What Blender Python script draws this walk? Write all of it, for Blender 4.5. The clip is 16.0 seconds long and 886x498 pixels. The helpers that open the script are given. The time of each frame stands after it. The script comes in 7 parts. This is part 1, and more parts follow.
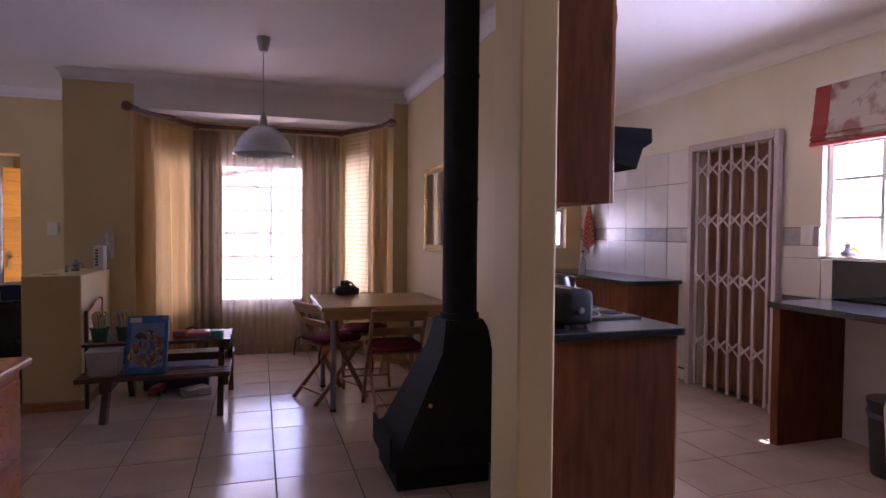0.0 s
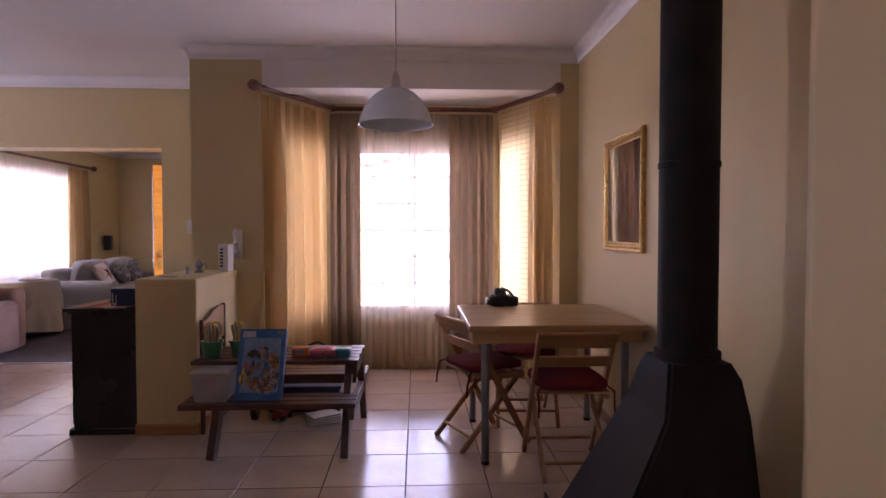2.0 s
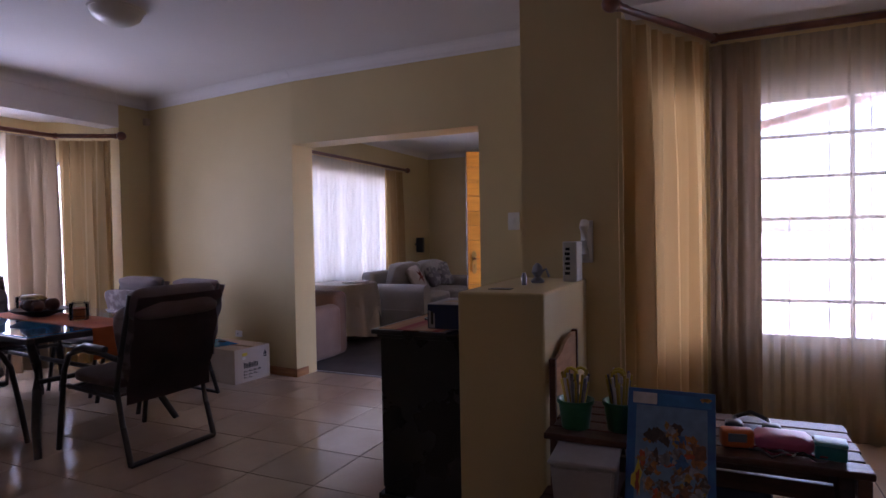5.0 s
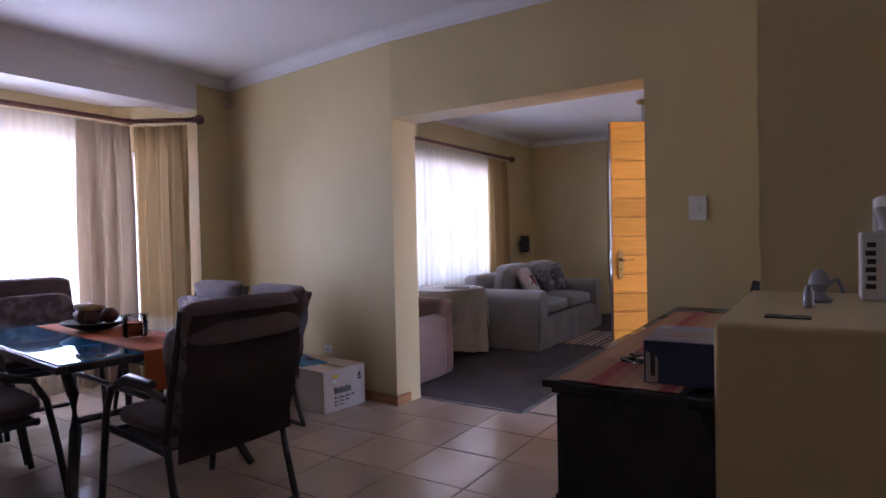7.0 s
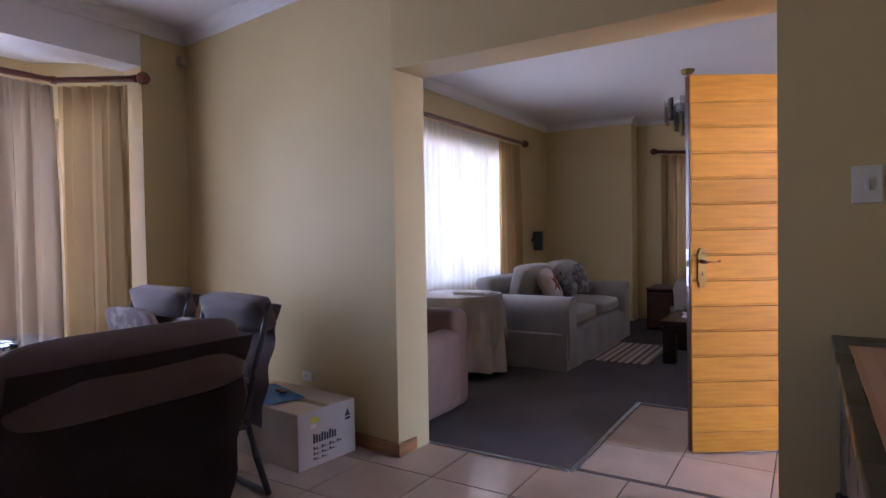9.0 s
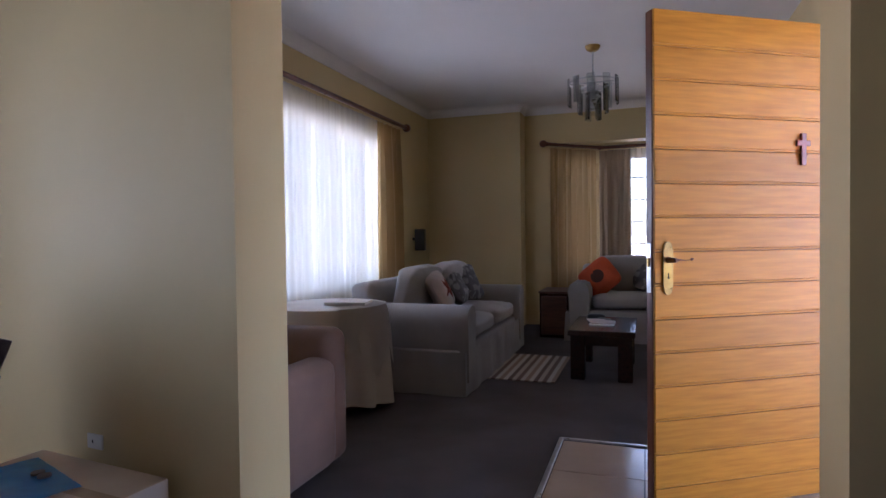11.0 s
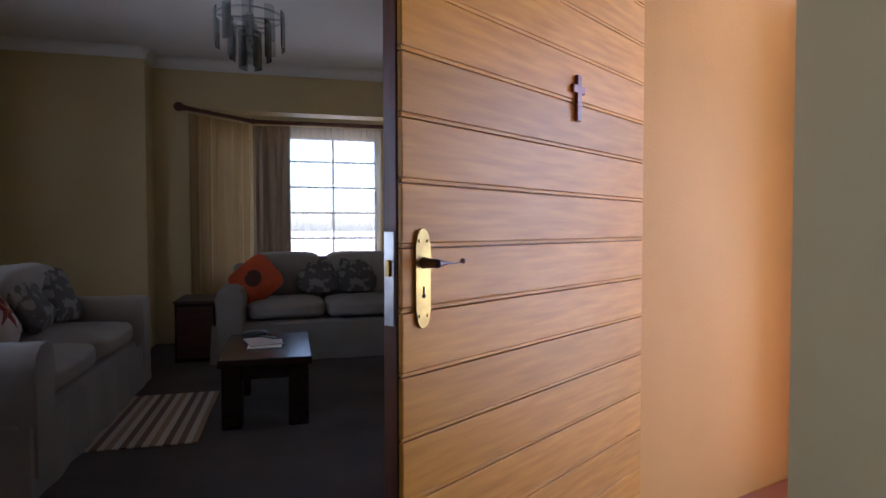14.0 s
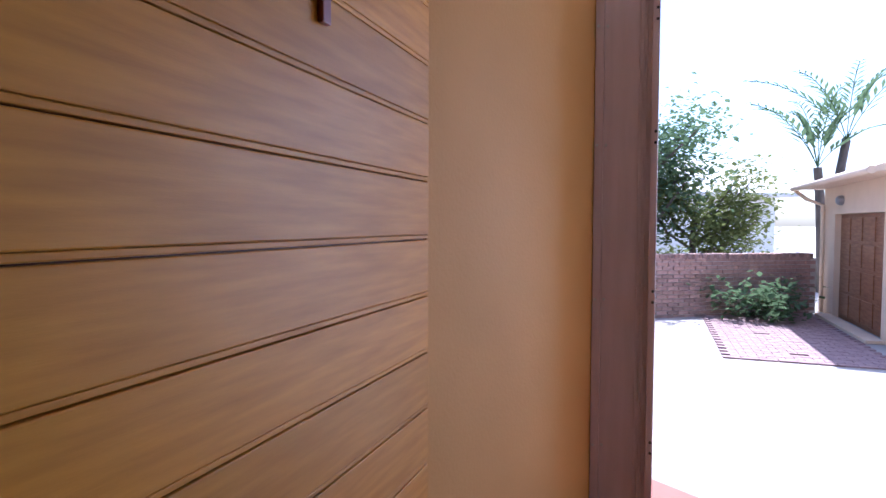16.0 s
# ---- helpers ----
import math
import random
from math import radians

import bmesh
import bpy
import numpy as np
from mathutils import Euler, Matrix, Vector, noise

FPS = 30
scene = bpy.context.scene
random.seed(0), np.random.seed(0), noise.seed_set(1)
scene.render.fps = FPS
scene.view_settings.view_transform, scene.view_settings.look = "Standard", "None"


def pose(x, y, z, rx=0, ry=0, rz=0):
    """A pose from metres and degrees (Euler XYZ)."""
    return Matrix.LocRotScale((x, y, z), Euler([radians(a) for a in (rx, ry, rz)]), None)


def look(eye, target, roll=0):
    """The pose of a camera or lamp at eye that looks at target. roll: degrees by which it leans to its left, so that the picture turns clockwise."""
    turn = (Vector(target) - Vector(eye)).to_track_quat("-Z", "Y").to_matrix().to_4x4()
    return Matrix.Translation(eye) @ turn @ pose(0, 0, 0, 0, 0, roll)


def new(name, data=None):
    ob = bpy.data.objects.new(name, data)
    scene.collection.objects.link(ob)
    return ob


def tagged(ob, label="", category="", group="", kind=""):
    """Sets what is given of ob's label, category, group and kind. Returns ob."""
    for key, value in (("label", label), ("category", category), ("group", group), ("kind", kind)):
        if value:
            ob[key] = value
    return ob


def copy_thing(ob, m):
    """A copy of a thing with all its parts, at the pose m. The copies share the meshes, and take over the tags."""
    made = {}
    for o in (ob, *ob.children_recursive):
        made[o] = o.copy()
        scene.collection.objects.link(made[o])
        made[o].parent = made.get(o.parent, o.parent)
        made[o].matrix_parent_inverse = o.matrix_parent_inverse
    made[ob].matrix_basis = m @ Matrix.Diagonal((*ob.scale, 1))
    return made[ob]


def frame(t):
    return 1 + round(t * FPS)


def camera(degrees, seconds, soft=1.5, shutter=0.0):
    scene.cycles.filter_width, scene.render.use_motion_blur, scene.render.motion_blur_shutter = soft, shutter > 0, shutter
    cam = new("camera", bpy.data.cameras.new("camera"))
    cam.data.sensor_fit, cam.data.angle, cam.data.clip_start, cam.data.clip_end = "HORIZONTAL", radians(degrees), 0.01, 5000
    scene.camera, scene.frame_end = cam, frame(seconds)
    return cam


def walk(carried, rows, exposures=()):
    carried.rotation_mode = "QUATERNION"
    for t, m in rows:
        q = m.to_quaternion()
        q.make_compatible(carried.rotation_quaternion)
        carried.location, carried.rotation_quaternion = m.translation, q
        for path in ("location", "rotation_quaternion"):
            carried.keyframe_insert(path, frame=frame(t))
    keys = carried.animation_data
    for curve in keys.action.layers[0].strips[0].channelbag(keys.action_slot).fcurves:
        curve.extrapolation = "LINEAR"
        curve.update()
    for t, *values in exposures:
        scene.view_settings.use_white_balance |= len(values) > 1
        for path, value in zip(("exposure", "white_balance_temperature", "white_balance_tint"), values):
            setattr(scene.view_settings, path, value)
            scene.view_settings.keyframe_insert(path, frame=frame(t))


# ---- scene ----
cam = camera(74.1, 16.0)
PATH = [
    (0, (0.213, -0.13, 1.36), (0.811, 1.778, 1.303), 0.5),
    (0.5, (0.283, 0.155, 1.369), (0.773, 2.094, 1.304), 0.6),
    (1, (0.347, 0.444, 1.349), (0.714, 2.409, 1.288), 0.3),
    (1.5, (0.387, 0.75, 1.322), (0.633, 2.734, 1.266), 0.2),
    (2, (0.36, 1.032, 1.319), (0.449, 3.029, 1.258), -0.0),
    (2.5, (0.303, 1.308, 1.291), (0.211, 3.305, 1.24), -0.3),
    (3, (0.234, 1.571, 1.281), (-0.027, 3.553, 1.23), -0.4),
    (3.5, (0.132, 1.85, 1.262), (-0.299, 3.802, 1.215), -0.6),
    (4, (-0.034, 2.087, 1.258), (-0.63, 3.995, 1.213), -0.8),
    (4.5, (-0.227, 2.289, 1.264), (-0.962, 4.149, 1.222), -0.9),
    (5, (-0.421, 2.497, 1.259), (-1.259, 4.312, 1.215), -1.0),
    (7.5, (-1.422, 3.54, 1.228), (-2.527, 5.207, 1.186), -1.1),
    (8, (-1.61, 3.754, 1.228), (-2.719, 5.418, 1.179), -1.0),
    (10.5, (-2.415, 4.857, 1.154), (-3.209, 6.692, 1.116), -0.8),
    (11, (-2.536, 5.076, 1.148), (-3.188, 6.966, 1.105), -0.7),
    (11.5, (-2.635, 5.273, 1.146), (-3.13, 7.21, 1.097), -0.6),
    (12, (-2.703, 5.479, 1.14), (-3.013, 7.454, 1.089), -0.6),
    (12.5, (-2.749, 5.685, 1.14), (-2.835, 7.682, 1.084), -0.6),
    (13, (-2.774, 5.908, 1.14), (-2.637, 7.902, 1.081), -0.3),
    (13.5, (-2.762, 6.138, 1.118), (-2.421, 8.108, 1.057), -0.2),
    (14, (-2.726, 6.358, 1.114), (-2.221, 8.292, 1.048), -0.1),
    (14.5, (-2.674, 6.564, 1.12), (-1.983, 8.439, 1.047), -0.1),
    (15, (-2.584, 6.731, 1.107), (-1.689, 8.518, 1.034), -0.0),
    (15.5, (-2.466, 6.902, 1.11), (-1.401, 8.593, 1.034), -0.0),
    (16, (-2.319, 7.059, 1.112), (-1.124, 8.661, 1.026), 0.2),
]
EXPOSURES = [
    (0, 3.3, 5750, 48), (2, 3.75, 6100, 46), (3, 3.5, 5950, 41), (4, 3.15, 5800, 41), (5, 2.65, 5600, 37), (7.5, 3.2, 5350, 32),
    (10.5, 2.95, 5350, 24), (12, 2.6, 5350, 20), (13, 2.35, 5400, 18), (14.5, 2.1, 5200, 16), (16, 1.35, 5000, 18),
]
walk(cam, [(t, look(eye, target, roll)) for t, eye, target, roll in PATH], exposures=EXPOSURES)

# ---- light ----
world = bpy.data.worlds.new("world")
scene.world = world
world.use_nodes = True
wn = world.node_tree.nodes
sky = wn.new("ShaderNodeTexSky")
sky.sky_type = "NISHITA"
sky.sun_disc = False
sky.dust_density = 2.0
sky.sun_elevation = radians(66)
sky.sun_rotation = radians(84)
wn["Background"].inputs["Strength"].default_value = 0.15
world.node_tree.links.new(sky.outputs["Color"], wn["Background"].inputs["Color"])


def lamp(name, kind, energy, colour, m, size=None, size_y=None, angle=None):
    data = bpy.data.lights.new(name, kind)
    data.energy, data.color = energy, colour
    if size:
        data.shape, data.size, data.size_y = "RECTANGLE", size, size_y
    if angle:
        data.angle = radians(angle)
    ob = new(name, data)
    ob.matrix_world = m
    return ob


SUN_DIR = Vector((math.sin(radians(84)) * math.cos(radians(66)), math.cos(radians(84)) * math.cos(radians(66)), math.sin(radians(66))))
lamp("sun", "SUN", 5.0, (1.0, 0.94, 0.84), look(SUN_DIR * 40, (0, 0, 0)), angle=0.6)



def sky_lamp(name, centre, facing, w, h, power, colour=(0.78, 0.88, 1.0)):
    """A window's share of sky: an area lamp standing just outside the panes, facing in; power per square metre."""
    c = Vector(centre)
    lamp(name, "AREA", power * w * h, colour, look(c, c + Vector(facing)), w, h)


SKY = 2.5
sky_lamp("skylight_bay", (0.34, 6.98, 1.33), (0, -1, 0), 1.28, 1.5, 0.7 * SKY)
sky_lamp("skylight_bay_west", (-0.92, 6.50, 1.33), (0.86, -0.5, 0), 0.6, 1.5, 0.9 * SKY)
sky_lamp("skylight_bay_east", (1.60, 6.50, 1.33), (-0.86, -0.5, 0), 0.6, 1.5, 0.9 * SKY)
sky_lamp("skylight_lounge", (-7.02, 5.38, 1.33), (1, 0, 0), 1.5, 1.5, 3.3 * SKY)
sky_lamp("skylight_lounge_north", (-6.70, 6.65, 1.33), (0.5, -0.8, 0), 0.45, 1.5, 2 * SKY)
sky_lamp("skylight_living", (-5.50, 9.35, 1.43), (1, 0, 0), 2.75, 1.4, 0.65 * SKY)
sky_lamp("skylight_living_bay", (-2.22, 13.58, 1.45), (0, -1, 0), 1.1, 1.6, 0.5 * SKY)
sky_lamp("skylight_living_bay_west", (-3.55, 13.2, 1.36), (0.82, -0.57, 0), 0.65, 1.4, 0.45 * SKY)
sky_lamp("skylight_kitchen", (4.0 + 0.3, 2.25, 1.61), (-1, 0, 0), 1.48, 0.9, 5.4 * SKY)
# No window here: added lamp out of view, brightens the doorway like open sky.
sky_lamp("porch_fill_lamp", (3.0, 7.65, 1.2), (-1, 0, 0), 1.5, 2.4, 2.3 * SKY, (0.66, 0.82, 1.0))
sky_lamp("skylight_kitchen_north", (3.48, 6.62, 1.42), (0, -1, 0), 0.58, 0.46, 2 * SKY)


# ---- materials ----
def surf(name, c1, c2=None, scale=6.0, rough=0.6, bump=0.0, metal=0.0, spec=0.5, stretch=(1, 1, 1), detail=4.0, fine=0.0, random=0.0, coat=0.0, sheen=0.0, rvar=0.08, lo=0.35, hi=0.65):
    """Principled surface whose colour wanders between c1 and c2 at two scales, with a fine relief."""
    m = bpy.data.materials.new(name)
    m.use_nodes = True
    nt = m.node_tree
    n, l = nt.nodes, nt.links
    b = n["Principled BSDF"]
    c2 = c2 or tuple(v * 0.86 for v in c1)
    tc = n.new("ShaderNodeTexCoord")
    mp = n.new("ShaderNodeMapping")
    mp.inputs["Scale"].default_value = stretch
    l.new(tc.outputs["Object"], mp.inputs["Vector"])
    n1 = n.new("ShaderNodeTexNoise")
    n1.inputs["Scale"].default_value, n1.inputs["Detail"].default_value = scale, detail
    l.new(mp.outputs["Vector"], n1.inputs["Vector"])
    ramp = n.new("ShaderNodeMapRange")
    ramp.inputs["From Min"].default_value, ramp.inputs["From Max"].default_value = lo, hi
    l.new(n1.outputs["Fac"], ramp.inputs["Value"])
    mix = n.new("ShaderNodeMix")
    mix.data_type = "RGBA"
    mix.inputs[6].default_value, mix.inputs[7].default_value = (*c1, 1), (*c2, 1)
    l.new(ramp.outputs["Result"], mix.inputs[0])
    out = mix.outputs[2]
    if random:
        oi = n.new("ShaderNodeObjectInfo")
        mr = n.new("ShaderNodeMapRange")
        mr.inputs["To Min"].default_value, mr.inputs["To Max"].default_value = 1 - random, 1 + random
        l.new(oi.outputs["Random"], mr.inputs["Value"])
        hs = n.new("ShaderNodeHueSaturation")
        l.new(mr.outputs["Result"], hs.inputs["Value"])
        l.new(out, hs.inputs["Color"])
        out = hs.outputs["Color"]
    l.new(out, b.inputs["Base Color"])
    n2 = n.new("ShaderNodeTexNoise")
    n2.inputs["Scale"].default_value, n2.inputs["Detail"].default_value = (fine or scale * 14), 3.0
    l.new(mp.outputs["Vector"], n2.inputs["Vector"])
    rr = n.new("ShaderNodeMapRange")
    rr.inputs["To Min"].default_value, rr.inputs["To Max"].default_value = max(0.02, rough - rvar), min(1, rough + rvar)
    l.new(n1.outputs["Fac"], rr.inputs["Value"])
    l.new(rr.outputs["Result"], b.inputs["Roughness"])
    if bump:
        bp = n.new("ShaderNodeBump")
        bp.inputs["Strength"].default_value, bp.inputs["Distance"].default_value = bump, 0.004
        l.new(n2.outputs["Fac"], bp.inputs["Height"])
        l.new(bp.outputs["Normal"], b.inputs["Normal"])
    b.inputs["Metallic"].default_value, b.inputs["Specular IOR Level"].default_value = metal, spec
    b.inputs["Coat Weight"].default_value = coat
    b.inputs["Sheen Weight"].default_value = sheen
    return m


def cloth_mat(name, c1, c2, through_amount, clear, scale=3.0, stretch=(1, 1, 1), weave=900.0, stripe=None, bands=None):
    """Woven cloth that lets light through: diffuse and translucent, with gaps in the weave where clear is over 0.
    stripe (pitch, width, colour) runs down the drop; bands (pitch, width, colour) run across it."""
    m = bpy.data.materials.new(name)
    m.use_nodes = True
    nt = m.node_tree
    n, l = nt.nodes, nt.links
    n.remove(n["Principled BSDF"])
    out = n["Material Output"]
    tc = n.new("ShaderNodeTexCoord")
    mp = n.new("ShaderNodeMapping")
    mp.inputs["Scale"].default_value = stretch
    l.new(tc.outputs["Object"], mp.inputs["Vector"])
    n1 = n.new("ShaderNodeTexNoise")
    n1.inputs["Scale"].default_value, n1.inputs["Detail"].default_value = scale, 5.0
    l.new(mp.outputs["Vector"], n1.inputs["Vector"])
    mix = n.new("ShaderNodeMix")
    mix.data_type = "RGBA"
    mix.inputs[6].default_value, mix.inputs[7].default_value = (*c1, 1), (*c2, 1)
    l.new(n1.outputs["Fac"], mix.inputs[0])
    d, t = n.new("ShaderNodeBsdfDiffuse"), n.new("ShaderNodeBsdfTranslucent")
    colour = mix.outputs[2]
    if stripe or bands:
        sp = n.new("ShaderNodeSeparateXYZ")
        l.new(tc.outputs["UV"], sp.inputs[0])
        for axis, (pitch, width, c) in [(k, v) for k, v in (("X", stripe), ("Y", bands)) if v]:
            dv, fr, lt, mx = n.new("ShaderNodeMath"), n.new("ShaderNodeMath"), n.new("ShaderNodeMath"), n.new("ShaderNodeMix")
            dv.operation, fr.operation, lt.operation, mx.data_type = "DIVIDE", "FRACT", "LESS_THAN", "RGBA"
            dv.inputs[1].default_value, lt.inputs[1].default_value = pitch, width / pitch
            l.new(sp.outputs[axis], dv.inputs[0])
            l.new(dv.outputs[0], fr.inputs[0])
            l.new(fr.outputs[0], lt.inputs[0])
            l.new(lt.outputs[0], mx.inputs[0])
            l.new(colour, mx.inputs[6])
            mx.inputs[7].default_value = (*c, 1)
            colour = mx.outputs[2]
    l.new(colour, d.inputs["Color"])
    l.new(colour, t.inputs["Color"])
    a = n.new("ShaderNodeMixShader")
    a.inputs[0].default_value = through_amount
    l.new(d.outputs[0], a.inputs[1])
    l.new(t.outputs[0], a.inputs[2])
    last = a
    if clear:
        tr = n.new("ShaderNodeBsdfTransparent")
        s = n.new("ShaderNodeMixShader")
        s.inputs[0].default_value = clear
        l.new(a.outputs[0], s.inputs[1])
        l.new(tr.outputs[0], s.inputs[2])
        last = s
    l.new(last.outputs[0], out.inputs["Surface"])
    wv = n.new("ShaderNodeTexNoise")
    wv.inputs["Scale"].default_value = weave
    l.new(tc.outputs["Object"], wv.inputs["Vector"])
    bp = n.new("ShaderNodeBump")
    bp.inputs["Strength"].default_value, bp.inputs["Distance"].default_value = 0.25, 0.002
    l.new(wv.outputs["Fac"], bp.inputs["Height"])
    l.new(bp.outputs["Normal"], d.inputs["Normal"])
    return m


def glass_mat(name, colour=(1, 1, 1), rough=0.0, clear=0.85):
    """Thin pane: mostly clear with a glossy face."""
    m = bpy.data.materials.new(name)
    m.use_nodes = True
    nt = m.node_tree
    n, l = nt.nodes, nt.links
    n.remove(n["Principled BSDF"])
    tr, gl, s = n.new("ShaderNodeBsdfTransparent"), n.new("ShaderNodeBsdfGlossy"), n.new("ShaderNodeMixShader")
    tr.inputs[0].default_value = (*colour, 1)
    gl.inputs["Roughness"].default_value = rough
    fr = n.new("ShaderNodeFresnel")
    fr.inputs[0].default_value = 1.45
    l.new(fr.outputs[0], s.inputs[0])
    l.new(tr.outputs[0], s.inputs[1])
    l.new(gl.outputs[0], s.inputs[2])
    l.new(s.outputs[0], n["Material Output"].inputs["Surface"])
    return m


M_WALL = surf("wall_paint", (0.60, 0.47, 0.24), (0.56, 0.435, 0.22), scale=1.3, rough=0.55, bump=0.12, fine=120, spec=0.3)
# Wall paint made paler, for the strong daylight on the kitchen's window wall.
M_LITWALL = surf("lit_wall_paint", (0.72, 0.66, 0.55), (0.66, 0.60, 0.49), scale=1.6, rough=0.55, bump=0.12, fine=120, spec=0.3)
M_CEIL = surf("ceiling_paint", (0.74, 0.70, 0.68), (0.70, 0.66, 0.64), scale=0.9, rough=0.8, bump=0.05, fine=150, spec=0.2)
M_TILE = surf("beige_floor_tile", (0.52, 0.40, 0.305), (0.45, 0.34, 0.26), scale=3.0, rough=0.16, spec=0.38, bump=0.03, fine=40, random=0.07, rvar=0.06)
M_GROUT = surf("dark_grout", (0.06, 0.05, 0.05), (0.09, 0.075, 0.07), scale=20, rough=0.9)
M_CARPET = surf("grey_carpet", (0.115, 0.095, 0.09), (0.085, 0.07, 0.068), scale=2.2, rough=0.95, bump=0.9, fine=420, spec=0.1)
M_SKIRT = surf("varnished_skirting", (0.42, 0.20, 0.075), (0.30, 0.13, 0.045), scale=5, stretch=(1, 1, 8), rough=0.35, bump=0.06)
M_ROD = surf("mahogany_rod", (0.16, 0.05, 0.025), (0.10, 0.03, 0.016), scale=8, rough=0.3, bump=0.05)
M_CARTONTOP = surf("carton_print", (0.40, 0.38, 0.40), (0.33, 0.31, 0.32), scale=9.0, rough=0.55, bump=0.02)
M_DOORWOOD = surf("meranti_door", (0.69, 0.318, 0.034), (0.445, 0.182, 0.018), scale=5.0, stretch=(1.0, 1, 11), rough=0.40, bump=0.08, fine=60, random=0.16, coat=0.06, spec=0.22, detail=10, lo=0.2, hi=0.8)
M_DOORWOOD.node_tree.nodes["Principled BSDF"].inputs["Coat Roughness"].default_value = 0.28
M_DARKWOOD = surf("dark_door_edge", (0.17, 0.055, 0.03), (0.11, 0.035, 0.02), scale=6, stretch=(8, 8, 1), rough=0.35, bump=0.08)
M_FRAMEW = surf("white_window_frame", (0.72, 0.70, 0.68), (0.65, 0.63, 0.61), scale=5, rough=0.4)
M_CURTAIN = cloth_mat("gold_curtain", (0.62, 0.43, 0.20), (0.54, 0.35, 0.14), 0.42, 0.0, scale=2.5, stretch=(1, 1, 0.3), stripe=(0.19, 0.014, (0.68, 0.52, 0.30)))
# The gold curtain again, darkened in colour where the curtains stand in dimmer light.
M_DIMGOLD = cloth_mat("dimmed_gold_curtain", (0.44, 0.30, 0.14), (0.37, 0.245, 0.11), 0.14, 0.0, scale=2.5, stretch=(1, 1, 0.3), stripe=(0.19, 0.014, (0.50, 0.36, 0.18)))
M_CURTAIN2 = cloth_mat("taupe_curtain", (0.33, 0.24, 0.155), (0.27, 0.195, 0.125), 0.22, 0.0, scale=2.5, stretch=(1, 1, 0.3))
M_SHEER = cloth_mat("sheer_voile", (0.76, 0.67, 0.57), (0.70, 0.60, 0.49), 0.6, 0.6, scale=4)
M_SHEERFINE = cloth_mat("fine_voile", (0.82, 0.77, 0.67), (0.76, 0.70, 0.59), 0.7, 0.45, scale=4)
M_NET = cloth_mat("open_net", (0.66, 0.50, 0.27), (0.58, 0.42, 0.21), 0.5, 0.12, scale=4, bands=(0.045, 0.009, (0.47, 0.33, 0.15)))
M_PANE = glass_mat("window_glass")
M_EXT = surf("ochre_outer_paint", (0.64, 0.345, 0.105), (0.58, 0.305, 0.09), scale=1.4, rough=0.7, bump=0.2, fine=90)
M_REDFLOOR = surf("red_polished_floor", (0.36, 0.12, 0.07), (0.29, 0.09, 0.055), scale=3, rough=0.35, bump=0.05)
M_PINK = surf("mauve_painted_metal", (0.58, 0.44, 0.46), (0.52, 0.39, 0.40), scale=4, stretch=(6, 6, 0.6), rough=0.45, bump=0.08)
M_STEEL = surf("brushed_steel", (0.55, 0.55, 0.56), (0.45, 0.45, 0.46), scale=20, rough=0.3, metal=1.0)
M_BRASS = surf("worn_brass", (0.52, 0.36, 0.12), (0.30, 0.20, 0.08), scale=18, rough=0.34, metal=1.0, rvar=0.15)


# ---- mesh helpers ----
def mesh_of(bm, name, smooth=False):
    me = bpy.data.meshes.new(name)
    bmesh.ops.recalc_face_normals(bm, faces=bm.faces)
    bm.to_mesh(me)
    bm.free()
    if smooth:
        for p in me.polygons:
            p.use_smooth = True
        me.set_sharp_from_angle(angle=radians(40))
    return me


def part(name, bm, material, parent=None, label="", smooth=False, m=None):
    ob = new(name, mesh_of(bm, name, smooth))
    ob.data.materials.append(material)
    if parent:
        ob.parent = parent
    if m is not None:
        ob.matrix_basis = m
    if label:
        ob["label"] = label
    return ob


def base(name, m, label, category, group="", kind=""):
    """An Empty at a thing's base, that parents its parts."""
    ob = new(name)
    ob.empty_display_size = 0.1
    ob.matrix_basis = m
    return tagged(ob, label, category, group, kind)


def put_box(bm, x0, x1, y0, y1, z0, z1, bevel=0.0, m=None, segs=2):
    r = bmesh.ops.create_cube(bm, size=1.0)
    vs = r["verts"]
    bmesh.ops.scale(bm, vec=(abs(x1 - x0), abs(y1 - y0), abs(z1 - z0)), verts=vs)
    bmesh.ops.translate(bm, vec=((x0 + x1) / 2, (y0 + y1) / 2, (z0 + z1) / 2), verts=vs)
    if bevel:
        es = list({e for v in vs for e in v.link_edges})
        rr = bmesh.ops.bevel(bm, geom=es, offset=bevel, segments=segs, profile=0.5, affect="EDGES")
        vs = list({v for f in rr["faces"] for v in f.verts} | {v for v in vs if v.is_valid})
    if m is not None:
        bmesh.ops.transform(bm, matrix=m, verts=[v for v in vs if v.is_valid])
    return bm


def box(x0, x1, y0, y1, z0, z1, bevel=0.0, segs=2, m=None):
    return put_box(bmesh.new(), x0, x1, y0, y1, z0, z1, bevel, m, segs)


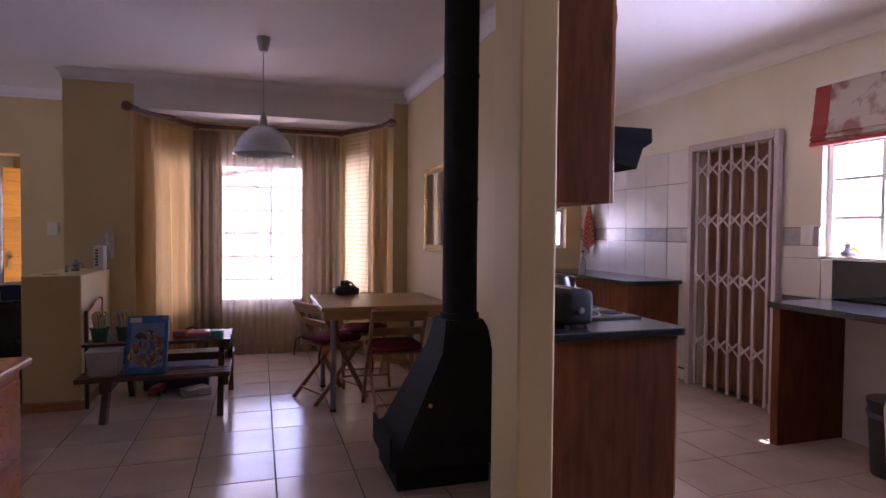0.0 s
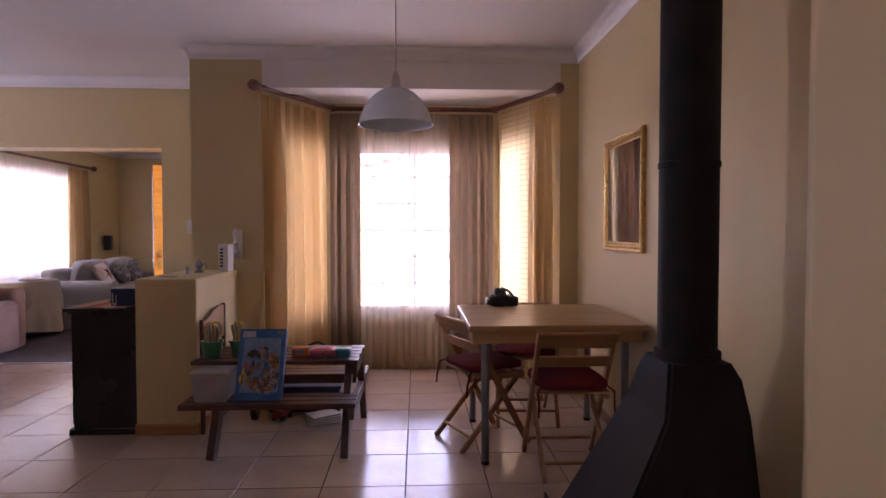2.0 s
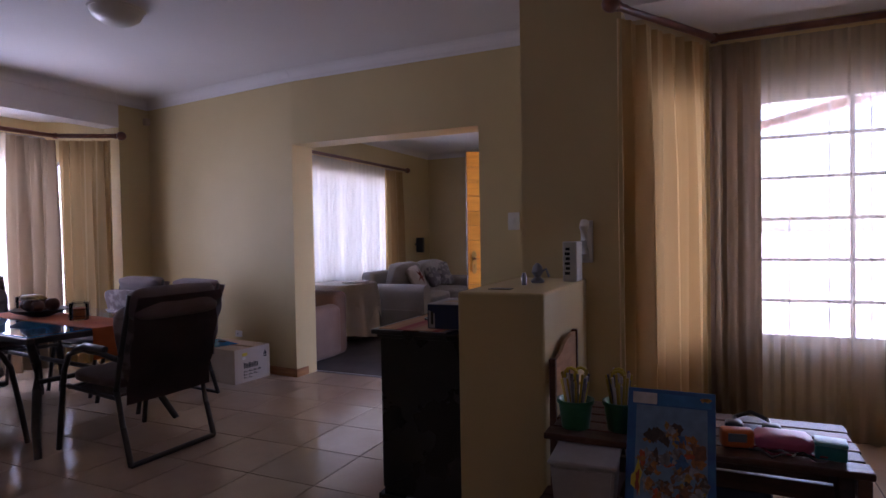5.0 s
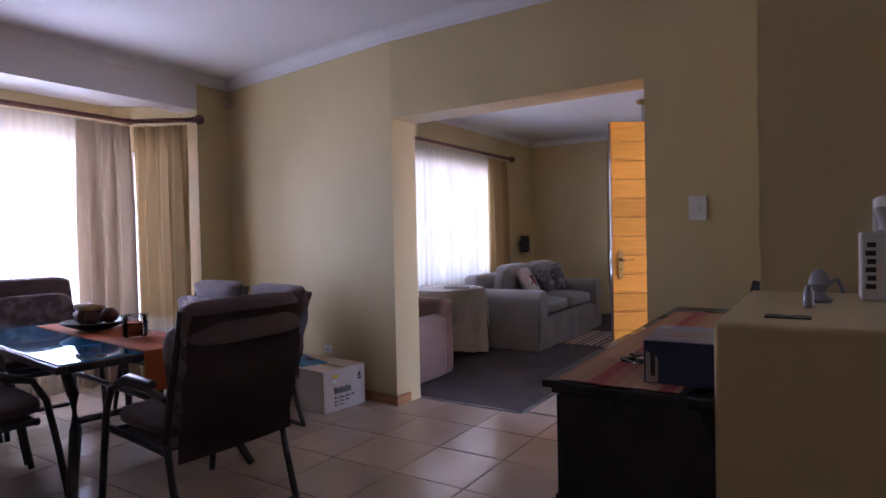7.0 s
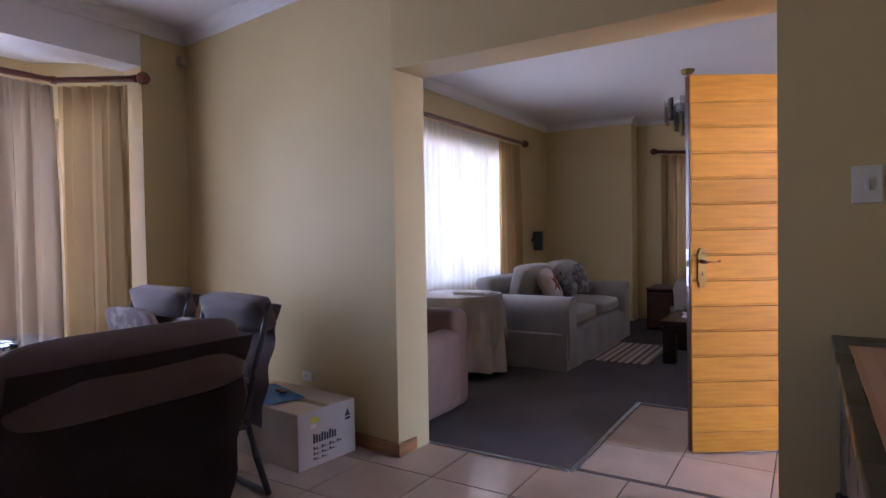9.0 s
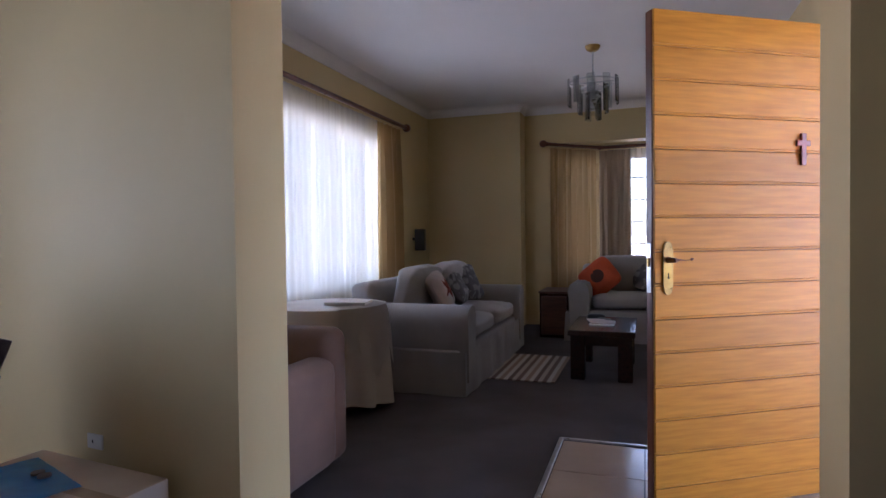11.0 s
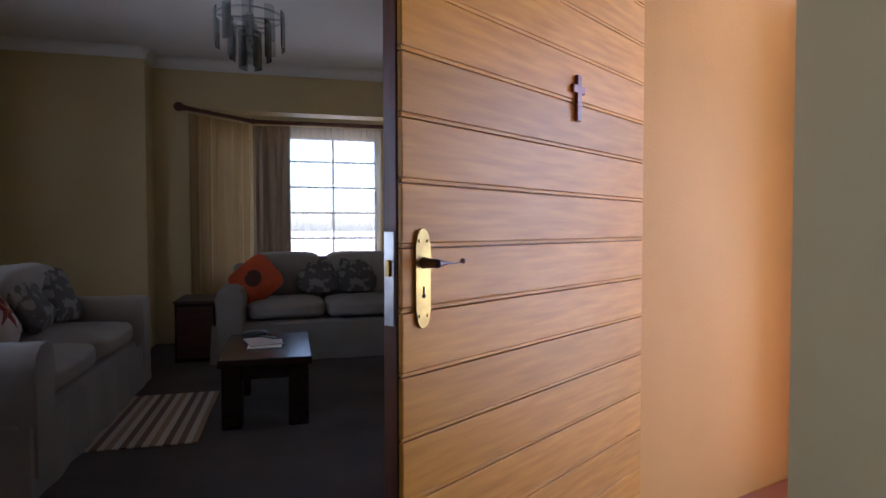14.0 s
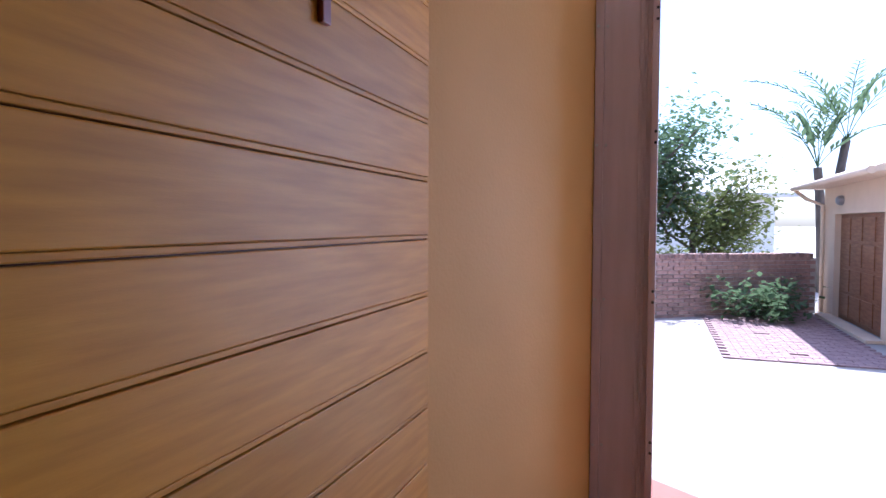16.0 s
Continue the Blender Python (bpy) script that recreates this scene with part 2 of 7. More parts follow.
def put_tube(bm, points, radius, sides=10, cap=True):
    """A round bar along points; radius one number or one for each point."""
    pts = [Vector(p) for p in points]
    rad = radius if isinstance(radius, (list, tuple)) else [radius] * len(pts)
    rings = []
    up = Vector((0, 0, 1))
    for i, p in enumerate(pts):
        d = (pts[min(i + 1, len(pts) - 1)] - pts[max(i - 1, 0)]).normalized()
        a = d.cross(up)
        if a.length < 0.05:
            a = d.cross(Vector((1, 0, 0)))
        a.normalize()
        b = d.cross(a).normalized()
        rings.append([bm.verts.new(p + rad[i] * (math.cos(t) * a + math.sin(t) * b)) for t in [2 * math.pi * k / sides for k in range(sides)]])
    for r0, r1 in zip(rings, rings[1:]):
        for k in range(sides):
            bm.faces.new((r0[k], r0[(k + 1) % sides], r1[(k + 1) % sides], r1[k]))
    if cap:
        bm.faces.new(rings[0])
        bm.faces.new(rings[-1])
    return bm


def tube(points, radius, sides=10):
    return put_tube(bmesh.new(), points, radius, sides)


def put_lathe(bm, profile, sides=24, centre=(0, 0), close=True):
    """A turned body from (radius, height) pairs about the upright axis."""
    rings = []
    for r, z in profile:
        if r < 1e-5:
            rings.append([bm.verts.new((centre[0], centre[1], z))])
        else:
            rings.append([bm.verts.new((centre[0] + r * math.cos(2 * math.pi * k / sides), centre[1] + r * math.sin(2 * math.pi * k / sides), z)) for k in range(sides)])
    for a, b in zip(rings, rings[1:]):
        for k in range(sides):
            j = (k + 1) % sides
            if len(a) == 1 and len(b) > 1:
                bm.faces.new((a[0], b[k], b[j]))
            elif len(b) == 1 and len(a) > 1:
                bm.faces.new((a[k], a[j], b[0]))
            elif len(a) > 1:
                bm.faces.new((a[k], a[j], b[j], b[k]))
    return bm


def lathe(profile, sides=24, centre=(0, 0)):
    return put_lathe(bmesh.new(), profile, sides, centre)


def prism(points, z0, z1):
    """An upright prism over a plan outline."""
    bm = bmesh.new()
    lo = [bm.verts.new((x, y, z0)) for x, y in points]
    hi = [bm.verts.new((x, y, z1)) for x, y in points]
    bm.faces.new(lo)
    bm.faces.new(hi)
    for k in range(len(points)):
        j = (k + 1) % len(points)
        bm.faces.new((lo[k], lo[j], hi[j], hi[k]))
    return bm


def wall_mesh(a, b, thick, z0, z1, holes=()):
    """A wall from plan point a to b whose thickness lies to the left of that way; holes (u0, u1, z0, z1) go through it."""
    a, b = Vector((*a, 0)), Vector((*b, 0))
    length = (b - a).length
    d = (b - a) / length
    nrm = Vector((-d.y, d.x, 0)) * thick
    us = sorted({0.0, length, *(u for h in holes for u in h[:2])})
    zs = sorted({z0, z1, *(z for h in holes for z in h[2:])})
    us = [u for u in us if 0 <= u <= length]
    zs = [z for z in zs if z0 <= z <= z1]
    bm = bmesh.new()
    verts = {}

    def v(i, j, s):
        if (i, j, s) not in verts:
            verts[i, j, s] = bm.verts.new(a + d * us[i] + nrm * s + Vector((0, 0, zs[j])))
        return verts[i, j, s]

    def full(i, j):
        if not (0 <= i < len(us) - 1 and 0 <= j < len(zs) - 1):
            return False
        u, z = (us[i] + us[i + 1]) / 2, (zs[j] + zs[j + 1]) / 2
        return not any(h[0] < u < h[1] and h[2] < z < h[3] for h in holes)

    for i in range(len(us) - 1):
        for j in range(len(zs) - 1):
            if not full(i, j):
                continue
            for s in (0, 1):
                bm.faces.new((v(i, j, s), v(i + 1, j, s), v(i + 1, j + 1, s), v(i, j + 1, s)))
            for di, dj, p, q in ((-1, 0, (i, j), (i, j + 1)), (1, 0, (i + 1, j), (i + 1, j + 1)), (0, -1, (i, j), (i + 1, j)), (0, 1, (i, j + 1), (i + 1, j + 1))):
                if not full(i + di, j + dj):
                    bm.faces.new((v(*p, 0), v(*q, 0), v(*q, 1), v(*p, 1)))
    return bm


def wall(name, a, b, thick, z0, z1, holes=(), material=None, label="cream-yellow painted plaster wall"):
    ob = part(name, wall_mesh(a, b, thick, z0, z1, holes), material or M_WALL)
    return tagged(ob, label, "wall", kind="structure")


# ---- the plan ----
CEIL, GROUND = 2.76, -0.62
WY0, WY1 = 6.75, 7.01          # wall with the wide opening
OPL, OPR, OPTOP = -3.868, -2.065, 2.108
NIBX, NIBY = -1.42, 5.76         # outer corner of the wall beside the bay
EASTX = 1.67                     # dining wall with the picture
WESTX, WESTY = -5.98, 6.97
LWX, LFY = -5.2, 12.25           # living room: window wall, far wall
DOORX = -1.50                    # front door wall
HINGE = (-1.50, 8.212)

wall("wall_opening_east", (NIBX, WY0), (OPR, WY0), -0.26, 0, CEIL)
wall("wall_opening_head", (OPR, WY0), (OPL, WY0), -0.26, OPTOP, CEIL)
wall("wall_opening_west", (OPL, WY0), (WESTX, WESTY), -0.26, 0, CEIL)
# wall piece beside the bay, and the dining bay with three windows
wall("wall_nib", (-0.86, NIBY), (NIBX, NIBY), -0.23, GROUND, CEIL)
wall("wall_nib_side", (NIBX + 0.0, NIBY + 0.23), (NIBX, WY1), -0.23, GROUND, CEIL)
BAYL, BAYR = (-0.86, NIBY + 0.23), (1.52, NIBY + 0.23)
BL, BR = (-0.46, 6.66), (1.14, 6.66)
WIN_LO, WIN_HI = 0.56, 2.10
side_len = math.hypot(BL[0] - BAYL[0], BL[1] - BAYL[1])
wall("wall_bay_west", BL, BAYL, -0.2, GROUND, 2.52, ((0.10, side_len - 0.10, WIN_LO, WIN_HI),))
wall("wall_bay_north", BR, BL, -0.2, GROUND, 2.52, ((0.15, 1.45, WIN_LO, WIN_HI),))
wall("wall_bay_east", BAYR, BR, -0.2, GROUND, 2.52, ((0.10, side_len - 0.12, WIN_LO, WIN_HI),))
wall("wall_nib_east", (EASTX + 0.2, NIBY), (1.52, NIBY), -0.23, GROUND, CEIL)
tagged(part("bay_ceiling", prism([(-1.0, NIBY + 0.23), (1.7, NIBY + 0.23), (1.30, 6.95), (-0.62, 6.95)], 2.522, 2.62), M_CEIL), "white plaster ceiling of the window bay", "ceiling", kind="structure")
tagged(part("beam", box(-0.86, 1.52, NIBY, NIBY + 0.23, 2.455, CEIL), M_CEIL), "white plastered beam across the window bay", "beam", kind="structure")
# dining wall, pillar by the stove, kitchen
wall("wall_dining_east", (EASTX, 2.95), (EASTX, NIBY), -0.15, 0, CEIL)
wall("wall_behind_stove", (1.17, 2.2), (EASTX, 2.95), -0.1, 0, CEIL)
tagged(part("wall_pillar", box(1.165, 1.325, 1.93, 2.2, 0, CEIL, 0.012, 3), M_WALL), "cream-yellow painted end of a dividing wall", "wall", kind="structure")
KX, KY = 4.0, 6.25
wall("wall_kitchen_east", (KX, -1.8), (KX, KY), -0.23, GROUND, CEIL, ((3.36 + 1.8, 4.25 + 1.8, 0, 2.1), (1.5 + 1.8, 3.03 + 1.8, 1.215, 2.02)), M_LITWALL)
wall("wall_kitchen_north", (KX + 0.23, KY), (1.82, KY), -0.23, GROUND, CEIL, ((0.45, 1.05, 1.18, 1.66),))
wall("wall_south", (WESTX, -1.8), (KX, -1.8), -0.23, GROUND, CEIL)
# lounge west wall with its bay
WB0, WB1 = 4.1, 6.62
wall("wall_west_south", (WESTX, WB0), (WESTX, -1.8), -0.23, GROUND, CEIL)
wall("wall_west_north", (WESTX, WESTY + 0.25), (WESTX, WB1), -0.23, GROUND, CEIL)
wall("wall_west_bay_north", (WESTX - 0.23, WB1), (-6.72, 6.25), -0.2, GROUND, 2.5, ((0.06, 0.52, WIN_LO, WIN_HI),))
wall("wall_west_bay", (-6.72, 6.25), (-6.72, 4.5), -0.2, GROUND, 2.5, ((0.12, 1.63, WIN_LO, WIN_HI),))
wall("wall_west_bay_south", (-6.72, 4.5), (WESTX - 0.23, WB0), -0.2, GROUND, 2.5, ((0.06, 0.52, WIN_LO, WIN_HI),))
tagged(part("bay_ceiling_west", prism([(WESTX - 0.23, WB0 - 0.2), (WESTX - 0.23, WB1 + 0.2), (-7.0, 6.45), (-7.0, 4.3)], 2.502, 2.6), M_CEIL), "white plaster ceiling of the window bay", "ceiling", kind="structure")
tagged(part("beam_west", box(WESTX - 0.23, WESTX, WB0, WB1, 2.44, CEIL), M_CEIL), "white plastered beam across the window bay", "beam", kind="structure")
# living room
wall("wall_living_west", (LWX, LFY + 0.23), (LWX, WY1), -0.23, GROUND, CEIL, ((LFY + 0.23 - 10.75, LFY + 0.23 - 7.95, 0.70, 2.16),))
wall("wall_living_north_west", (-3.99, LFY), (LWX, LFY), -0.23, GROUND, CEIL)
LBY = 12.55
wall("wall_living_return", (-3.99, LBY), (-3.99, LFY + 0.23), -0.23, GROUND, CEIL)
wall("wall_living_bay_jamb_west", (-3.62, LBY), (-3.99, LBY), -0.23, GROUND, CEIL)
wall("wall_living_bay_jamb_east", (0.2, LBY), (-1.25, LBY), -0.23, GROUND, CEIL)
wall("wall_living_bay_west", (-3.05, 13.3), (-3.62, LBY + 0.23), -0.2, GROUND, 2.42, ((0.1, 0.75, 0.62, 2.1),))
wall("wall_living_bay_north", (-1.42, 13.3), (-3.05, 13.3), -0.2, GROUND, 2.42, ((0.28, 1.33, 0.72, 2.2),))
wall("wall_living_bay_east", (-1.25, LBY + 0.23), (-1.42, 13.3), -0.2, GROUND, 2.42, ((0.1, 0.45, 0.62, 2.1),))
tagged(part("bay_ceiling_living", prism([(-3.8, LBY + 0.23), (-1.05, LBY + 0.23), (-1.2, 13.6), (-3.2, 13.6)], 2.422, 2.52), M_CEIL), "white plaster ceiling of the window bay", "ceiling", kind="structure")
tagged(part("beam_living", box(-3.62, -1.25, LBY, LBY + 0.23, 2.30, CEIL), M_WALL), "cream painted beam across the window bay", "beam", kind="structure")
wall("wall_door_north", (DOORX, 8.36), (DOORX, LBY), -0.23, GROUND, CEIL)
wall("wall_door_head", (DOORX, WY1), (DOORX, 8.36), -0.23, 2.08, CEIL)

# ceilings, one slab a room, and the roof
def slab(name, pts, z0, z1, mat, label, category):
    return tagged(part(name, prism(pts, z0, z1), mat), label, category, kind="structure")


slab("ceiling_main", [(WESTX - 0.3, -2.1), (KX + 0.3, -2.1), (KX + 0.3, KY + 0.3), (1.8, KY + 0.3), (1.8, NIBY + 0.24), (NIBX - 0.1, NIBY + 0.24), (NIBX - 0.1, 7.1), (WESTX - 0.3, 7.3)], CEIL, CEIL + 0.1, M_CEIL, "white painted ceiling of the open-plan room", "ceiling")
slab("ceiling_living", [(LWX - 0.3, 7.1), (DOORX + 0.24, 7.1), (DOORX + 0.24, LBY + 0.25), (LWX - 0.3, LBY + 0.25)], CEIL + 0.002, CEIL + 0.102, M_CEIL, "white painted ceiling of the living room", "ceiling")
# The porch corner reaches x 0.9, unseen, to keep sun off the porch.
slab("roof", [(-7.1, -2.5), (4.7, -2.5), (4.7, 6.9), (1.5, 7.0), (0.9, 7.0), (0.9, 9.5), (-0.9, 9.5), (-0.9, 13.4), (-5.9, 13.4), (-5.9, 7.6), (-7.1, 7.6)], 2.98, 3.12, surf("roof_sheet", (0.2, 0.1, 0.08), rough=0.7), "low flat roof over the house", "roof")


def cornice(name, a, b, z=CEIL, size=0.09):
    """Coved plaster cornice along a wall face from a to b; the room lies to the left of that way."""
    a, b = Vector((*a, 0)), Vector((*b, 0))
    d = (b - a).normalized()
    nrm = Vector((-d.y, d.x, 0))
    prof = [(0.0, -size), (0.008, -size), (0.012, -size * 0.9)] + [(size * (1 - math.cos(t)) * 0.86 + 0.012, -size * 0.9 * (1 - math.sin(t))) for t in (0.3, 0.6, 0.9, 1.2, 1.45)] + [(size, -0.003), (size, 0.0), (0, 0)]
    bm = bmesh.new()
    ends = [[bm.verts.new(p + nrm * u + Vector((0, 0, z + w - 0.001))) for u, w in prof] for p in (a, b)]
    for k in range(len(prof)):
        j = (k + 1) % len(prof)
        bm.faces.new((ends[0][k], ends[0][j], ends[1][j], ends[1][k]))
    bm.faces.new(ends[0])
    bm.faces.new(ends[1])
    return tagged(part(name, bm, M_CEIL), "white coved plaster cornice", "cornice", kind="structure")


for k, (a, b) in enumerate([((NIBX, WY0), (OPL, WY0)), ((OPL, WY0), (WESTX, WESTY)), ((-0.86, NIBY), (NIBX, NIBY)), ((NIBX, NIBY), (NIBX, WY0)), ((EASTX, 2.95), (EASTX, NIBY)), ((EASTX, NIBY), (1.52, NIBY)),
                            ((WESTX, WESTY), (WESTX, WB1)), ((WESTX, WB1), (WESTX, WB0)), ((WESTX, WB0), (WESTX, -1.8)), ((1.52, NIBY), (-0.86, NIBY)),
                            ((DOORX, LBY), (-3.99, LBY)), ((-3.99, LFY), (LWX, LFY)), ((LWX, LFY), (LWX, WY1)), ((-3.99, LBY), (-3.99, LFY)), ((KX, 2.0), (KX, KY))]):
    cornice(f"cornice_{k + 1}", a, b)


def skirting(name, a, b, h=0.075, t=0.016):
    """Varnished timber skirting along a wall face; the room lies to the left of the way from a to b."""
    a, b = Vector((*a, 0)), Vector((*b, 0))
    d = (b - a).normalized()
    nrm = Vector((-d.y, d.x, 0))
    prof = [(0, 0.001), (t, 0.001), (t, h - 0.012), (t * 0.6, h - 0.003), (t * 0.3, h), (0, h)]
    bm = bmesh.new()
    ends = [[bm.verts.new(p + nrm * u + Vector((0, 0, w))) for u, w in prof] for p in (a, b)]
    for k in range(len(prof)):
        j = (k + 1) % len(prof)
        bm.faces.new((ends[0][k], ends[0][j], ends[1][j], ends[1][k]))
    bm.faces.new(ends[0])
    bm.faces.new(ends[1])
    return tagged(part(name, bm, M_SKIRT), "varnished timber skirting board", "skirting board", kind="structure")


HWX0, HWX1, HWY = -1.45, -1.06, 4.868
for k, (a, b) in enumerate([((OPL, WY0), (WESTX, WESTY)), ((OPL - 0.001, WY1), (OPL + 0.0, WY0)), ((NIBX, WY0), (OPR, WY0)), ((OPR, WY0), (OPR, WY1)), ((-0.86, NIBY), (HWX1, NIBY)), ((EASTX, 2.95), (EASTX, NIBY)),
                            ((HWX1, HWY), (HWX0, HWY)), ((HWX1, NIBY), (HWX1, HWY)), ((NIBX, NIBY), (NIBX, WY0)), ((BL[0], BL[1]), (-0.86, NIBY + 0.23)), ((BR[0], BR[1]), BL), ((WESTX, WESTY), (WESTX, WB1))]):
    if (a, b) == ((OPL - 0.001, WY1), (OPL, WY0)):
        a, b = (OPL, WY0 - 0.016), (OPL, WY1)
        tagged(part(f"skirting_{k + 1}", box(OPL, OPL + 0.016, WY0 - 0.016, WY1, 0.001, 0.075, 0.004), M_SKIRT), "varnished timber skirting board", "skirting board", kind="structure")
        continue
    skirting(f"skirting_{k + 1}", a, b)

# half-height wall beside the bench
half = part("half_wall", box(HWX0, HWX1, HWY, NIBY, 0, 1.013, 0.012, 3), M_WALL)
tagged(half, "cream-yellow half-height plastered wall", "wall", kind="structure")

# ---- floors ----
TILE, X0, Y0 = 0.43, 0.30, 4.04
tagged(part("floor", prism([(WESTX - 1.0, -2.0), (KX + 0.2, -2.0), (KX + 0.2, KY + 0.2), (1.9, KY + 0.2), (1.9, NIBY + 0.2), (1.5, NIBY + 0.3), (1.2, 6.85), (-0.6, 6.85), (-1.0, NIBY + 0.3), (NIBX, NIBY + 0.2), (NIBX, 8.27), (DOORX, 8.27), (DOORX, LBY + 0.1), (-1.25, 13.5), (-3.6, 13.5), (-4.0, LBY), (-4.0, LFY), (LWX, LFY), (LWX, WY1), (WESTX - 1.0, 7.1)], -0.3, -0.0045), M_GROUT), "dark grout bed under the floor tiles", "floor", kind="structure")
floor_ob = bpy.data.objects["floor"]
CARX, CARY0, CARY1 = -2.995, 7.015, 8.39
slab("carpet", [(LWX, CARY0), (CARX, CARY0), (CARX, CARY1), (DOORX, CARY1), (DOORX, LBY), (-1.25, LBY + 0.25), (-1.42, 13.3), (-3.05, 13.3), (-3.6, LBY + 0.25), (-3.99, LBY), (-3.99, LFY), (LWX, LFY)], -0.0044, 0.006, M_CARPET, "grey-brown cut pile carpet", "carpet")
strip = bmesh.new()
put_box(strip, CARX - 0.004, CARX + 0.022, CARY0, CARY1 + 0.01, 0.0, 0.009, 0.003)
tagged(part("trim_carpet", strip, M_STEEL), "aluminium carpet edge strip", "trim", kind="structure")
tagged(part("trim_carpet_end", box(CARX + 0.022, DOORX, CARY1 - 0.012, CARY1 + 0.012, 0.0, 0.009, 0.003), M_STEEL), "aluminium carpet edge strip", "trim", kind="structure")
tagged(part("trim_carpet_front", box(OPL, CARX - 0.004, CARY0 - 0.012, CARY0 + 0.012, 0.0, 0.009, 0.003), M_STEEL), "aluminium carpet edge strip", "trim", kind="structure")

# ---- windows ----
def window(name, a, b, z0, z1, rows, cols, burglar=0):
    """White window in an opening from plan point a to b: frame, sill, glazing bars and panes; burglar: upright bars inside."""
    a, b = Vector((*a, 0)), Vector((*b, 0))
    w, d = (b - a).length, (b - a).normalized()
    m = Matrix.Translation((a.x, a.y, z0)) @ Matrix.Rotation(math.atan2(d.y, d.x), 4, "Z")
    top = base(name, m, "white painted window with small panes", "window", kind="structure")
    h, f = z1 - z0, 0.04
    bm = bmesh.new()
    for x0, x1, za, zb in ((0, w, 0, f), (0, w, h - f, h), (0, f, f, h - f), (w - f, w, f, h - f)):
        put_box(bm, x0, x1, -0.025, 0.025, za, zb, 0.004)
    part("window_frame", bm, M_FRAMEW, top)
    part("window_sill", box(-0.02, w + 0.02, -0.10, 0.08, -0.03, -0.001, 0.006), M_FRAMEW, top)
    for c in range(1, cols):
        x = w * c / cols
        part("glazing_bar", box(x - 0.013, x + 0.013, -0.018, 0.018, f, h - f, 0.004), M_FRAMEW, top)
    for r in range(1, rows):
        z = h * r / rows
        part("glazing_bar", box(f, w - f, -0.017, 0.017, z - 0.011, z + 0.011, 0.004), M_FRAMEW, top)
    for c in range(cols):
        for r in range(rows):
            p = part("pane", box(f + 0.002 if c == 0 else w * c / cols + 0.012, w - f - 0.002 if c == cols - 1 else w * (c + 1) / cols - 0.012, -0.002, 0.002, f if r == 0 else h * r / rows + 0.011, h - f if r == rows - 1 else h * (r + 1) / rows - 0.011), M_PANE, top)
            p.visible_shadow = False
    for k in range(burglar):
        x = w * (k + 0.5) / burglar
        part("burglar_bar", tube([(x, -0.06, 0.01), (x, -0.06, h - 0.01)], 0.006, 6), M_FRAMEW, top)
    return top


def along(p, q, u0, u1, off):
    """Plan points u0 and u1 metres from p towards q, off metres to the left."""
    p, q = Vector(p), Vector(q)
    d = (q - p).normalized()
    n = Vector((-d.y, d.x)) * off
    return tuple(p + d * u0 + n), tuple(p + d * u1 + n)


window("window_1", *along(BR, BL, 0.15, 1.45, -0.09), WIN_LO, WIN_HI, 6, 2, 6)
window("window_2", *along(BL, BAYL, 0.10, side_len - 0.10, -0.09), WIN_LO, WIN_HI, 4, 1)
window("window_3", *along(BAYR, BR, 0.10, side_len - 0.12, -0.09), WIN_LO, WIN_HI, 4, 1)
window("window_4", (-6.81, 6.13), (-6.81, 4.62), WIN_LO, WIN_HI, 4, 3)
window("window_5", *along((WESTX - 0.23, WB1), (-6.72, 6.25), 0.06, 0.52, -0.1), WIN_LO, WIN_HI, 4, 1)
window("window_6", *along((-6.72, 4.5), (WESTX - 0.23, WB0), 0.06, 0.52, -0.1), WIN_LO, WIN_HI, 4, 1)
window("window_7", (LWX - 0.11, 10.75), (LWX - 0.11, 7.95), 0.70, 2.16, 4, 5)
window("window_8", (-1.70, 13.39), (-2.75, 13.39), 0.72, 2.2, 5, 2)
window("window_9", *along((-3.05, 13.3), (-3.62, LBY + 0.23), 0.1, 0.75, -0.09), 0.62, 2.1, 5, 1)
window("window_10", *along((-1.25, LBY + 0.23), (-1.42, 13.3), 0.1, 0.45, -0.09), 0.62, 2.1, 5, 1)
window("window_11", (KX + 0.08, 1.5), (KX + 0.08, 3.03), 1.215, 2.02, 3, 4)
window("window_12", (3.78, KY + 0.1), (3.18, KY + 0.1), 1.18, 1.66, 1, 2)


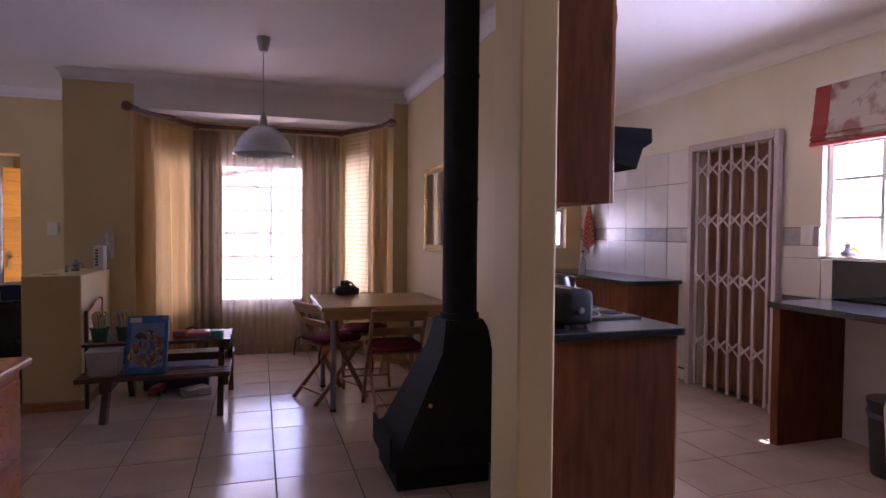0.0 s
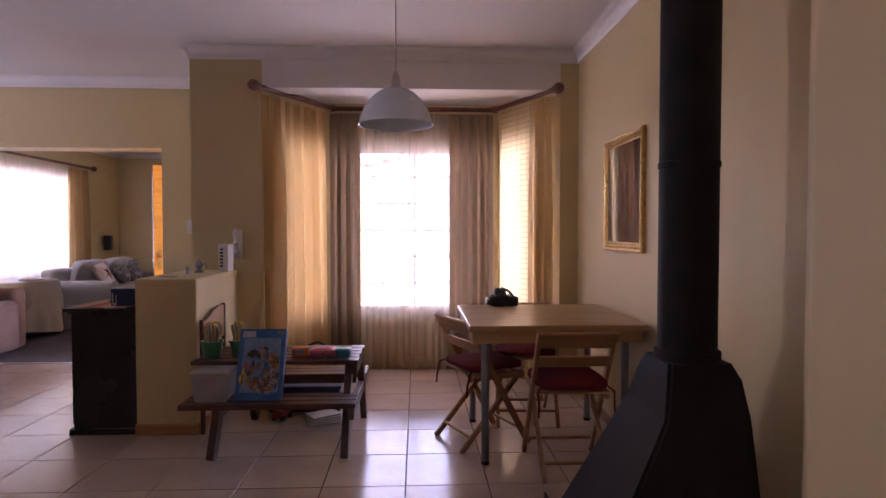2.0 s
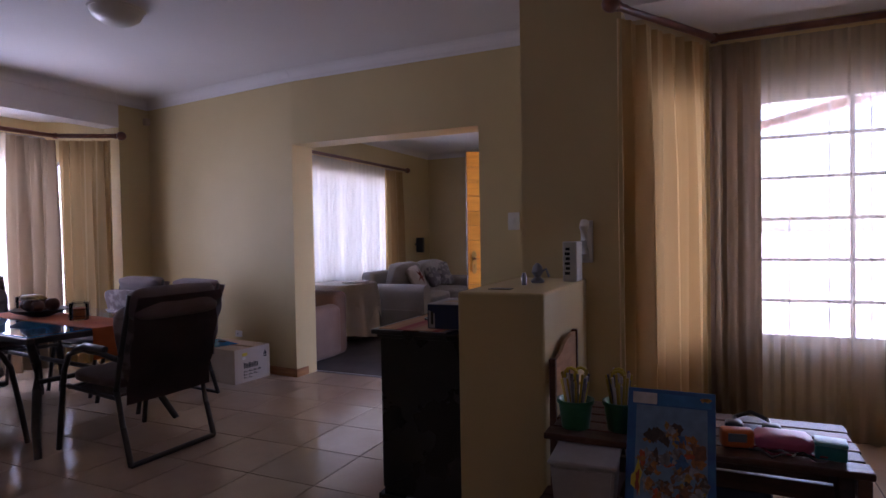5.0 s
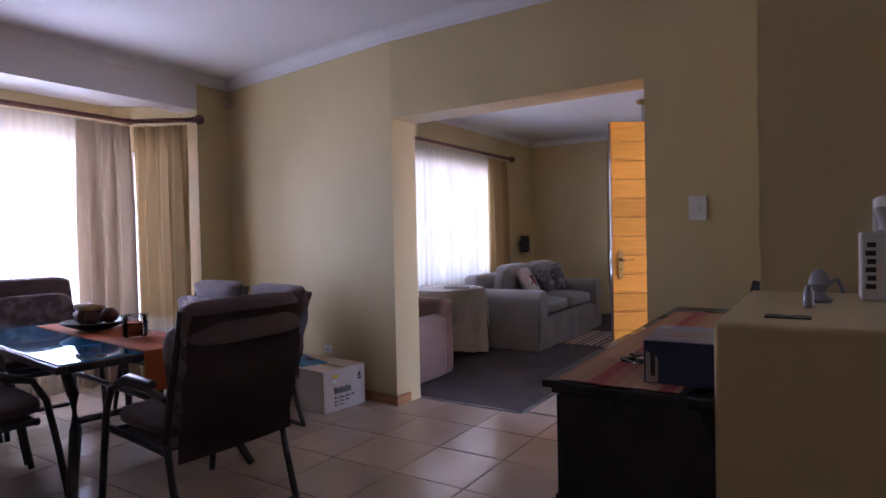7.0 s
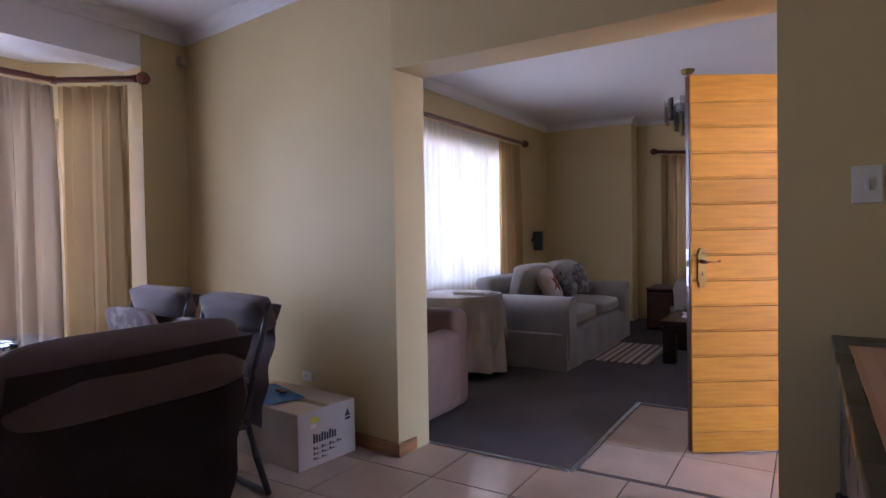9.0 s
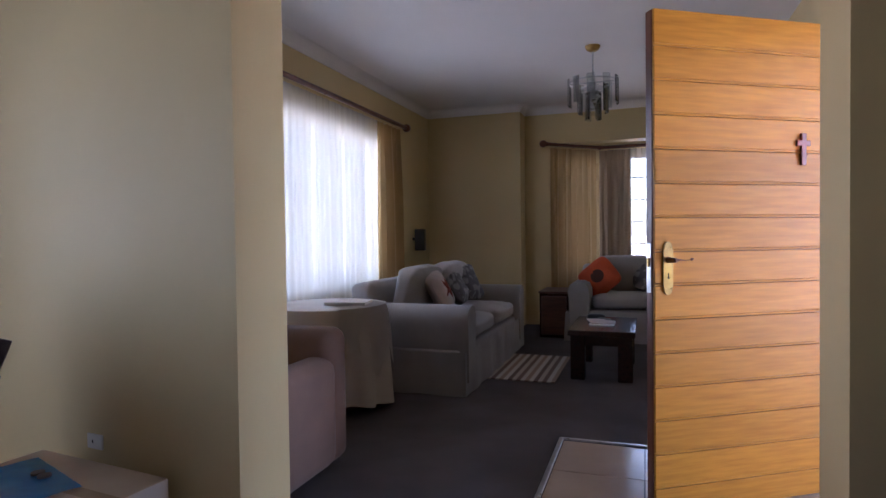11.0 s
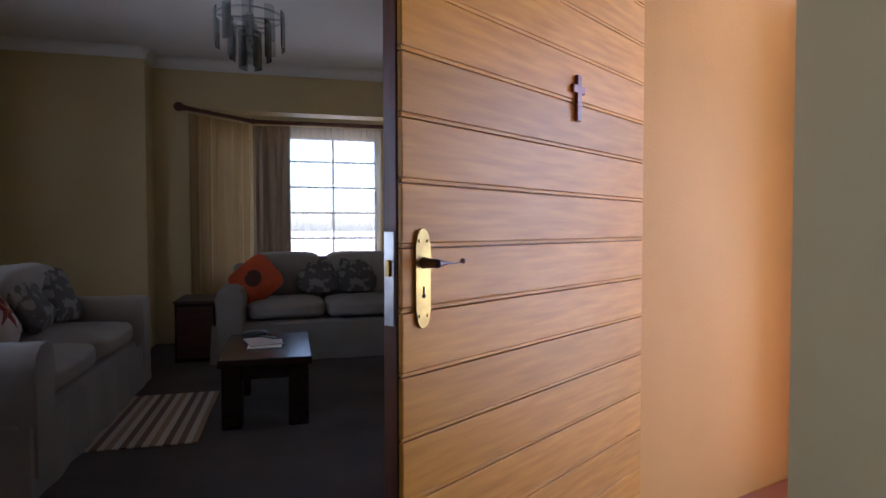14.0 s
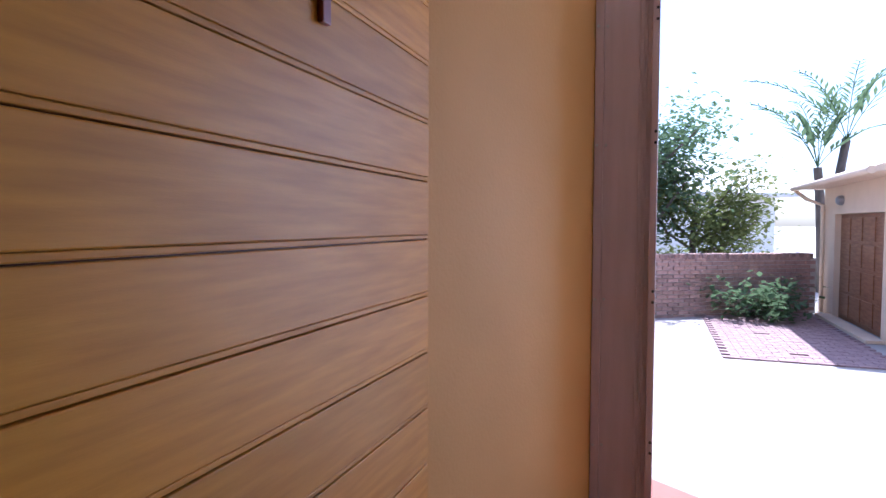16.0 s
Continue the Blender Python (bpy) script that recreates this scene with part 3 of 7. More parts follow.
# ---- curtains ----
def curtain_mesh(points, z0, z1, amp=0.03, wave=0.11, seed=0, gather=0.0):
    """A hanging pleated cloth along a plan polyline; the folds wander and widen towards the hem."""
    rnd = random.Random(seed)
    pts = [Vector(p) for p in points]
    lens = [(q - p).length for p, q in zip(pts, pts[1:])]
    total = sum(lens)
    cols = max(24, int(total / wave * 8))
    rows = 16
    ph = [rnd.uniform(0, 6.28) for _ in range(4)]
    bm = bmesh.new()
    grid = []
    for j in range(rows + 1):
        v = j / rows
        z = z1 + (z0 - z1) * v
        line = []
        for i in range(cols + 1):
            s = total * i / cols
            k, r = 0, s
            while k < len(lens) - 1 and r > lens[k]:
                r -= lens[k]
                k += 1
            d = (pts[k + 1] - pts[k]).normalized()
            p = pts[k] + d * r
            n = Vector((-d.y, d.x))
            f = s / wave * 2 * math.pi
            grow = 0.35 + 0.65 * min(1, v * 3)
            o = amp * grow * (math.sin(f + 0.9 * math.sin(f * 0.23 + ph[0]) + 0.5 * v * math.sin(ph[1] + s * 3)) + 0.45 * math.sin(f * 0.47 + ph[2] + v))
            o += amp * 0.25 * math.sin(f * 2.1 + ph[3]) * (1 - v)
            p = p + n * o
            line.append(bm.verts.new((p.x, p.y, z + (0.006 * math.sin(f * 0.5 + ph[1]) if j == rows else 0))))
        grid.append(line)
    uv = bm.loops.layers.uv.new("UVMap")
    for j, (a, b) in enumerate(zip(grid, grid[1:])):
        for i in range(cols):
            f = bm.faces.new((a[i], a[i + 1], b[i + 1], b[i]))
            for lp, (ii, jj) in zip(f.loops, ((i, j), (i + 1, j), (i + 1, j + 1), (i, j + 1))):
                lp[uv].uv = (total * 1.5 * ii / cols, z1 + (z0 - z1) * jj / rows)
    return bm


def curtain(name, points, z0, z1, mat, label, amp=0.03, wave=0.11, seed=0):
    ob = part(name, curtain_mesh(points, z0, z1, amp, wave, seed), mat, smooth=True)
    return tagged(ob, label, "curtain", "curtains")


def curtain_rod(name, points, z, r=0.022, ball=0.045, ends=(True, True)):
    top = base(name, pose(0, 0, 0), "dark mahogany curtain pole with round finials", "curtain rod")
    for p, q in zip(points, points[1:]):
        part("pole", tube([(*p, z), (*q, z)], r, 14), M_ROD, top, smooth=True)
    for k, p in enumerate(points[1:-1]):
        part("elbow", put_lathe(bmesh.new(), [(0, z - 0.03), (0.02, z - 0.027), (0.03, z - 0.01), (0.03, z + 0.01), (0.02, z + 0.027), (0, z + 0.03)], 14, p), M_ROD, top, smooth=True)
    for on, p, q in ((ends[0], points[0], points[1]), (ends[1], points[-1], points[-2])):
        if on:
            d = (Vector(p) - Vector(q)).normalized()
            m = Matrix.Translation((*p, z)) @ d.to_3d().to_track_quat("Z", "Y").to_matrix().to_4x4()
            part("finial", lathe([(0, -0.02), (r * 1.25, -0.015), (r * 1.25, 0.0), (r * 0.8, 0.008), (ball * 0.9, 0.025), (ball, 0.05), (ball * 0.85, 0.075), (ball * 0.4, 0.092), (0, 0.096)], 18), M_ROD, top, smooth=True, m=m)
    return top


ROD_Z = 2.448
RD = [(-0.875, 5.70), (-0.41, 6.52), (1.09, 6.52), (1.46, 5.70)]
curtain_rod("curtain_rod", RD, ROD_Z)
curtain("curtain", [(-0.87, 5.74), (-0.47, 6.46)], 0.03, ROD_Z - 0.05, M_CURTAIN, "gold satin-striped lined curtain hanging from a wooden pole", 0.042, 0.125, 1)
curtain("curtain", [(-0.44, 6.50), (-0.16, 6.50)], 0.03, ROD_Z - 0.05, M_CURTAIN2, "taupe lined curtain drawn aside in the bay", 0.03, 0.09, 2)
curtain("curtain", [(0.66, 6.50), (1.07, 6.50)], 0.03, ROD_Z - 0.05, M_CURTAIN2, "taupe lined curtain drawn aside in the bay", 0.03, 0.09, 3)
curtain("net_curtain", [(1.12, 6.44), (1.33, 5.98)], 0.03, ROD_Z - 0.05, M_NET, "open-weave golden net curtain lit from behind", 0.012, 0.08, 4)
curtain("curtain", [(1.33, 5.98), (1.43, 5.75)], 0.03, ROD_Z - 0.05, M_CURTAIN, "gold lined curtain drawn into the bay's corner", 0.028, 0.08, 5)
curtain("sheer_curtain", [(-0.40, 6.57), (1.05, 6.57)], 0.012, ROD_Z - 0.03, M_SHEER, "white sheer voile curtain across the bay window", 0.012, 0.07, 6)
# lounge bay
RW = [(-5.94, 6.56), (-6.44, 6.26), (-6.44, 4.45), (-5.94, 4.15)]
curtain_rod("curtain_rod", RW, 2.335)
# Gold on this one is daylight shining through, put into the cloth's colour.
curtain("curtain", [(-5.97, 6.52), (-6.40, 6.27)], 0.03, 2.285, M_DIMGOLD, "lined curtain on a wooden pole, coloured dull gold for daylight coming through", 0.05, 0.115, 7)
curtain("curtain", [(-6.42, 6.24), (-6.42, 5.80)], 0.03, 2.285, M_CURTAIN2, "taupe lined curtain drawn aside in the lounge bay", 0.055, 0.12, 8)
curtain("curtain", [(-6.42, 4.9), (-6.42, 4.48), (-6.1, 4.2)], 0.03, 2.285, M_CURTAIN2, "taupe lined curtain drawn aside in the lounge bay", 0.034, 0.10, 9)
curtain("sheer_curtain", [(-6.54, 6.22), (-6.54, 4.55)], 0.012, 2.32, M_SHEER, "white sheer voile curtain across the lounge bay window", 0.012, 0.07, 10)
# living room window wall
curtain_rod("curtain_rod", [(-5.05, 11.12), (-5.05, 7.6)], 2.36)
curtain("curtain", [(-5.07, 11.02), (-5.07, 10.45)], 0.03, 2.315, M_DIMGOLD, "gold lined curtain hanging from a wooden pole", 0.035, 0.11, 11)
curtain("curtain", [(-5.07, 8.0), (-5.07, 7.55)], 0.03, 2.315, M_DIMGOLD, "gold lined curtain drawn to the corner of the living room", 0.035, 0.11, 12)
curtain("sheer_curtain", [(-5.12, 10.8), (-5.12, 7.9)], 0.02, 2.34, M_SHEERFINE, "white sheer voile curtain across the living room window", 0.010, 0.11, 13)
# living room bay
RL = [(-3.70, 12.45), (-3.10, 13.05), (-1.55, 13.05), (-1.35, 12.45)]
curtain_rod("curtain_rod", RL, 2.285)
curtain("curtain", [(-3.66, 12.50), (-3.13, 13.0)], 0.03, 2.24, M_DIMGOLD, "gold lined curtain lit from behind in the living room bay", 0.03, 0.1, 14)
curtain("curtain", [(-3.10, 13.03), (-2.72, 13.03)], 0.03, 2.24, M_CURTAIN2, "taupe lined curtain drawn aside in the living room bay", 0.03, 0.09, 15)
curtain("curtain", [(-1.72, 13.03), (-1.56, 12.9)], 0.03, 2.24, M_DIMGOLD, "gold lined curtain lit from behind in the living room bay", 0.03, 0.1, 16)
curtain("sheer_curtain", [(-3.0, 13.12), (-1.5, 13.12)], 0.02, 2.26, M_SHEER, "white sheer voile curtain across the living room bay", 0.012, 0.07, 17)

# ---- front door ----
DW, DH, DT = 1.17, 2.03, 0.044
hx, hy = HINGE
lx, ly = -2.502, 7.556
DM = Matrix.Translation((hx, hy, 0.01)) @ Matrix.Rotation(math.atan2(ly - hy, lx - hx), 4, "Z") @ pose(0, -0.0235, 0)
DW = math.hypot(lx - hx, ly - hy)
door = base("front_door", DM, "open varnished timber front door of horizontal planks", "door")
part("door_core", box(0.002, DW, -DT + 0.012, 0.012 - 0.004, 0, DH, 0.002), M_DARKWOOD, door, "dark stained door edge")
# the boarded face looks along the door's local +y
PL = 0.1365
zt = 1.065 + 6 * PL
plank_top = zt
k = 0
plank_rows = [(plank_top, DH)]
while zt > 0.02:
    plank_rows.append((max(0.0, zt - PL), zt))
    zt -= PL
for za, zb in plank_rows:
    bm = bmesh.new()
    put_box(bm, 0.004, DW - 0.002, 0.010, 0.0235, za + 0.0112, zb - 0.0012, 0.0025, segs=2)
    put_box(bm, 0.004, DW - 0.002, 0.010, 0.0222, za + 0.0012, za + 0.0106, 0.002, segs=2)
    part("plank", bm, M_DOORWOOD, door)
# lock furniture
plate_x = DW - 0.058
bm = bmesh.new()
outline = []
for i in range(17):
    t = math.pi * i / 16
    outline.append((plate_x + 0.018 * math.cos(t), 1.084 + 0.022 * math.sin(t)))
outline += [(plate_x - 0.022, 1.072), (plate_x - 0.022, 0.932)]
for i in range(17):
    t = math.pi + math.pi * i / 16
    outline.append((plate_x + 0.018 * math.cos(t), 0.915 + 0.022 * math.sin(t)))
outline += [(plate_x + 0.022, 0.932), (plate_x + 0.022, 1.072)]
lo = [bm.verts.new((x, 0.024, z)) for x, z in outline]
hi = [bm.verts.new((x, 0.031, z)) for x, z in outline]
bm.faces.new(lo)
bm.faces.new(hi)
for i in range(len(lo)):
    j = (i + 1) % len(lo)
    bm.faces.new((lo[i], lo[j], hi[j], hi[i]))
plate = part("lock_plate", bm, M_BRASS, door, "worn brass lock plate")
for sx in (-0.012, 0.012):
    for sz in (1.08, 0.919):
        part("screw", put_lathe(bmesh.new(), [(0, 0.0025), (0.003, 0.002), (0.0042, 0)], 10), M_BRASS, plate, m=pose(plate_x + sx, 0.031, sz, -90))
hb = tube([(0, 0, 0), (0, 0.02, 0), (0, 0.045, 0)], [0.013, 0.010, 0.010], 14)
put_tube(hb, [(0.004, 0.046, 0), (-0.02, 0.050, 0.001), (-0.045, 0.052, -0.001), (-0.060, 0.052, 0.001), (-0.068, 0.052, 0.003), (-0.077, 0.052, 0.005)], [0.009, 0.003, 0.0016, 0.0016, 0.006, 0.0015], 10)
handle = part("lever_handle", hb, M_ROD, door, "dark slender lever handle", smooth=True, m=pose(plate_x, 0.031, 1.033))
kh = bmesh.new()
put_lathe(kh, [(0, 0), (0.005, 0), (0.005, 0.001), (0, 0.001)], 12)
put_box(kh, -0.0022, 0.0022, -0.02, 0.0, 0, 0.001)
part("keyhole", kh, surf("black_void", (0.01, 0.01, 0.01), rough=0.9), plate, m=pose(plate_x, 0.0313, 0.962, -90, 0, 0))
part("latch_plate", box(DW, DW + 0.0025, -0.028, 0.002, 0.90, 1.10, 0.001), M_STEEL, door, "steel lock face plate")
latch = bpy.data.objects["latch_plate"]
part("latch_bolt", box(DW, DW + 0.008, -0.020, -0.006, 1.005, 1.04, 0.002), M_BRASS, latch)
M_CROSS = surf("red_lacquered_wood", (0.28, 0.045, 0.02), (0.20, 0.03, 0.015), scale=14, rough=0.3)
cx = DW * 0.365 + 0.045
cross = base("wooden_cross", DM @ pose(cx, 0.0242, 1.497), "small red-brown wooden cross hung on the door", "cross")
bm = bmesh.new()
put_box(bm, -0.013, 0.013, 0, 0.012, -0.075, 0.06, 0.003)
put_box(bm, -0.034, 0.034, 0, 0.012, 0.006, 0.03, 0.003)
put_box(bm, -0.017, 0.017, 0, 0.0135, -0.034, -0.026, 0.003)
part("cross_body", bm, M_CROSS, cross)
# door frame in the opening
fr = base("door_frame_1", pose(DOORX, 0, 0), "brown varnished timber front door frame", "door frame", kind="structure")
part("jamb", box(-0.01, 0.09, WY1, WY1 + 0.045, -0.003, 2.08, 0.006), M_DARKWOOD, fr)
part("head", box(-0.01, 0.09, WY1 + 0.045, 8.215, 2.045, 2.08, 0.006), M_ROD, fr)
part("threshold", box(-0.01, 0.24, WY1 + 0.045, 8.215, -0.004, 0.012, 0.004), M_DARKWOOD, fr)

# ---- more materials ----
M_BEECH = surf("beech_wood", (0.40, 0.22, 0.10), (0.32, 0.165, 0.075), scale=6, stretch=(1, 1, 6), rough=0.4, bump=0.06, detail=6)
M_TOPWOOD = surf("pale_laminate", (0.50, 0.31, 0.13), (0.42, 0.25, 0.10), scale=3, stretch=(1, 6, 1), rough=0.32, bump=0.03, detail=6)
M_BENCH = surf("dark_stained_pine", (0.10, 0.036, 0.022), (0.06, 0.022, 0.014), scale=6, stretch=(1, 8, 8), rough=0.38, bump=0.12, detail=6)
M_RED = surf("red_cushion_cloth", (0.20, 0.022, 0.028), (0.14, 0.014, 0.02), scale=5, rough=0.9, bump=0.4, fine=300, spec=0.15)
M_GREYMETAL = surf("grey_painted_steel", (0.30, 0.30, 0.33), (0.25, 0.25, 0.28), scale=10, rough=0.35, metal=0.6)
M_BLACKIRON = surf("black_stove_iron", (0.014, 0.012, 0.012), (0.022, 0.019, 0.018), scale=9, rough=0.7, bump=0.25, fine=120, spec=0.15)
M_ENAMEL = surf("white_enamel", (0.62, 0.66, 0.72), (0.56, 0.60, 0.66), scale=6, rough=0.25)
M_PLASTICGREY = surf("grey_plastic", (0.42, 0.40, 0.38), rough=0.4)
M_WHITEPL = surf("white_plastic", (0.70, 0.67, 0.62), (0.64, 0.61, 0.56), scale=8, rough=0.35)
M_BLACKPL = surf("black_plastic", (0.02, 0.02, 0.021), (0.03, 0.03, 0.031), scale=8, rough=0.35)
M_GOLD = surf("gilt_moulding", (0.55, 0.36, 0.11), (0.40, 0.24, 0.07), scale=30, rough=0.32, metal=0.75, bump=0.15, rvar=0.15)
M_PATIOFRAME = surf("dark_powder_coat", (0.035, 0.03, 0.031), (0.05, 0.042, 0.042), scale=20, rough=0.35, bump=0.05)
M_BROWNCLOTH = surf("brown_sling_cushion", (0.135, 0.085, 0.082), (0.095, 0.06, 0.058), scale=4, rough=0.85, bump=0.35, fine=350, sheen=0.2)
M_PATTERN = surf("beige_leaf_print", (0.30, 0.235, 0.22), (0.16, 0.115, 0.11), scale=11, rough=0.85, bump=0.3, fine=350, detail=2, lo=0.45, hi=0.55)
M_ORANGE = surf("orange_runner_cloth", (0.50, 0.12, 0.02), (0.42, 0.095, 0.016), scale=5, rough=0.9, bump=0.4, fine=500)
M_CARD = surf("corrugated_card", (0.50, 0.385, 0.27), (0.43, 0.325, 0.22), scale=3, rough=0.85, bump=0.08)
M_CARDWHITE = surf("printed_card_face", (0.55, 0.48, 0.42), (0.50, 0.43, 0.37), scale=3, rough=0.7, bump=0.05)
M_INK = surf("dark_print", (0.03, 0.03, 0.035), rough=0.7)
M_YELLOW = surf("yellow_print", (0.65, 0.52, 0.05), rough=0.6)
M_BLUEFILM = surf("glossy_blue_packet", (0.02, 0.20, 0.50), (0.04, 0.30, 0.60), scale=9, rough=0.2, bump=0.3, fine=25)
M_BLACKCAB = surf("black_lacquer", (0.008, 0.008, 0.010), (0.014, 0.013, 0.015), scale=4, rough=0.28, bump=0.04)
M_NAVY = surf("navy_card", (0.012, 0.025, 0.10), (0.010, 0.02, 0.08), scale=5, rough=0.4)
M_DISHGLASS = glass_mat("clear_jar_glass", (0.95, 0.96, 0.97))
M_GREENPL = surf("green_plastic_pot", (0.02, 0.13, 0.05), (0.015, 0.10, 0.04), scale=9, rough=0.35)


def striped(name, colours, axis, pitch, rough=0.85, wobble=0.0):
    """Cloth woven in stripes along one local axis, the colours in turn."""
    m = bpy.data.materials.new(name)
    m.use_nodes = True
    nt = m.node_tree
    n, l = nt.nodes, nt.links
    b = n["Principled BSDF"]
    tc, sp, mu, fr = n.new("ShaderNodeTexCoord"), n.new("ShaderNodeSeparateXYZ"), n.new("ShaderNodeMath"), n.new("ShaderNodeMath")
    l.new(tc.outputs["Object"], sp.inputs[0])
    mu.operation, mu.inputs[1].default_value = "MULTIPLY", 1.0 / (pitch * len(colours))
    l.new(sp.outputs[axis], mu.inputs[0])
    fr.operation = "FRACT"
    l.new(mu.outputs[0], fr.inputs[0])
    cr = n.new("ShaderNodeValToRGB")
    cr.color_ramp.interpolation = "CONSTANT"
    els = cr.color_ramp.elements
    while len(els) < len(colours):
        els.new(0.5)
    for k, c in enumerate(colours):
        els[k].position, els[k].color = k / len(colours), (*c, 1)
    l.new(fr.outputs[0], cr.inputs[0])
    nz = n.new("ShaderNodeTexNoise")
    nz.inputs["Scale"].default_value = 260
    l.new(tc.outputs["Object"], nz.inputs["Vector"])
    hs, mr = n.new("ShaderNodeHueSaturation"), n.new("ShaderNodeMapRange")
    mr.inputs["To Min"].default_value, mr.inputs["To Max"].default_value = 0.75, 1.2
    l.new(nz.outputs["Fac"], mr.inputs["Value"])
    l.new(mr.outputs["Result"], hs.inputs["Value"])
    l.new(cr.outputs[0], hs.inputs["Color"])
    l.new(hs.outputs[0], b.inputs["Base Color"])
    bp = n.new("ShaderNodeBump")
    bp.inputs["Strength"].default_value, bp.inputs["Distance"].default_value = 0.4, 0.003
    l.new(nz.outputs["Fac"], bp.inputs["Height"])
    l.new(bp.outputs["Normal"], b.inputs["Normal"])
    b.inputs["Roughness"].default_value = rough
    return m


M_RUNNER = striped("striped_table_runner", [(0.44, 0.22, 0.10), (0.49, 0.27, 0.14), (0.46, 0.23, 0.11), (0.36, 0.06, 0.05), (0.42, 0.14, 0.08), (0.46, 0.24, 0.11), (0.50, 0.29, 0.15), (0.47, 0.25, 0.12), (0.37, 0.07, 0.05)], "X", 0.037)
M_RUG = striped("striped_cotton_rug", [(0.42, 0.33, 0.25), (0.15, 0.085, 0.06), (0.46, 0.38, 0.30), (0.28, 0.18, 0.12), (0.50, 0.42, 0.34), (0.12, 0.07, 0.05)], "X", 0.034)


def pad(sx, sy, sz, n=10, soft=0.35, dent=0.0, seed=0, rumple=0.0):
    """A stuffed cushion: a rounded slab, plumper in the middle, centred on the origin."""
    bm = bmesh.new()
    bmesh.ops.create_cube(bm, size=1.0)
    bmesh.ops.subdivide_edges(bm, edges=bm.edges[:], cuts=n, use_grid_fill=True)
    ph = random.Random(seed).uniform(0, 9)
    for v in bm.verts:
        p = v.co * 2
        r = max(abs(p.x), abs(p.y), 1e-6)
        q = (abs(p.x) ** 5 + abs(p.y) ** 5) ** 0.2 / r if r > 0 else 1
        x, y = p.x / max(q, 1.0), p.y / max(q, 1.0)
        edge = max(abs(x), abs(y))
        z = p.z * (1 - soft * edge ** 4) * (1 - dent * (1 - edge))
        w = rumple * noise.noise(Vector((x * 2.3 + ph, y * 2.3, p.z)))
        v.co = Vector((x * sx / 2 * (1 - 0.06 * abs(p.z) ** 6), y * sy / 2 * (1 - 0.06 * abs(p.z) ** 6), z * sz / 2 + w * sz))
    return bm


def bent(bm, m):
    bmesh.ops.transform(bm, matrix=m, verts=bm.verts)
    return bm


def bar(p, q, w, d, bevel=0.004, roll=0.0):
    """A square bar from p to q, w wide and d deep."""
    p, q = Vector(p), Vector(q)
    m = Matrix.Translation(p) @ (q - p).to_track_quat("Z", "Y").to_matrix().to_4x4() @ Matrix.Rotation(roll, 4, "Z")
    return box(-w / 2, w / 2, -d / 2, d / 2, 0, (q - p).length, bevel, m=m)


# ---- dining corner ----
def folding_chair(m, label):
    t = base("folding_chair", m, label, "chair", "folding chairs at the dining table")
    for s in (-1, 1):
        x = s * 0.20
        part("long_leg", bar((x, 0.22, 0.0), (x, -0.22, 0.79), 0.024, 0.036), M_BEECH, t)
        part("short_leg", bar((x * 0.86, -0.24, 0.0), (x * 0.86, 0.17, 0.44), 0.022, 0.032), M_BEECH, t)
        part("seat_rail", bar((x * 0.9, -0.17, 0.435), (x * 0.9, 0.20, 0.435), 0.02, 0.03), M_BEECH, t)
    part("back_slat", bent(box(-0.20, 0.20, -0.01, 0.01, -0.05, 0.05, 0.008), Matrix.Translation((0, -0.205, 0.745)) @ Matrix.Rotation(radians(-29), 4, "X").inverted()), M_BEECH, t)
    part("back_slat", bent(box(-0.19, 0.19, -0.008, 0.008, -0.035, 0.035, 0.006), Matrix.Translation((0, -0.135, 0.62)) @ Matrix.Rotation(radians(29), 4, "X")), M_BEECH, t)
    part("stretcher", tube([(-0.2, 0.165, 0.10), (0.2, 0.165, 0.10)], 0.010), M_BEECH, t)
    part("stretcher", tube([(-0.17, -0.17, 0.08), (0.17, -0.17, 0.08)], 0.010), M_BEECH, t)
    for k in range(5):
        y = -0.14 + k * 0.075
        part("seat_slat", box(-0.19, 0.19, y - 0.028, y + 0.028, 0.45, 0.464, 0.004), M_BEECH, t)
    c = part("seat_cushion", bent(pad(0.40, 0.40, 0.06, 8, 0.5, rumple=0.08), pose(0, 0.01, 0.495)), M_RED, t, "dark red tied seat cushion", smooth=True)
    for s in (-1, 1):
        part("tie", tube([(s * 0.18, -0.17, 0.49), (s * 0.205, -0.2, 0.47), (s * 0.20, -0.215, 0.40), (s * 0.205, -0.22, 0.34)], 0.006, 6), M_RED, c)
    return t


folding_chair(pose(0.77, 4.72, 0, 0, 0, -66), "beech folding chair with a red cushion, pushed at the table's end")
folding_chair(pose(1.20, 4.27, 0, 0, 0, 0), "beech folding chair with a red cushion, back to the stove")
folding_chair(pose(1.12, 5.12, 0, 0, 0, 176), "beech folding chair with a red cushion, under the table's far side")

tab = base("dining_table", pose(0.645, 4.21, 0), "pale wood dining table on grey steel legs", "table")
part("tabletop", box(0, 1.0, 0, 0.94, 0.765, 0.80, 0.006), M_TOPWOOD, tab)
for x0, x1, y0, y1 in ((0.02, 0.97, 0.02, 0.04), (0.02, 0.97, 0.90, 0.92), (0.02, 0.04, 0.04, 0.90), (0.95, 0.97, 0.04, 0.90)):
    part("apron", box(x0, x1, y0, y1, 0.70, 0.765, 0.003), M_TOPWOOD, tab)
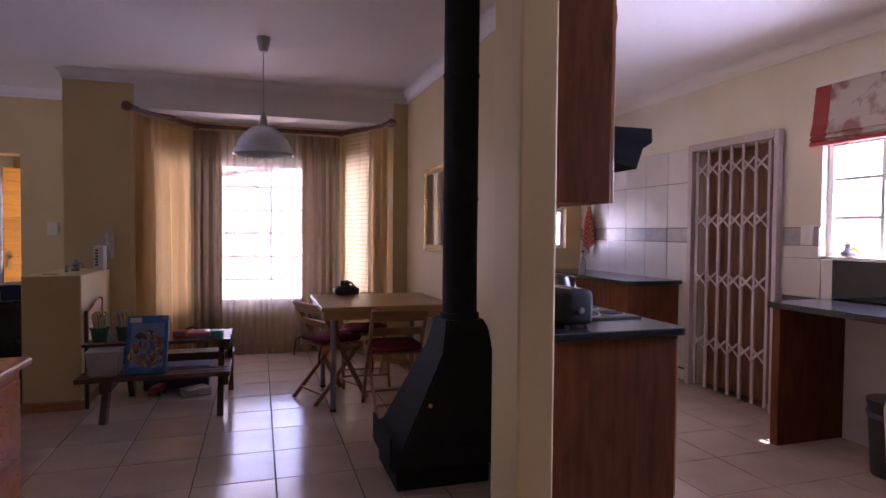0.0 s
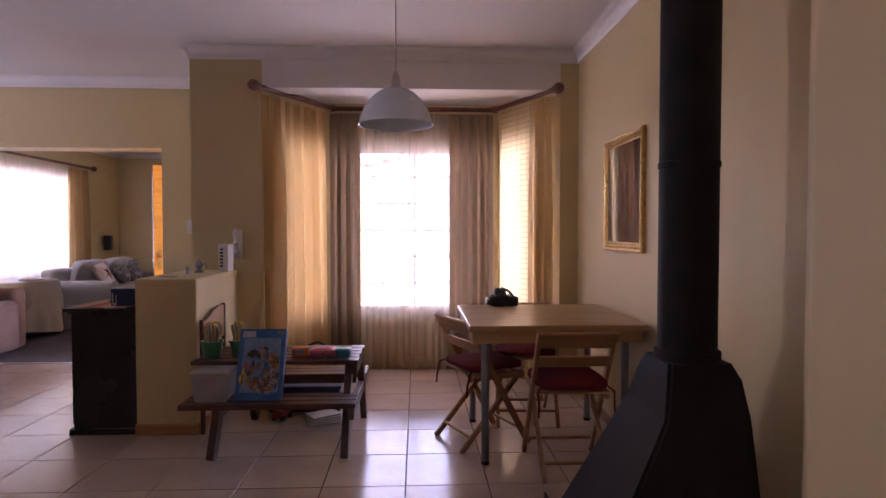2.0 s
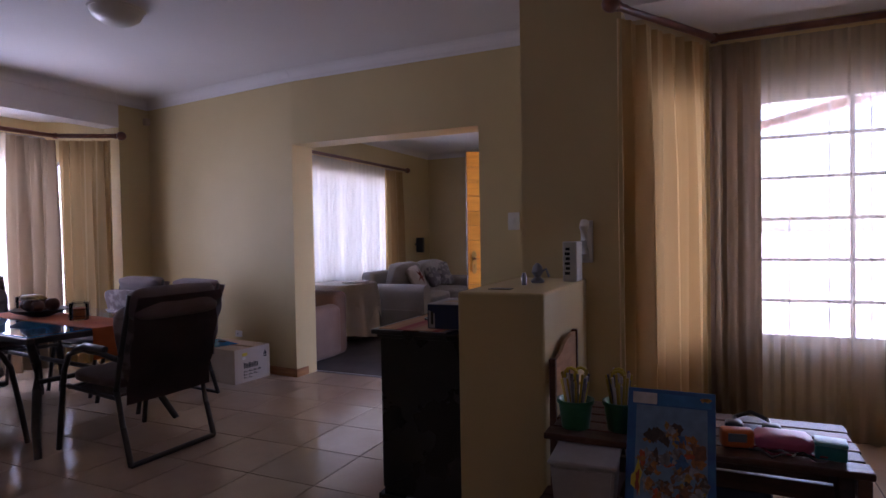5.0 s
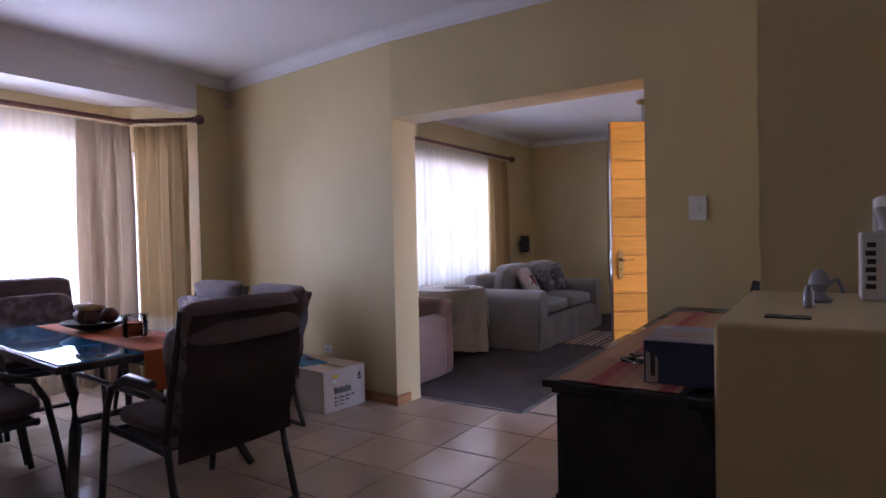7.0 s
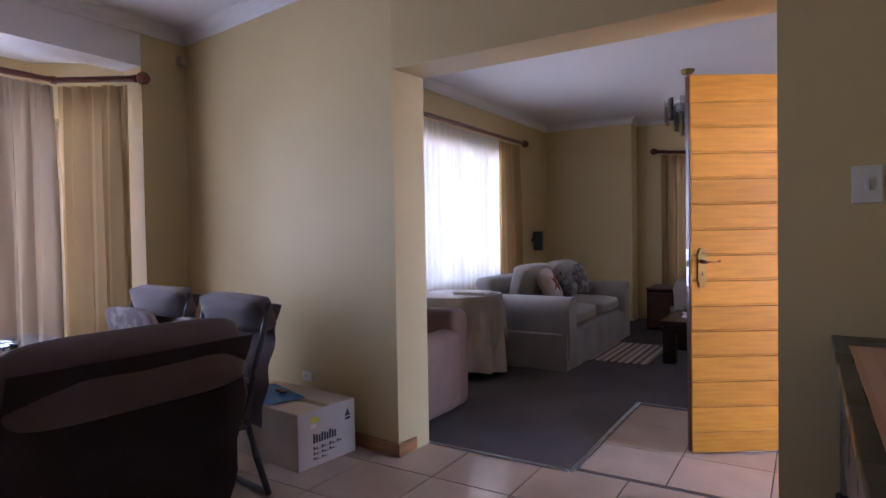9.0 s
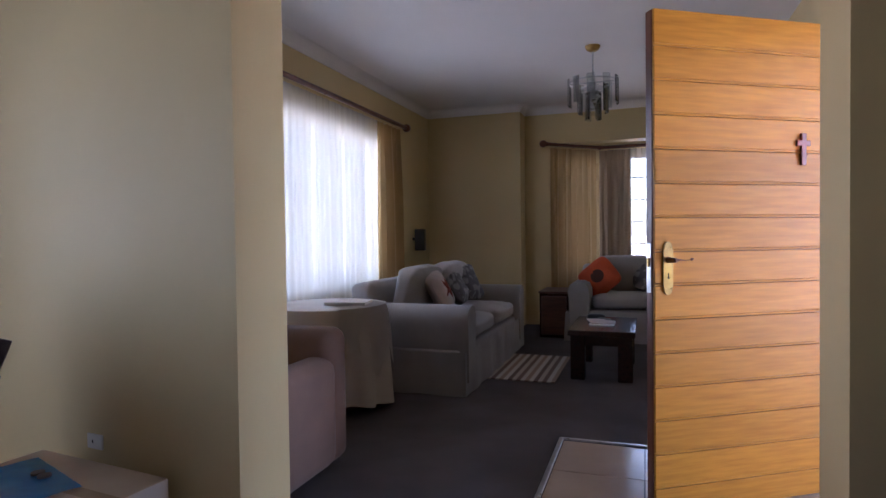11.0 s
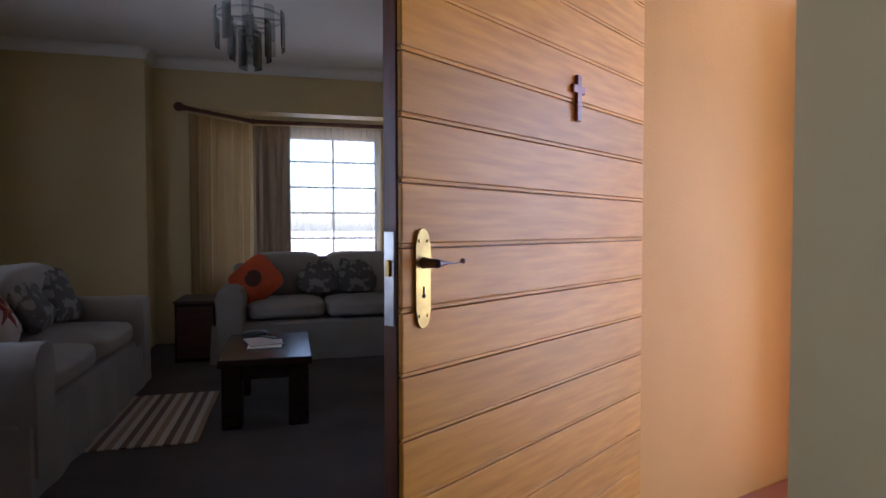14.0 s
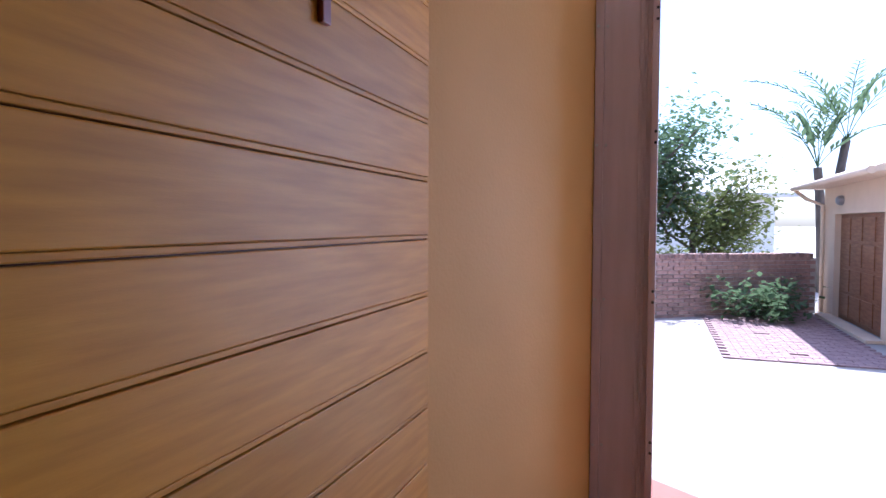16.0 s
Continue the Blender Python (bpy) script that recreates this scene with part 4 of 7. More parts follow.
for x in (0.10, 0.90):
    for y in (0.10, 0.84):
        leg = part("leg", tube([(x, y, 0.02), (x, y, 0.765)], 0.022, 16), M_GREYMETAL, tab, "grey steel tube leg", smooth=True)
        part("foot", lathe([(0, 0.0), (0.024, 0.0), (0.024, 0.02), (0, 0.02)], 14, (x, y)), M_BLACKPL, leg)

bag = base("handbag", pose(0.95, 5.07, 0.80) @ Matrix.Diagonal((0.74, 0.74, 0.9, 1)), "slouching black handbag with a looped strap on the table", "bag")
part("bag_body", bent(pad(0.30, 0.16, 0.085, 8, 0.5, rumple=0.3, seed=3), pose(0, 0, 0.04)), M_BLACKPL, bag, smooth=True)
part("strap", tube([(-0.06, 0, 0.06), (-0.05, 0.0, 0.11), (0.0, 0.01, 0.135), (0.06, 0.0, 0.115), (0.12, 0.0, 0.06)], 0.011, 8), M_BLACKPL, bag, smooth=True)
part("flap", bent(pad(0.12, 0.1, 0.06, 6, 0.5, rumple=0.3, seed=5), pose(-0.02, 0.0, 0.10, 0, 20)), M_BLACKPL, bag, smooth=True)

# pendant lamp
LX, LY = 0.243, 4.36
pend = base("pendant_lamp", pose(LX, LY, CEIL), "white enamel dome pendant lamp hanging on a cord", "lamp")
part("ceiling_cup", lathe([(0, -0.105), (0.024, -0.105), (0.03, -0.095), (0.048, -0.02), (0.05, 0.0), (0, 0.0)], 24), M_PLASTICGREY, pend, smooth=True)
part("cord", tube([(0, 0, -0.10), (0, 0, -0.57)], 0.0035, 8), M_PLASTICGREY, pend)
part("holder", lathe([(0, -0.540), (0.01, -0.545), (0.022, -0.580), (0.03, -0.640), (0.045, -0.655), (0, -0.660)], 20), M_PLASTICGREY, pend, smooth=True)
prof = [(0.036, -0.640), (0.06, -0.645), (0.10, -0.665), (0.145, -0.705), (0.18, -0.755), (0.20, -0.810), (0.207, -0.840), (0.214, -0.845)]
prof = prof + [(r - 0.004, z - 0.003) for r, z in reversed(prof)]
part("shade", lathe(prof + [prof[0]], 40), M_ENAMEL, pend, "white enamel dome shade", smooth=True)
part("bulb", lathe([(0, -0.800), (0.018, -0.792), (0.03, -0.770), (0.03, -0.750), (0.016, -0.700), (0.014, -0.650), (0, -0.650)], 16), M_WHITEPL, pend, smooth=True)

dome = base("ceiling_light", pose(-3.92, 5.10, CEIL), "frosted white dome ceiling light", "lamp")
part("dome_rim", lathe([(0, -0.012), (0.165, -0.012), (0.17, 0.0), (0, 0.0)], 32), M_WHITEPL, dome, smooth=True)
part("dome_shade", lathe([(0, -0.10), (0.05, -0.097), (0.10, -0.082), (0.14, -0.052), (0.16, -0.013), (0, -0.0125)], 32), M_WHITEPL, dome, smooth=True)

# painting on the dining wall
PY0, PY1, PZ0, PZ1 = 4.34, 5.03, 1.19, 1.925
pic = base("framed_painting", pose(EASTX, PY0, PZ0) @ Matrix.Rotation(radians(90), 4, "Z"), "dark vertical-stroke painting in a gilt frame", "painting")
pw, ph_ = PY1 - PY0, PZ1 - PZ0


def moulding(w, h, prof):
    """A mitred picture frame: prof is (inset, depth) pairs."""
    bm = bmesh.new()
    loops = [[bm.verts.new(p) for p in ((i, d, i), (w - i, d, i), (w - i, d, h - i), (i, d, h - i))] for i, d in prof]
    for a, b in zip(loops, loops[1:]):
        for k in range(4):
            j = (k + 1) % 4
            bm.faces.new((a[k], a[j], b[j], b[k]))
    return bm


part("frame", moulding(pw, ph_, [(0, 0.0), (0, 0.02), (0.008, 0.028), (0.02, 0.026), (0.03, 0.018), (0.045, 0.020), (0.052, 0.012), (0.06, 0.012)]), M_GOLD, pic, "gilt picture frame", smooth=False)
M_PAINTING = surf("dark_streaked_paint", (0.03, 0.018, 0.014), (0.22, 0.07, 0.03), scale=7, stretch=(1.2, 1, 0.16), rough=0.08, bump=0.02, fine=60, detail=5, lo=0.42, hi=0.75, coat=0.4, rvar=0.03)
part("canvas", box(0.055, pw - 0.055, 0.003, 0.011, 0.055, ph_ - 0.055), M_PAINTING, pic, "dark painted canvas under glass")

# stove with flue
st = base("wood_stove", pose(1.315, 3.06, 0), "black iron fireplace hood with a tall flue pipe", "stove")
part("plinth", box(-0.42, 0.10, -0.24, 0.24, 0, 0.10, 0.012), M_BLACKIRON, st)
bm = bmesh.new()
rings = []
for x0, x1, yy, z in ((-0.45, 0.16, 0.28, 0.12), (-0.44, 0.16, 0.28, 0.22), (-0.39, 0.155, 0.27, 0.24), (-0.15, 0.14, 0.18, 0.70), (-0.125, 0.13, 0.14, 0.82), (-0.11, 0.11, 0.11, 0.87)):
    rings.append([bm.verts.new(p) for p in ((x0, -yy, z), (x1, -yy, z), (x1, yy, z), (x0, yy, z))])
for a, b in zip(rings, rings[1:]):
    for k in range(4):
        j = (k + 1) % 4
        bm.faces.new((a[k], a[j], b[j], b[k]))
bm.faces.new(rings[0])
bm.faces.new(rings[-1])
bmesh.ops.bevel(bm, geom=[e for e in bm.edges if abs(e.verts[0].co.z - e.verts[1].co.z) > 0.02], offset=0.012, segments=2, affect="EDGES")
hood = part("hood", bm, M_BLACKIRON, st)
part("grate_lip", box(-0.456, -0.446, -0.24, 0.24, 0.125, 0.29, 0.004), M_BLACKIRON, hood)
part("knob", lathe([(0, 0), (0.008, 0), (0.012, 0.012), (0.008, 0.02), (0, 0.022)], 12), M_BRASS, hood, "small brass damper knob", m=pose(-0.24, -0.232, 0.44, 75))
part("collar", lathe([(0.112, 0.86), (0.112, 0.90), (0.1, 0.905)], 28), M_BLACKIRON, st, smooth=True)
part("flue", tube([(0, 0, 0.86), (0, 0, CEIL)], 0.10, 28), M_BLACKIRON, st, smooth=True)
for z in (1.55, 2.25):
    part("flue_joint", lathe([(0.1005, z - 0.012), (0.104, z - 0.008), (0.104, z + 0.008), (0.1005, z + 0.012)], 28), M_BLACKIRON, st, smooth=True)

# children's picnic bench
bn = base("picnic_bench", pose(0, 0, 0), "dark stained slatted children's picnic bench", "bench")
BX0, BX1 = -0.985, 0.005
for k in range(5):
    y = 4.555 + k * 0.098
    part("top_slat", box(BX0 + 0.01 * (k % 2), BX1 - 0.006 * (k % 2), y, y + 0.090, 0.520, 0.543, 0.005), M_BENCH, bn)
for y0 in (4.345, 5.06):
    for k in range(3):
        y = y0 + k * 0.082
        part("seat_slat", box(-0.98, 0.01, y, y + 0.075, 0.311, 0.343, 0.005), M_BENCH, bn)
for x in (-0.82, -0.06):
    part("leg", bar((x, 4.42, 0.0), (x, 4.68, 0.52), 0.042, 0.09), M_BENCH, bn)
    part("leg", bar((x + 0.044, 5.20, 0.0), (x + 0.044, 4.92, 0.52), 0.042, 0.09), M_BENCH, bn)
    part("cross_rail", box(x + 0.022, x + 0.06, 4.37, 5.28, 0.24, 0.3105, 0.004), M_BENCH, bn)
    part("top_rail", box(x + 0.022, x + 0.06, 4.57, 5.03, 0.455, 0.519, 0.004), M_BENCH, bn)
part("stretcher", box(-0.80, -0.03, 4.79, 4.82, 0.345, 0.405, 0.004), M_BENCH, bn)

board = base("wooden_chair", pose(-1.042, 4.86, 0.545), "small dark wooden chair back standing by the half wall", "chair")
part("upright", box(0, 0.028, 0.0, 0.03, -0.545, 0.20, 0.006), M_BENCH, board)
part("upright", box(0, 0.028, 0.42, 0.45, -0.545, 0.26, 0.006), M_BENCH, board)
bm = bmesh.new()
pts = [(0.03, 0.03), (0.42, 0.03), (0.42, 0.25), (0.33, 0.255), (0.22, 0.235), (0.12, 0.20), (0.03, 0.185)]
a = [bm.verts.new((0.008, y, z)) for y, z in pts]
b = [bm.verts.new((0.022, y, z)) for y, z in pts]
bm.faces.new(a)
bm.faces.new(b)
for k in range(len(pts)):
    j = (k + 1) % len(pts)
    bm.faces.new((a[k], a[j], b[j], b[k]))
part("panel", bm, M_BEECH, board, "lighter brown panel")

# picture puzzle box leaning on the bench
M_PUZZLE = surf("blue_printed_card", (0.015, 0.07, 0.27), (0.03, 0.15, 0.38), scale=9, rough=0.35, detail=3)
puz = base("puzzle_box", pose(-0.687, 4.405, 0.350) @ Matrix.Rotation(radians(-22), 4, "X") @ Matrix.Diagonal((0.8, 1, 0.905, 1)), "blue puzzle box with an orange and grey picture", "box")
PW, PH = 0.335, 0.46
part("carton", box(0, PW, 0, 0.05, 0, PH, 0.003), M_PUZZLE, puz)
PRINT = [("sky_panel", (0.16, 0.27, 0.45), 0.035, 0.305, 0.05, 0.40), ("white_flash", (0.62, 0.60, 0.62), 0.02, 0.115, 0.405, 0.445), ("title_bar", (0.04, 0.20, 0.50), 0.12, 0.32, 0.405, 0.445)]
for nm, c, x0, x1, z0, z1 in PRINT:
    part(nm, box(x0, x1, -0.0012, 0, z0, z1), surf(nm + "_print", c, tuple(v * 0.75 for v in c), scale=20, rough=0.4), puz)
rnd = random.Random(4)


def blot(cx_, cz_, rx, rz, y, seed):
    """An uneven flat printed patch."""
    r = random.Random(seed)
    bm = bmesh.new()
    vs = [bm.verts.new((cx_ + rx * math.cos(t) * r.uniform(0.4, 1.2), y, cz_ + rz * math.sin(t) * r.uniform(0.4, 1.2))) for t in [6.283 * k / 14 for k in range(14)]]
    ws = [bm.verts.new((v.co.x, 0.0, v.co.z)) for v in vs]
    bm.faces.new(vs)
    for k in range(14):
        j = (k + 1) % 14
        bm.faces.new((vs[k], vs[j], ws[j], ws[k]))
    return bm


INKS = [surf(f"print_ink_{k}", c, tuple(v * 0.5 for v in c), scale=55, rough=0.4) for k, c in enumerate([(0.42, 0.17, 0.05), (0.20, 0.18, 0.20), (0.50, 0.26, 0.06), (0.07, 0.04, 0.035), (0.22, 0.09, 0.045), (0.38, 0.36, 0.38), (0.05, 0.14, 0.34), (0.50, 0.08, 0.03)])]
for k in range(150):
    a, q = rnd.uniform(0, 6.28), math.sqrt(rnd.random())
    x, z = 0.180 + 0.120 * q * math.cos(a) - 0.02 * math.sin(a), 0.190 + 0.150 * q * math.sin(a)
    part("print_patch", blot(x, z, rnd.uniform(0.007, 0.028), rnd.uniform(0.007, 0.030), -0.0014 - 0.00002 * k, 20 + k), INKS[rnd.choice((0, 0, 1, 1, 2, 3, 3, 4, 4, 4, 5, 5, 6, 7))], puz)
part("print_patch", blot(0.045, 0.14, 0.024, 0.065, -0.0040, 90), M_YELLOW, puz)
part("print_patch", blot(0.047, 0.135, 0.010, 0.048, -0.0043, 91), INKS[7], puz)
part("print_patch", blot(0.115, 0.09, 0.018, 0.03, -0.0040, 92), INKS[7], puz)
part("print_patch", blot(0.30, 0.435, 0.02, 0.012, -0.0040, 93), INKS[2], puz)

tub = base("storage_tub", pose(-0.915, 4.37, 0.344, 0, 0, 3) @ Matrix.Diagonal((1.06, 0.85, 0.95, 1)), "clear frosted plastic storage tub with a lid", "tub")
M_FROST = surf("frosted_plastic", (0.36, 0.335, 0.33), (0.30, 0.275, 0.27), scale=9, rough=0.35)
bm = bmesh.new()
lo = [bm.verts.new(p) for p in ((0.012, 0.012, 0), (0.183, 0.012, 0), (0.183, 0.25, 0), (0.012, 0.25, 0))]
hi = [bm.verts.new(p) for p in ((0, 0, 0.17), (0.195, 0, 0.17), (0.195, 0.262, 0.17), (0, 0.262, 0.17))]
bm.faces.new(lo)
bm.faces.new(hi)
for k in range(4):
    bm.faces.new((lo[k], lo[(k + 1) % 4], hi[(k + 1) % 4], hi[k]))
bmesh.ops.bevel(bm, geom=bm.edges[:], offset=0.01, segments=2, affect="EDGES")
part("tub_body", bm, M_FROST, tub, smooth=True)
part("tub_lid", box(-0.006, 0.201, -0.006, 0.268, 0.171, 0.186, 0.006), M_FROST, tub)


def pen_pot(x, y, seed):
    t = base("pen_pot", pose(x, y, 0.545), "green plastic pot full of pencils and pens", "pot", "pen pots on the bench")
    part("pot", lathe([(0, 0.0), (0.05, 0.0), (0.062, 0.09), (0.068, 0.092), (0.068, 0.105), (0.06, 0.105), (0.055, 0.095), (0, 0.02)], 22), M_GREENPL, t, smooth=True)
    r = random.Random(seed)
    for k in range(2):
        a = 2.0 * k + seed
        p0 = Vector((0.03 * math.cos(a), 0.03 * math.sin(a), 0.10))
        loop = [p0 + Vector((0.024 * math.cos(u) + 0.012 * k, 0.006 * k, 0.085 + 0.03 * math.sin(u))) for u in [6.2832 * i / 12 for i in range(13)]]
        yl = bpy.data.materials.get("yellow_handle") or surf("yellow_handle", (0.55, 0.42, 0.03), rough=0.4)
        sc_ = part("scissors", tube([p0 - Vector((0, 0, 0.07)), p0 + Vector((0, 0, 0.055))], 0.006, 6), M_STEEL, t, "scissors with yellow handles")
        part("scissor_handle", tube(loop, 0.006, 6), yl, sc_)
    for k in range(26):
        a, q, l = r.uniform(0, 6.28), r.uniform(0.2, 1), r.uniform(0.165, 0.215)
        c = r.choice([(0.55, 0.40, 0.04), (0.60, 0.55, 0.50), (0.62, 0.50, 0.08), (0.15, 0.15, 0.17), (0.45, 0.32, 0.05), (0.20, 0.16, 0.30), (0.55, 0.52, 0.5)])
        key = "pencil_paint_%d%d%d" % tuple(int(v * 100) for v in c)
        mt = bpy.data.materials.get(key) or surf(key, c, rough=0.4)
        p = part("pencil", tube([(0.02 * q * math.cos(a), 0.02 * q * math.sin(a), 0.022), (0.055 * q * math.cos(a), 0.055 * q * math.sin(a), l)], [0.0055, 0.005], 6), mt, t)
    return t


pen_pot(-0.89, 4.66, 1)
pen_pot(-0.73, 4.69, 2)

tg = base("toy_gadget", pose(-0.40, 4.62, 0.545, 0, 0, 12), "orange toy with a small screen", "toy")
part("toy_case", box(0, 0.10, 0, 0.05, 0, 0.062, 0.012, 3), surf("orange_toy_plastic", (0.62, 0.13, 0.02), rough=0.35), tg, smooth=True)
part("toy_screen", box(0.018, 0.075, -0.002, 0.001, 0.022, 0.05, 0.002), surf("dim_lcd", (0.18, 0.22, 0.26), rough=0.2), tg)
pk = base("pink_toy_case", pose(-0.27, 4.69, 0.545), "pink plastic toy case with loose cords", "toy")
part("case_body", bent(pad(0.17, 0.13, 0.055, 6, 0.5), pose(0.05, 0, 0.027)), surf("pink_plastic", (0.55, 0.12, 0.22), (0.48, 0.09, 0.18), scale=10, rough=0.35), pk, smooth=True)
for k in range(3):
    r = random.Random(k)
    part("cord", tube([(-0.05 + 0.03 * i, -0.05 + 0.03 * math.sin(i * 1.3 + k) - 0.02 * k, 0.004 + 0.012 * (i % 2)) for i in range(8)], 0.003, 6), surf(f"cord_{k}", ((0.5, 0.5, 0.5), (0.3, 0.02, 0.05), (0.08, 0.08, 0.08))[k], rough=0.5), pk)
cy = base("cyan_box", pose(-0.14, 4.62, 0.545, 0, 0, -6), "small turquoise plastic box with a pale clip lid", "box")
part("box_body", box(0, 0.085, 0, 0.075, 0, 0.042, 0.008, 3), surf("turquoise_plastic", (0.02, 0.22, 0.25), (0.015, 0.18, 0.2), rough=0.3), cy, smooth=True)
part("box_lid", box(-0.002, 0.087, -0.002, 0.077, 0.043, 0.055, 0.005, 2), surf("pale_turquoise", (0.10, 0.34, 0.36), rough=0.3), cy, smooth=True)
hp = base("headphones", pose(-0.30, 4.86, 0.545), "black and silver headphones lying on the bench top", "headphones")
part("band", tube([(-0.06, 0, 0.012), (-0.055, 0.07, 0.02), (0.0, 0.10, 0.035), (0.055, 0.07, 0.02), (0.06, 0, 0.012)], 0.008, 8), M_BLACKPL, hp, smooth=True)
for s in (-1, 1):
    part("ear_pad", bent(pad(0.06, 0.06, 0.03, 5, 0.5), pose(s * 0.06, -0.02, 0.018)), M_BLACKPL, hp, smooth=True)
cr = base("storage_crate", pose(-0.72, 5.30, 0), "dark blue plastic crate pushed under the bench", "crate")
part("crate_body", box(0, 0.52, 0, 0.34, 0, 0.19, 0.015, 3), M_NAVY, cr)
part("crate_rim", box(-0.01, 0.53, -0.01, 0.35, 0.17, 0.192, 0.006), M_NAVY, cr)
pp = base("paper_stack", pose(-0.36, 4.98, 0, 0, 0, 20), "loose papers and toys on the floor under the bench", "paper")
for k in range(4):
    part("sheet", box(0, 0.21, 0, 0.15, 0.001 + 0.012 * k, 0.012 + 0.012 * k, 0.002, m=pose(0.01 * k, 0.006 * k, 0, 0, 0, 5 * k)), M_WHITEPL, pp)
tb = base("toy_truck", pose(-0.58, 5.08, 0, 0, 0, 70), "small red and yellow toy truck on the floor", "toy")
part("truck_body", box(0, 0.15, 0, 0.07, 0.02, 0.08, 0.012), surf("red_toy", (0.3, 0.03, 0.03), rough=0.35), tb)
for x in (0.03, 0.12):
    for y in (-0.005, 0.06):
        part("wheel", bent(lathe([(0, 0), (0.02, 0), (0.02, 0.015), (0, 0.015)], 14), pose(x, y + 0.015, 0.02, 90)), M_BLACKPL, tb)

# things on the half wall
ic = base("intercom_box", pose(-1.13, 5.50, 1.014), "white boxed appliance with a printed side", "appliance")
part("appliance_body", box(0, 0.075, 0, 0.13, 0, 0.205, 0.006), M_WHITEPL, ic)
for k in range(6):
    part("print_bar", box(0.012 + 0.004 * (k % 2), 0.038, -0.001, 0.0, 0.035 + k * 0.025, 0.05 + k * 0.025), M_INK, ic)
ih = base("intercom_handset", pose(-1.055, NIBY, 1.16), "white wall intercom handset", "intercom")
part("wall_plate", box(-0.03, 0.035, -0.022, 0.0, -0.06, 0.17, 0.006), M_WHITEPL, ih)
part("handset", bent(tube([(0, 0, 0), (0, -0.02, 0.03), (0, -0.024, 0.10), (0, -0.02, 0.17), (0, -0.0, 0.2)], [0.024, 0.026, 0.018, 0.026, 0.022], 12), pose(-0.004, -0.035, -0.035)), M_WHITEPL, ih, smooth=True)
fg = base("ornament", pose(-1.235, 5.40, 1.014), "small grey glass ornament", "ornament")
part("ornament_body", lathe([(0, 0), (0.03, 0), (0.035, 0.01), (0.015, 0.03), (0.03, 0.055), (0.022, 0.085), (0.006, 0.10), (0, 0.10)], 14), M_GREYMETAL, fg, smooth=True)
part("ornament_arm", tube([(0.01, 0, 0.05), (0.045, 0, 0.07), (0.06, 0, 0.03)], 0.007, 8), M_GREYMETAL, fg, smooth=True)
bo = base("spray_bottle", pose(-1.26, 5.25, 1.014), "small clear and blue bottle", "bottle")
part("bottle_body", lathe([(0, 0), (0.012, 0), (0.013, 0.004), (0.013, 0.045), (0.008, 0.052), (0.008, 0.06), (0, 0.06)], 14), M_GREYMETAL, bo, smooth=True)
ky = base("coin_dish", pose(-1.30, 5.02, 1.014), "small flat dark card and coins", "card")
part("card", box(-0.05, 0.05, -0.03, 0.03, 0, 0.003, 0.001), M_BLACKPL, ky)
part("coin", lathe([(0, 0.0035), (0.011, 0.0035), (0.011, 0.006), (0, 0.006)], 14), M_STEEL, ky)

sw = base("light_switch", pose(-1.79, WY0, 1.362), "white rocker light switch on the wall", "switch")
part("switch_plate", box(-0.046, 0.046, -0.009, 0, -0.066, 0.066, 0.004), M_WHITEPL, sw)
part("rocker", box(-0.010, 0.010, -0.014, -0.0085, -0.022, 0.022, 0.003), M_WHITEPL, sw)
sk = base("wall_socket", pose(-4.62, WY0 + 0.078, 0.345, 0, 0, -6), "white plastic wall socket above the skirting", "socket")
part("socket_plate", box(-0.045, 0.045, -0.009, 0, -0.03, 0.03, 0.004), M_WHITEPL, sk)
part("socket_hole", box(-0.014, -0.006, -0.0098, -0.0085, -0.006, 0.006), M_INK, sk)

# black cabinet with runner
cab = base("sideboard", pose(-1.877, 4.88, 0), "black lacquered sideboard beside the half wall", "sideboard")
CL = WY0 - 0.03 - 4.88
part("cabinet_body", box(0.02, 0.425, 0.015, CL - 0.01, 0.04, 0.785, 0.004), M_BLACKCAB, cab)
part("plinth", box(-0.005, 0.425, 0.0, CL, 0, 0.04, 0.004), M_BLACKCAB, cab)
bm = bmesh.new()
put_box(bm, -0.02, 0.425, -0.02, CL, 0.803, 0.825, 0.006, segs=3)
put_box(bm, 0.0, 0.425, 0.0, CL, 0.785, 0.803, 0.006, segs=3)
part("cabinet_top", bm, M_BLACKCAB, cab)
for k in range(3):
    y0 = 0.03 + k * (CL - 0.05) / 3
    d = part("cabinet_door", box(0.004, 0.019, y0, y0 + (CL - 0.06) / 3 - 0.006, 0.06, 0.775, 0.004), M_BLACKCAB, cab)
    part("door_knob", bent(lathe([(0, 0), (0.007, 0), (0.007, 0.01), (0.014, 0.02), (0.01, 0.028), (0, 0.03)], 12), pose(0.004, y0 + 0.06, 0.45, 0, -90)), M_BLACKIRON, d, smooth=True)
rn = bmesh.new()
rows_ = [-0.012 + (CL - 0.23) * i / 30 for i in range(31)]
grid = [[rn.verts.new((x, y, 0.8275 + 0.0025 * noise.noise(Vector((x * 9, y * 6, 0))) + 0.001)) for x in [0.022 + 0.325 * j / 8 for j in range(9)]] for y in rows_]
for a, b in zip(grid, grid[1:]):
    for j in range(8):
        rn.faces.new((a[j], a[j + 1], b[j + 1], b[j]))
run = part("table_runner", rn, M_RUNNER, m=pose(-1.877, 4.88, 0.0))
tagged(run, "orange and red striped woven runner on the sideboard", "table runner")
mod = run.modifiers.new("thick", "SOLIDIFY")
mod.thickness, mod.offset = 0.002, 1
bb = base("blue_carton", pose(-1.632, 4.935, 0.831, 0, 0, 3), "dark blue carton with a white top and label", "box")
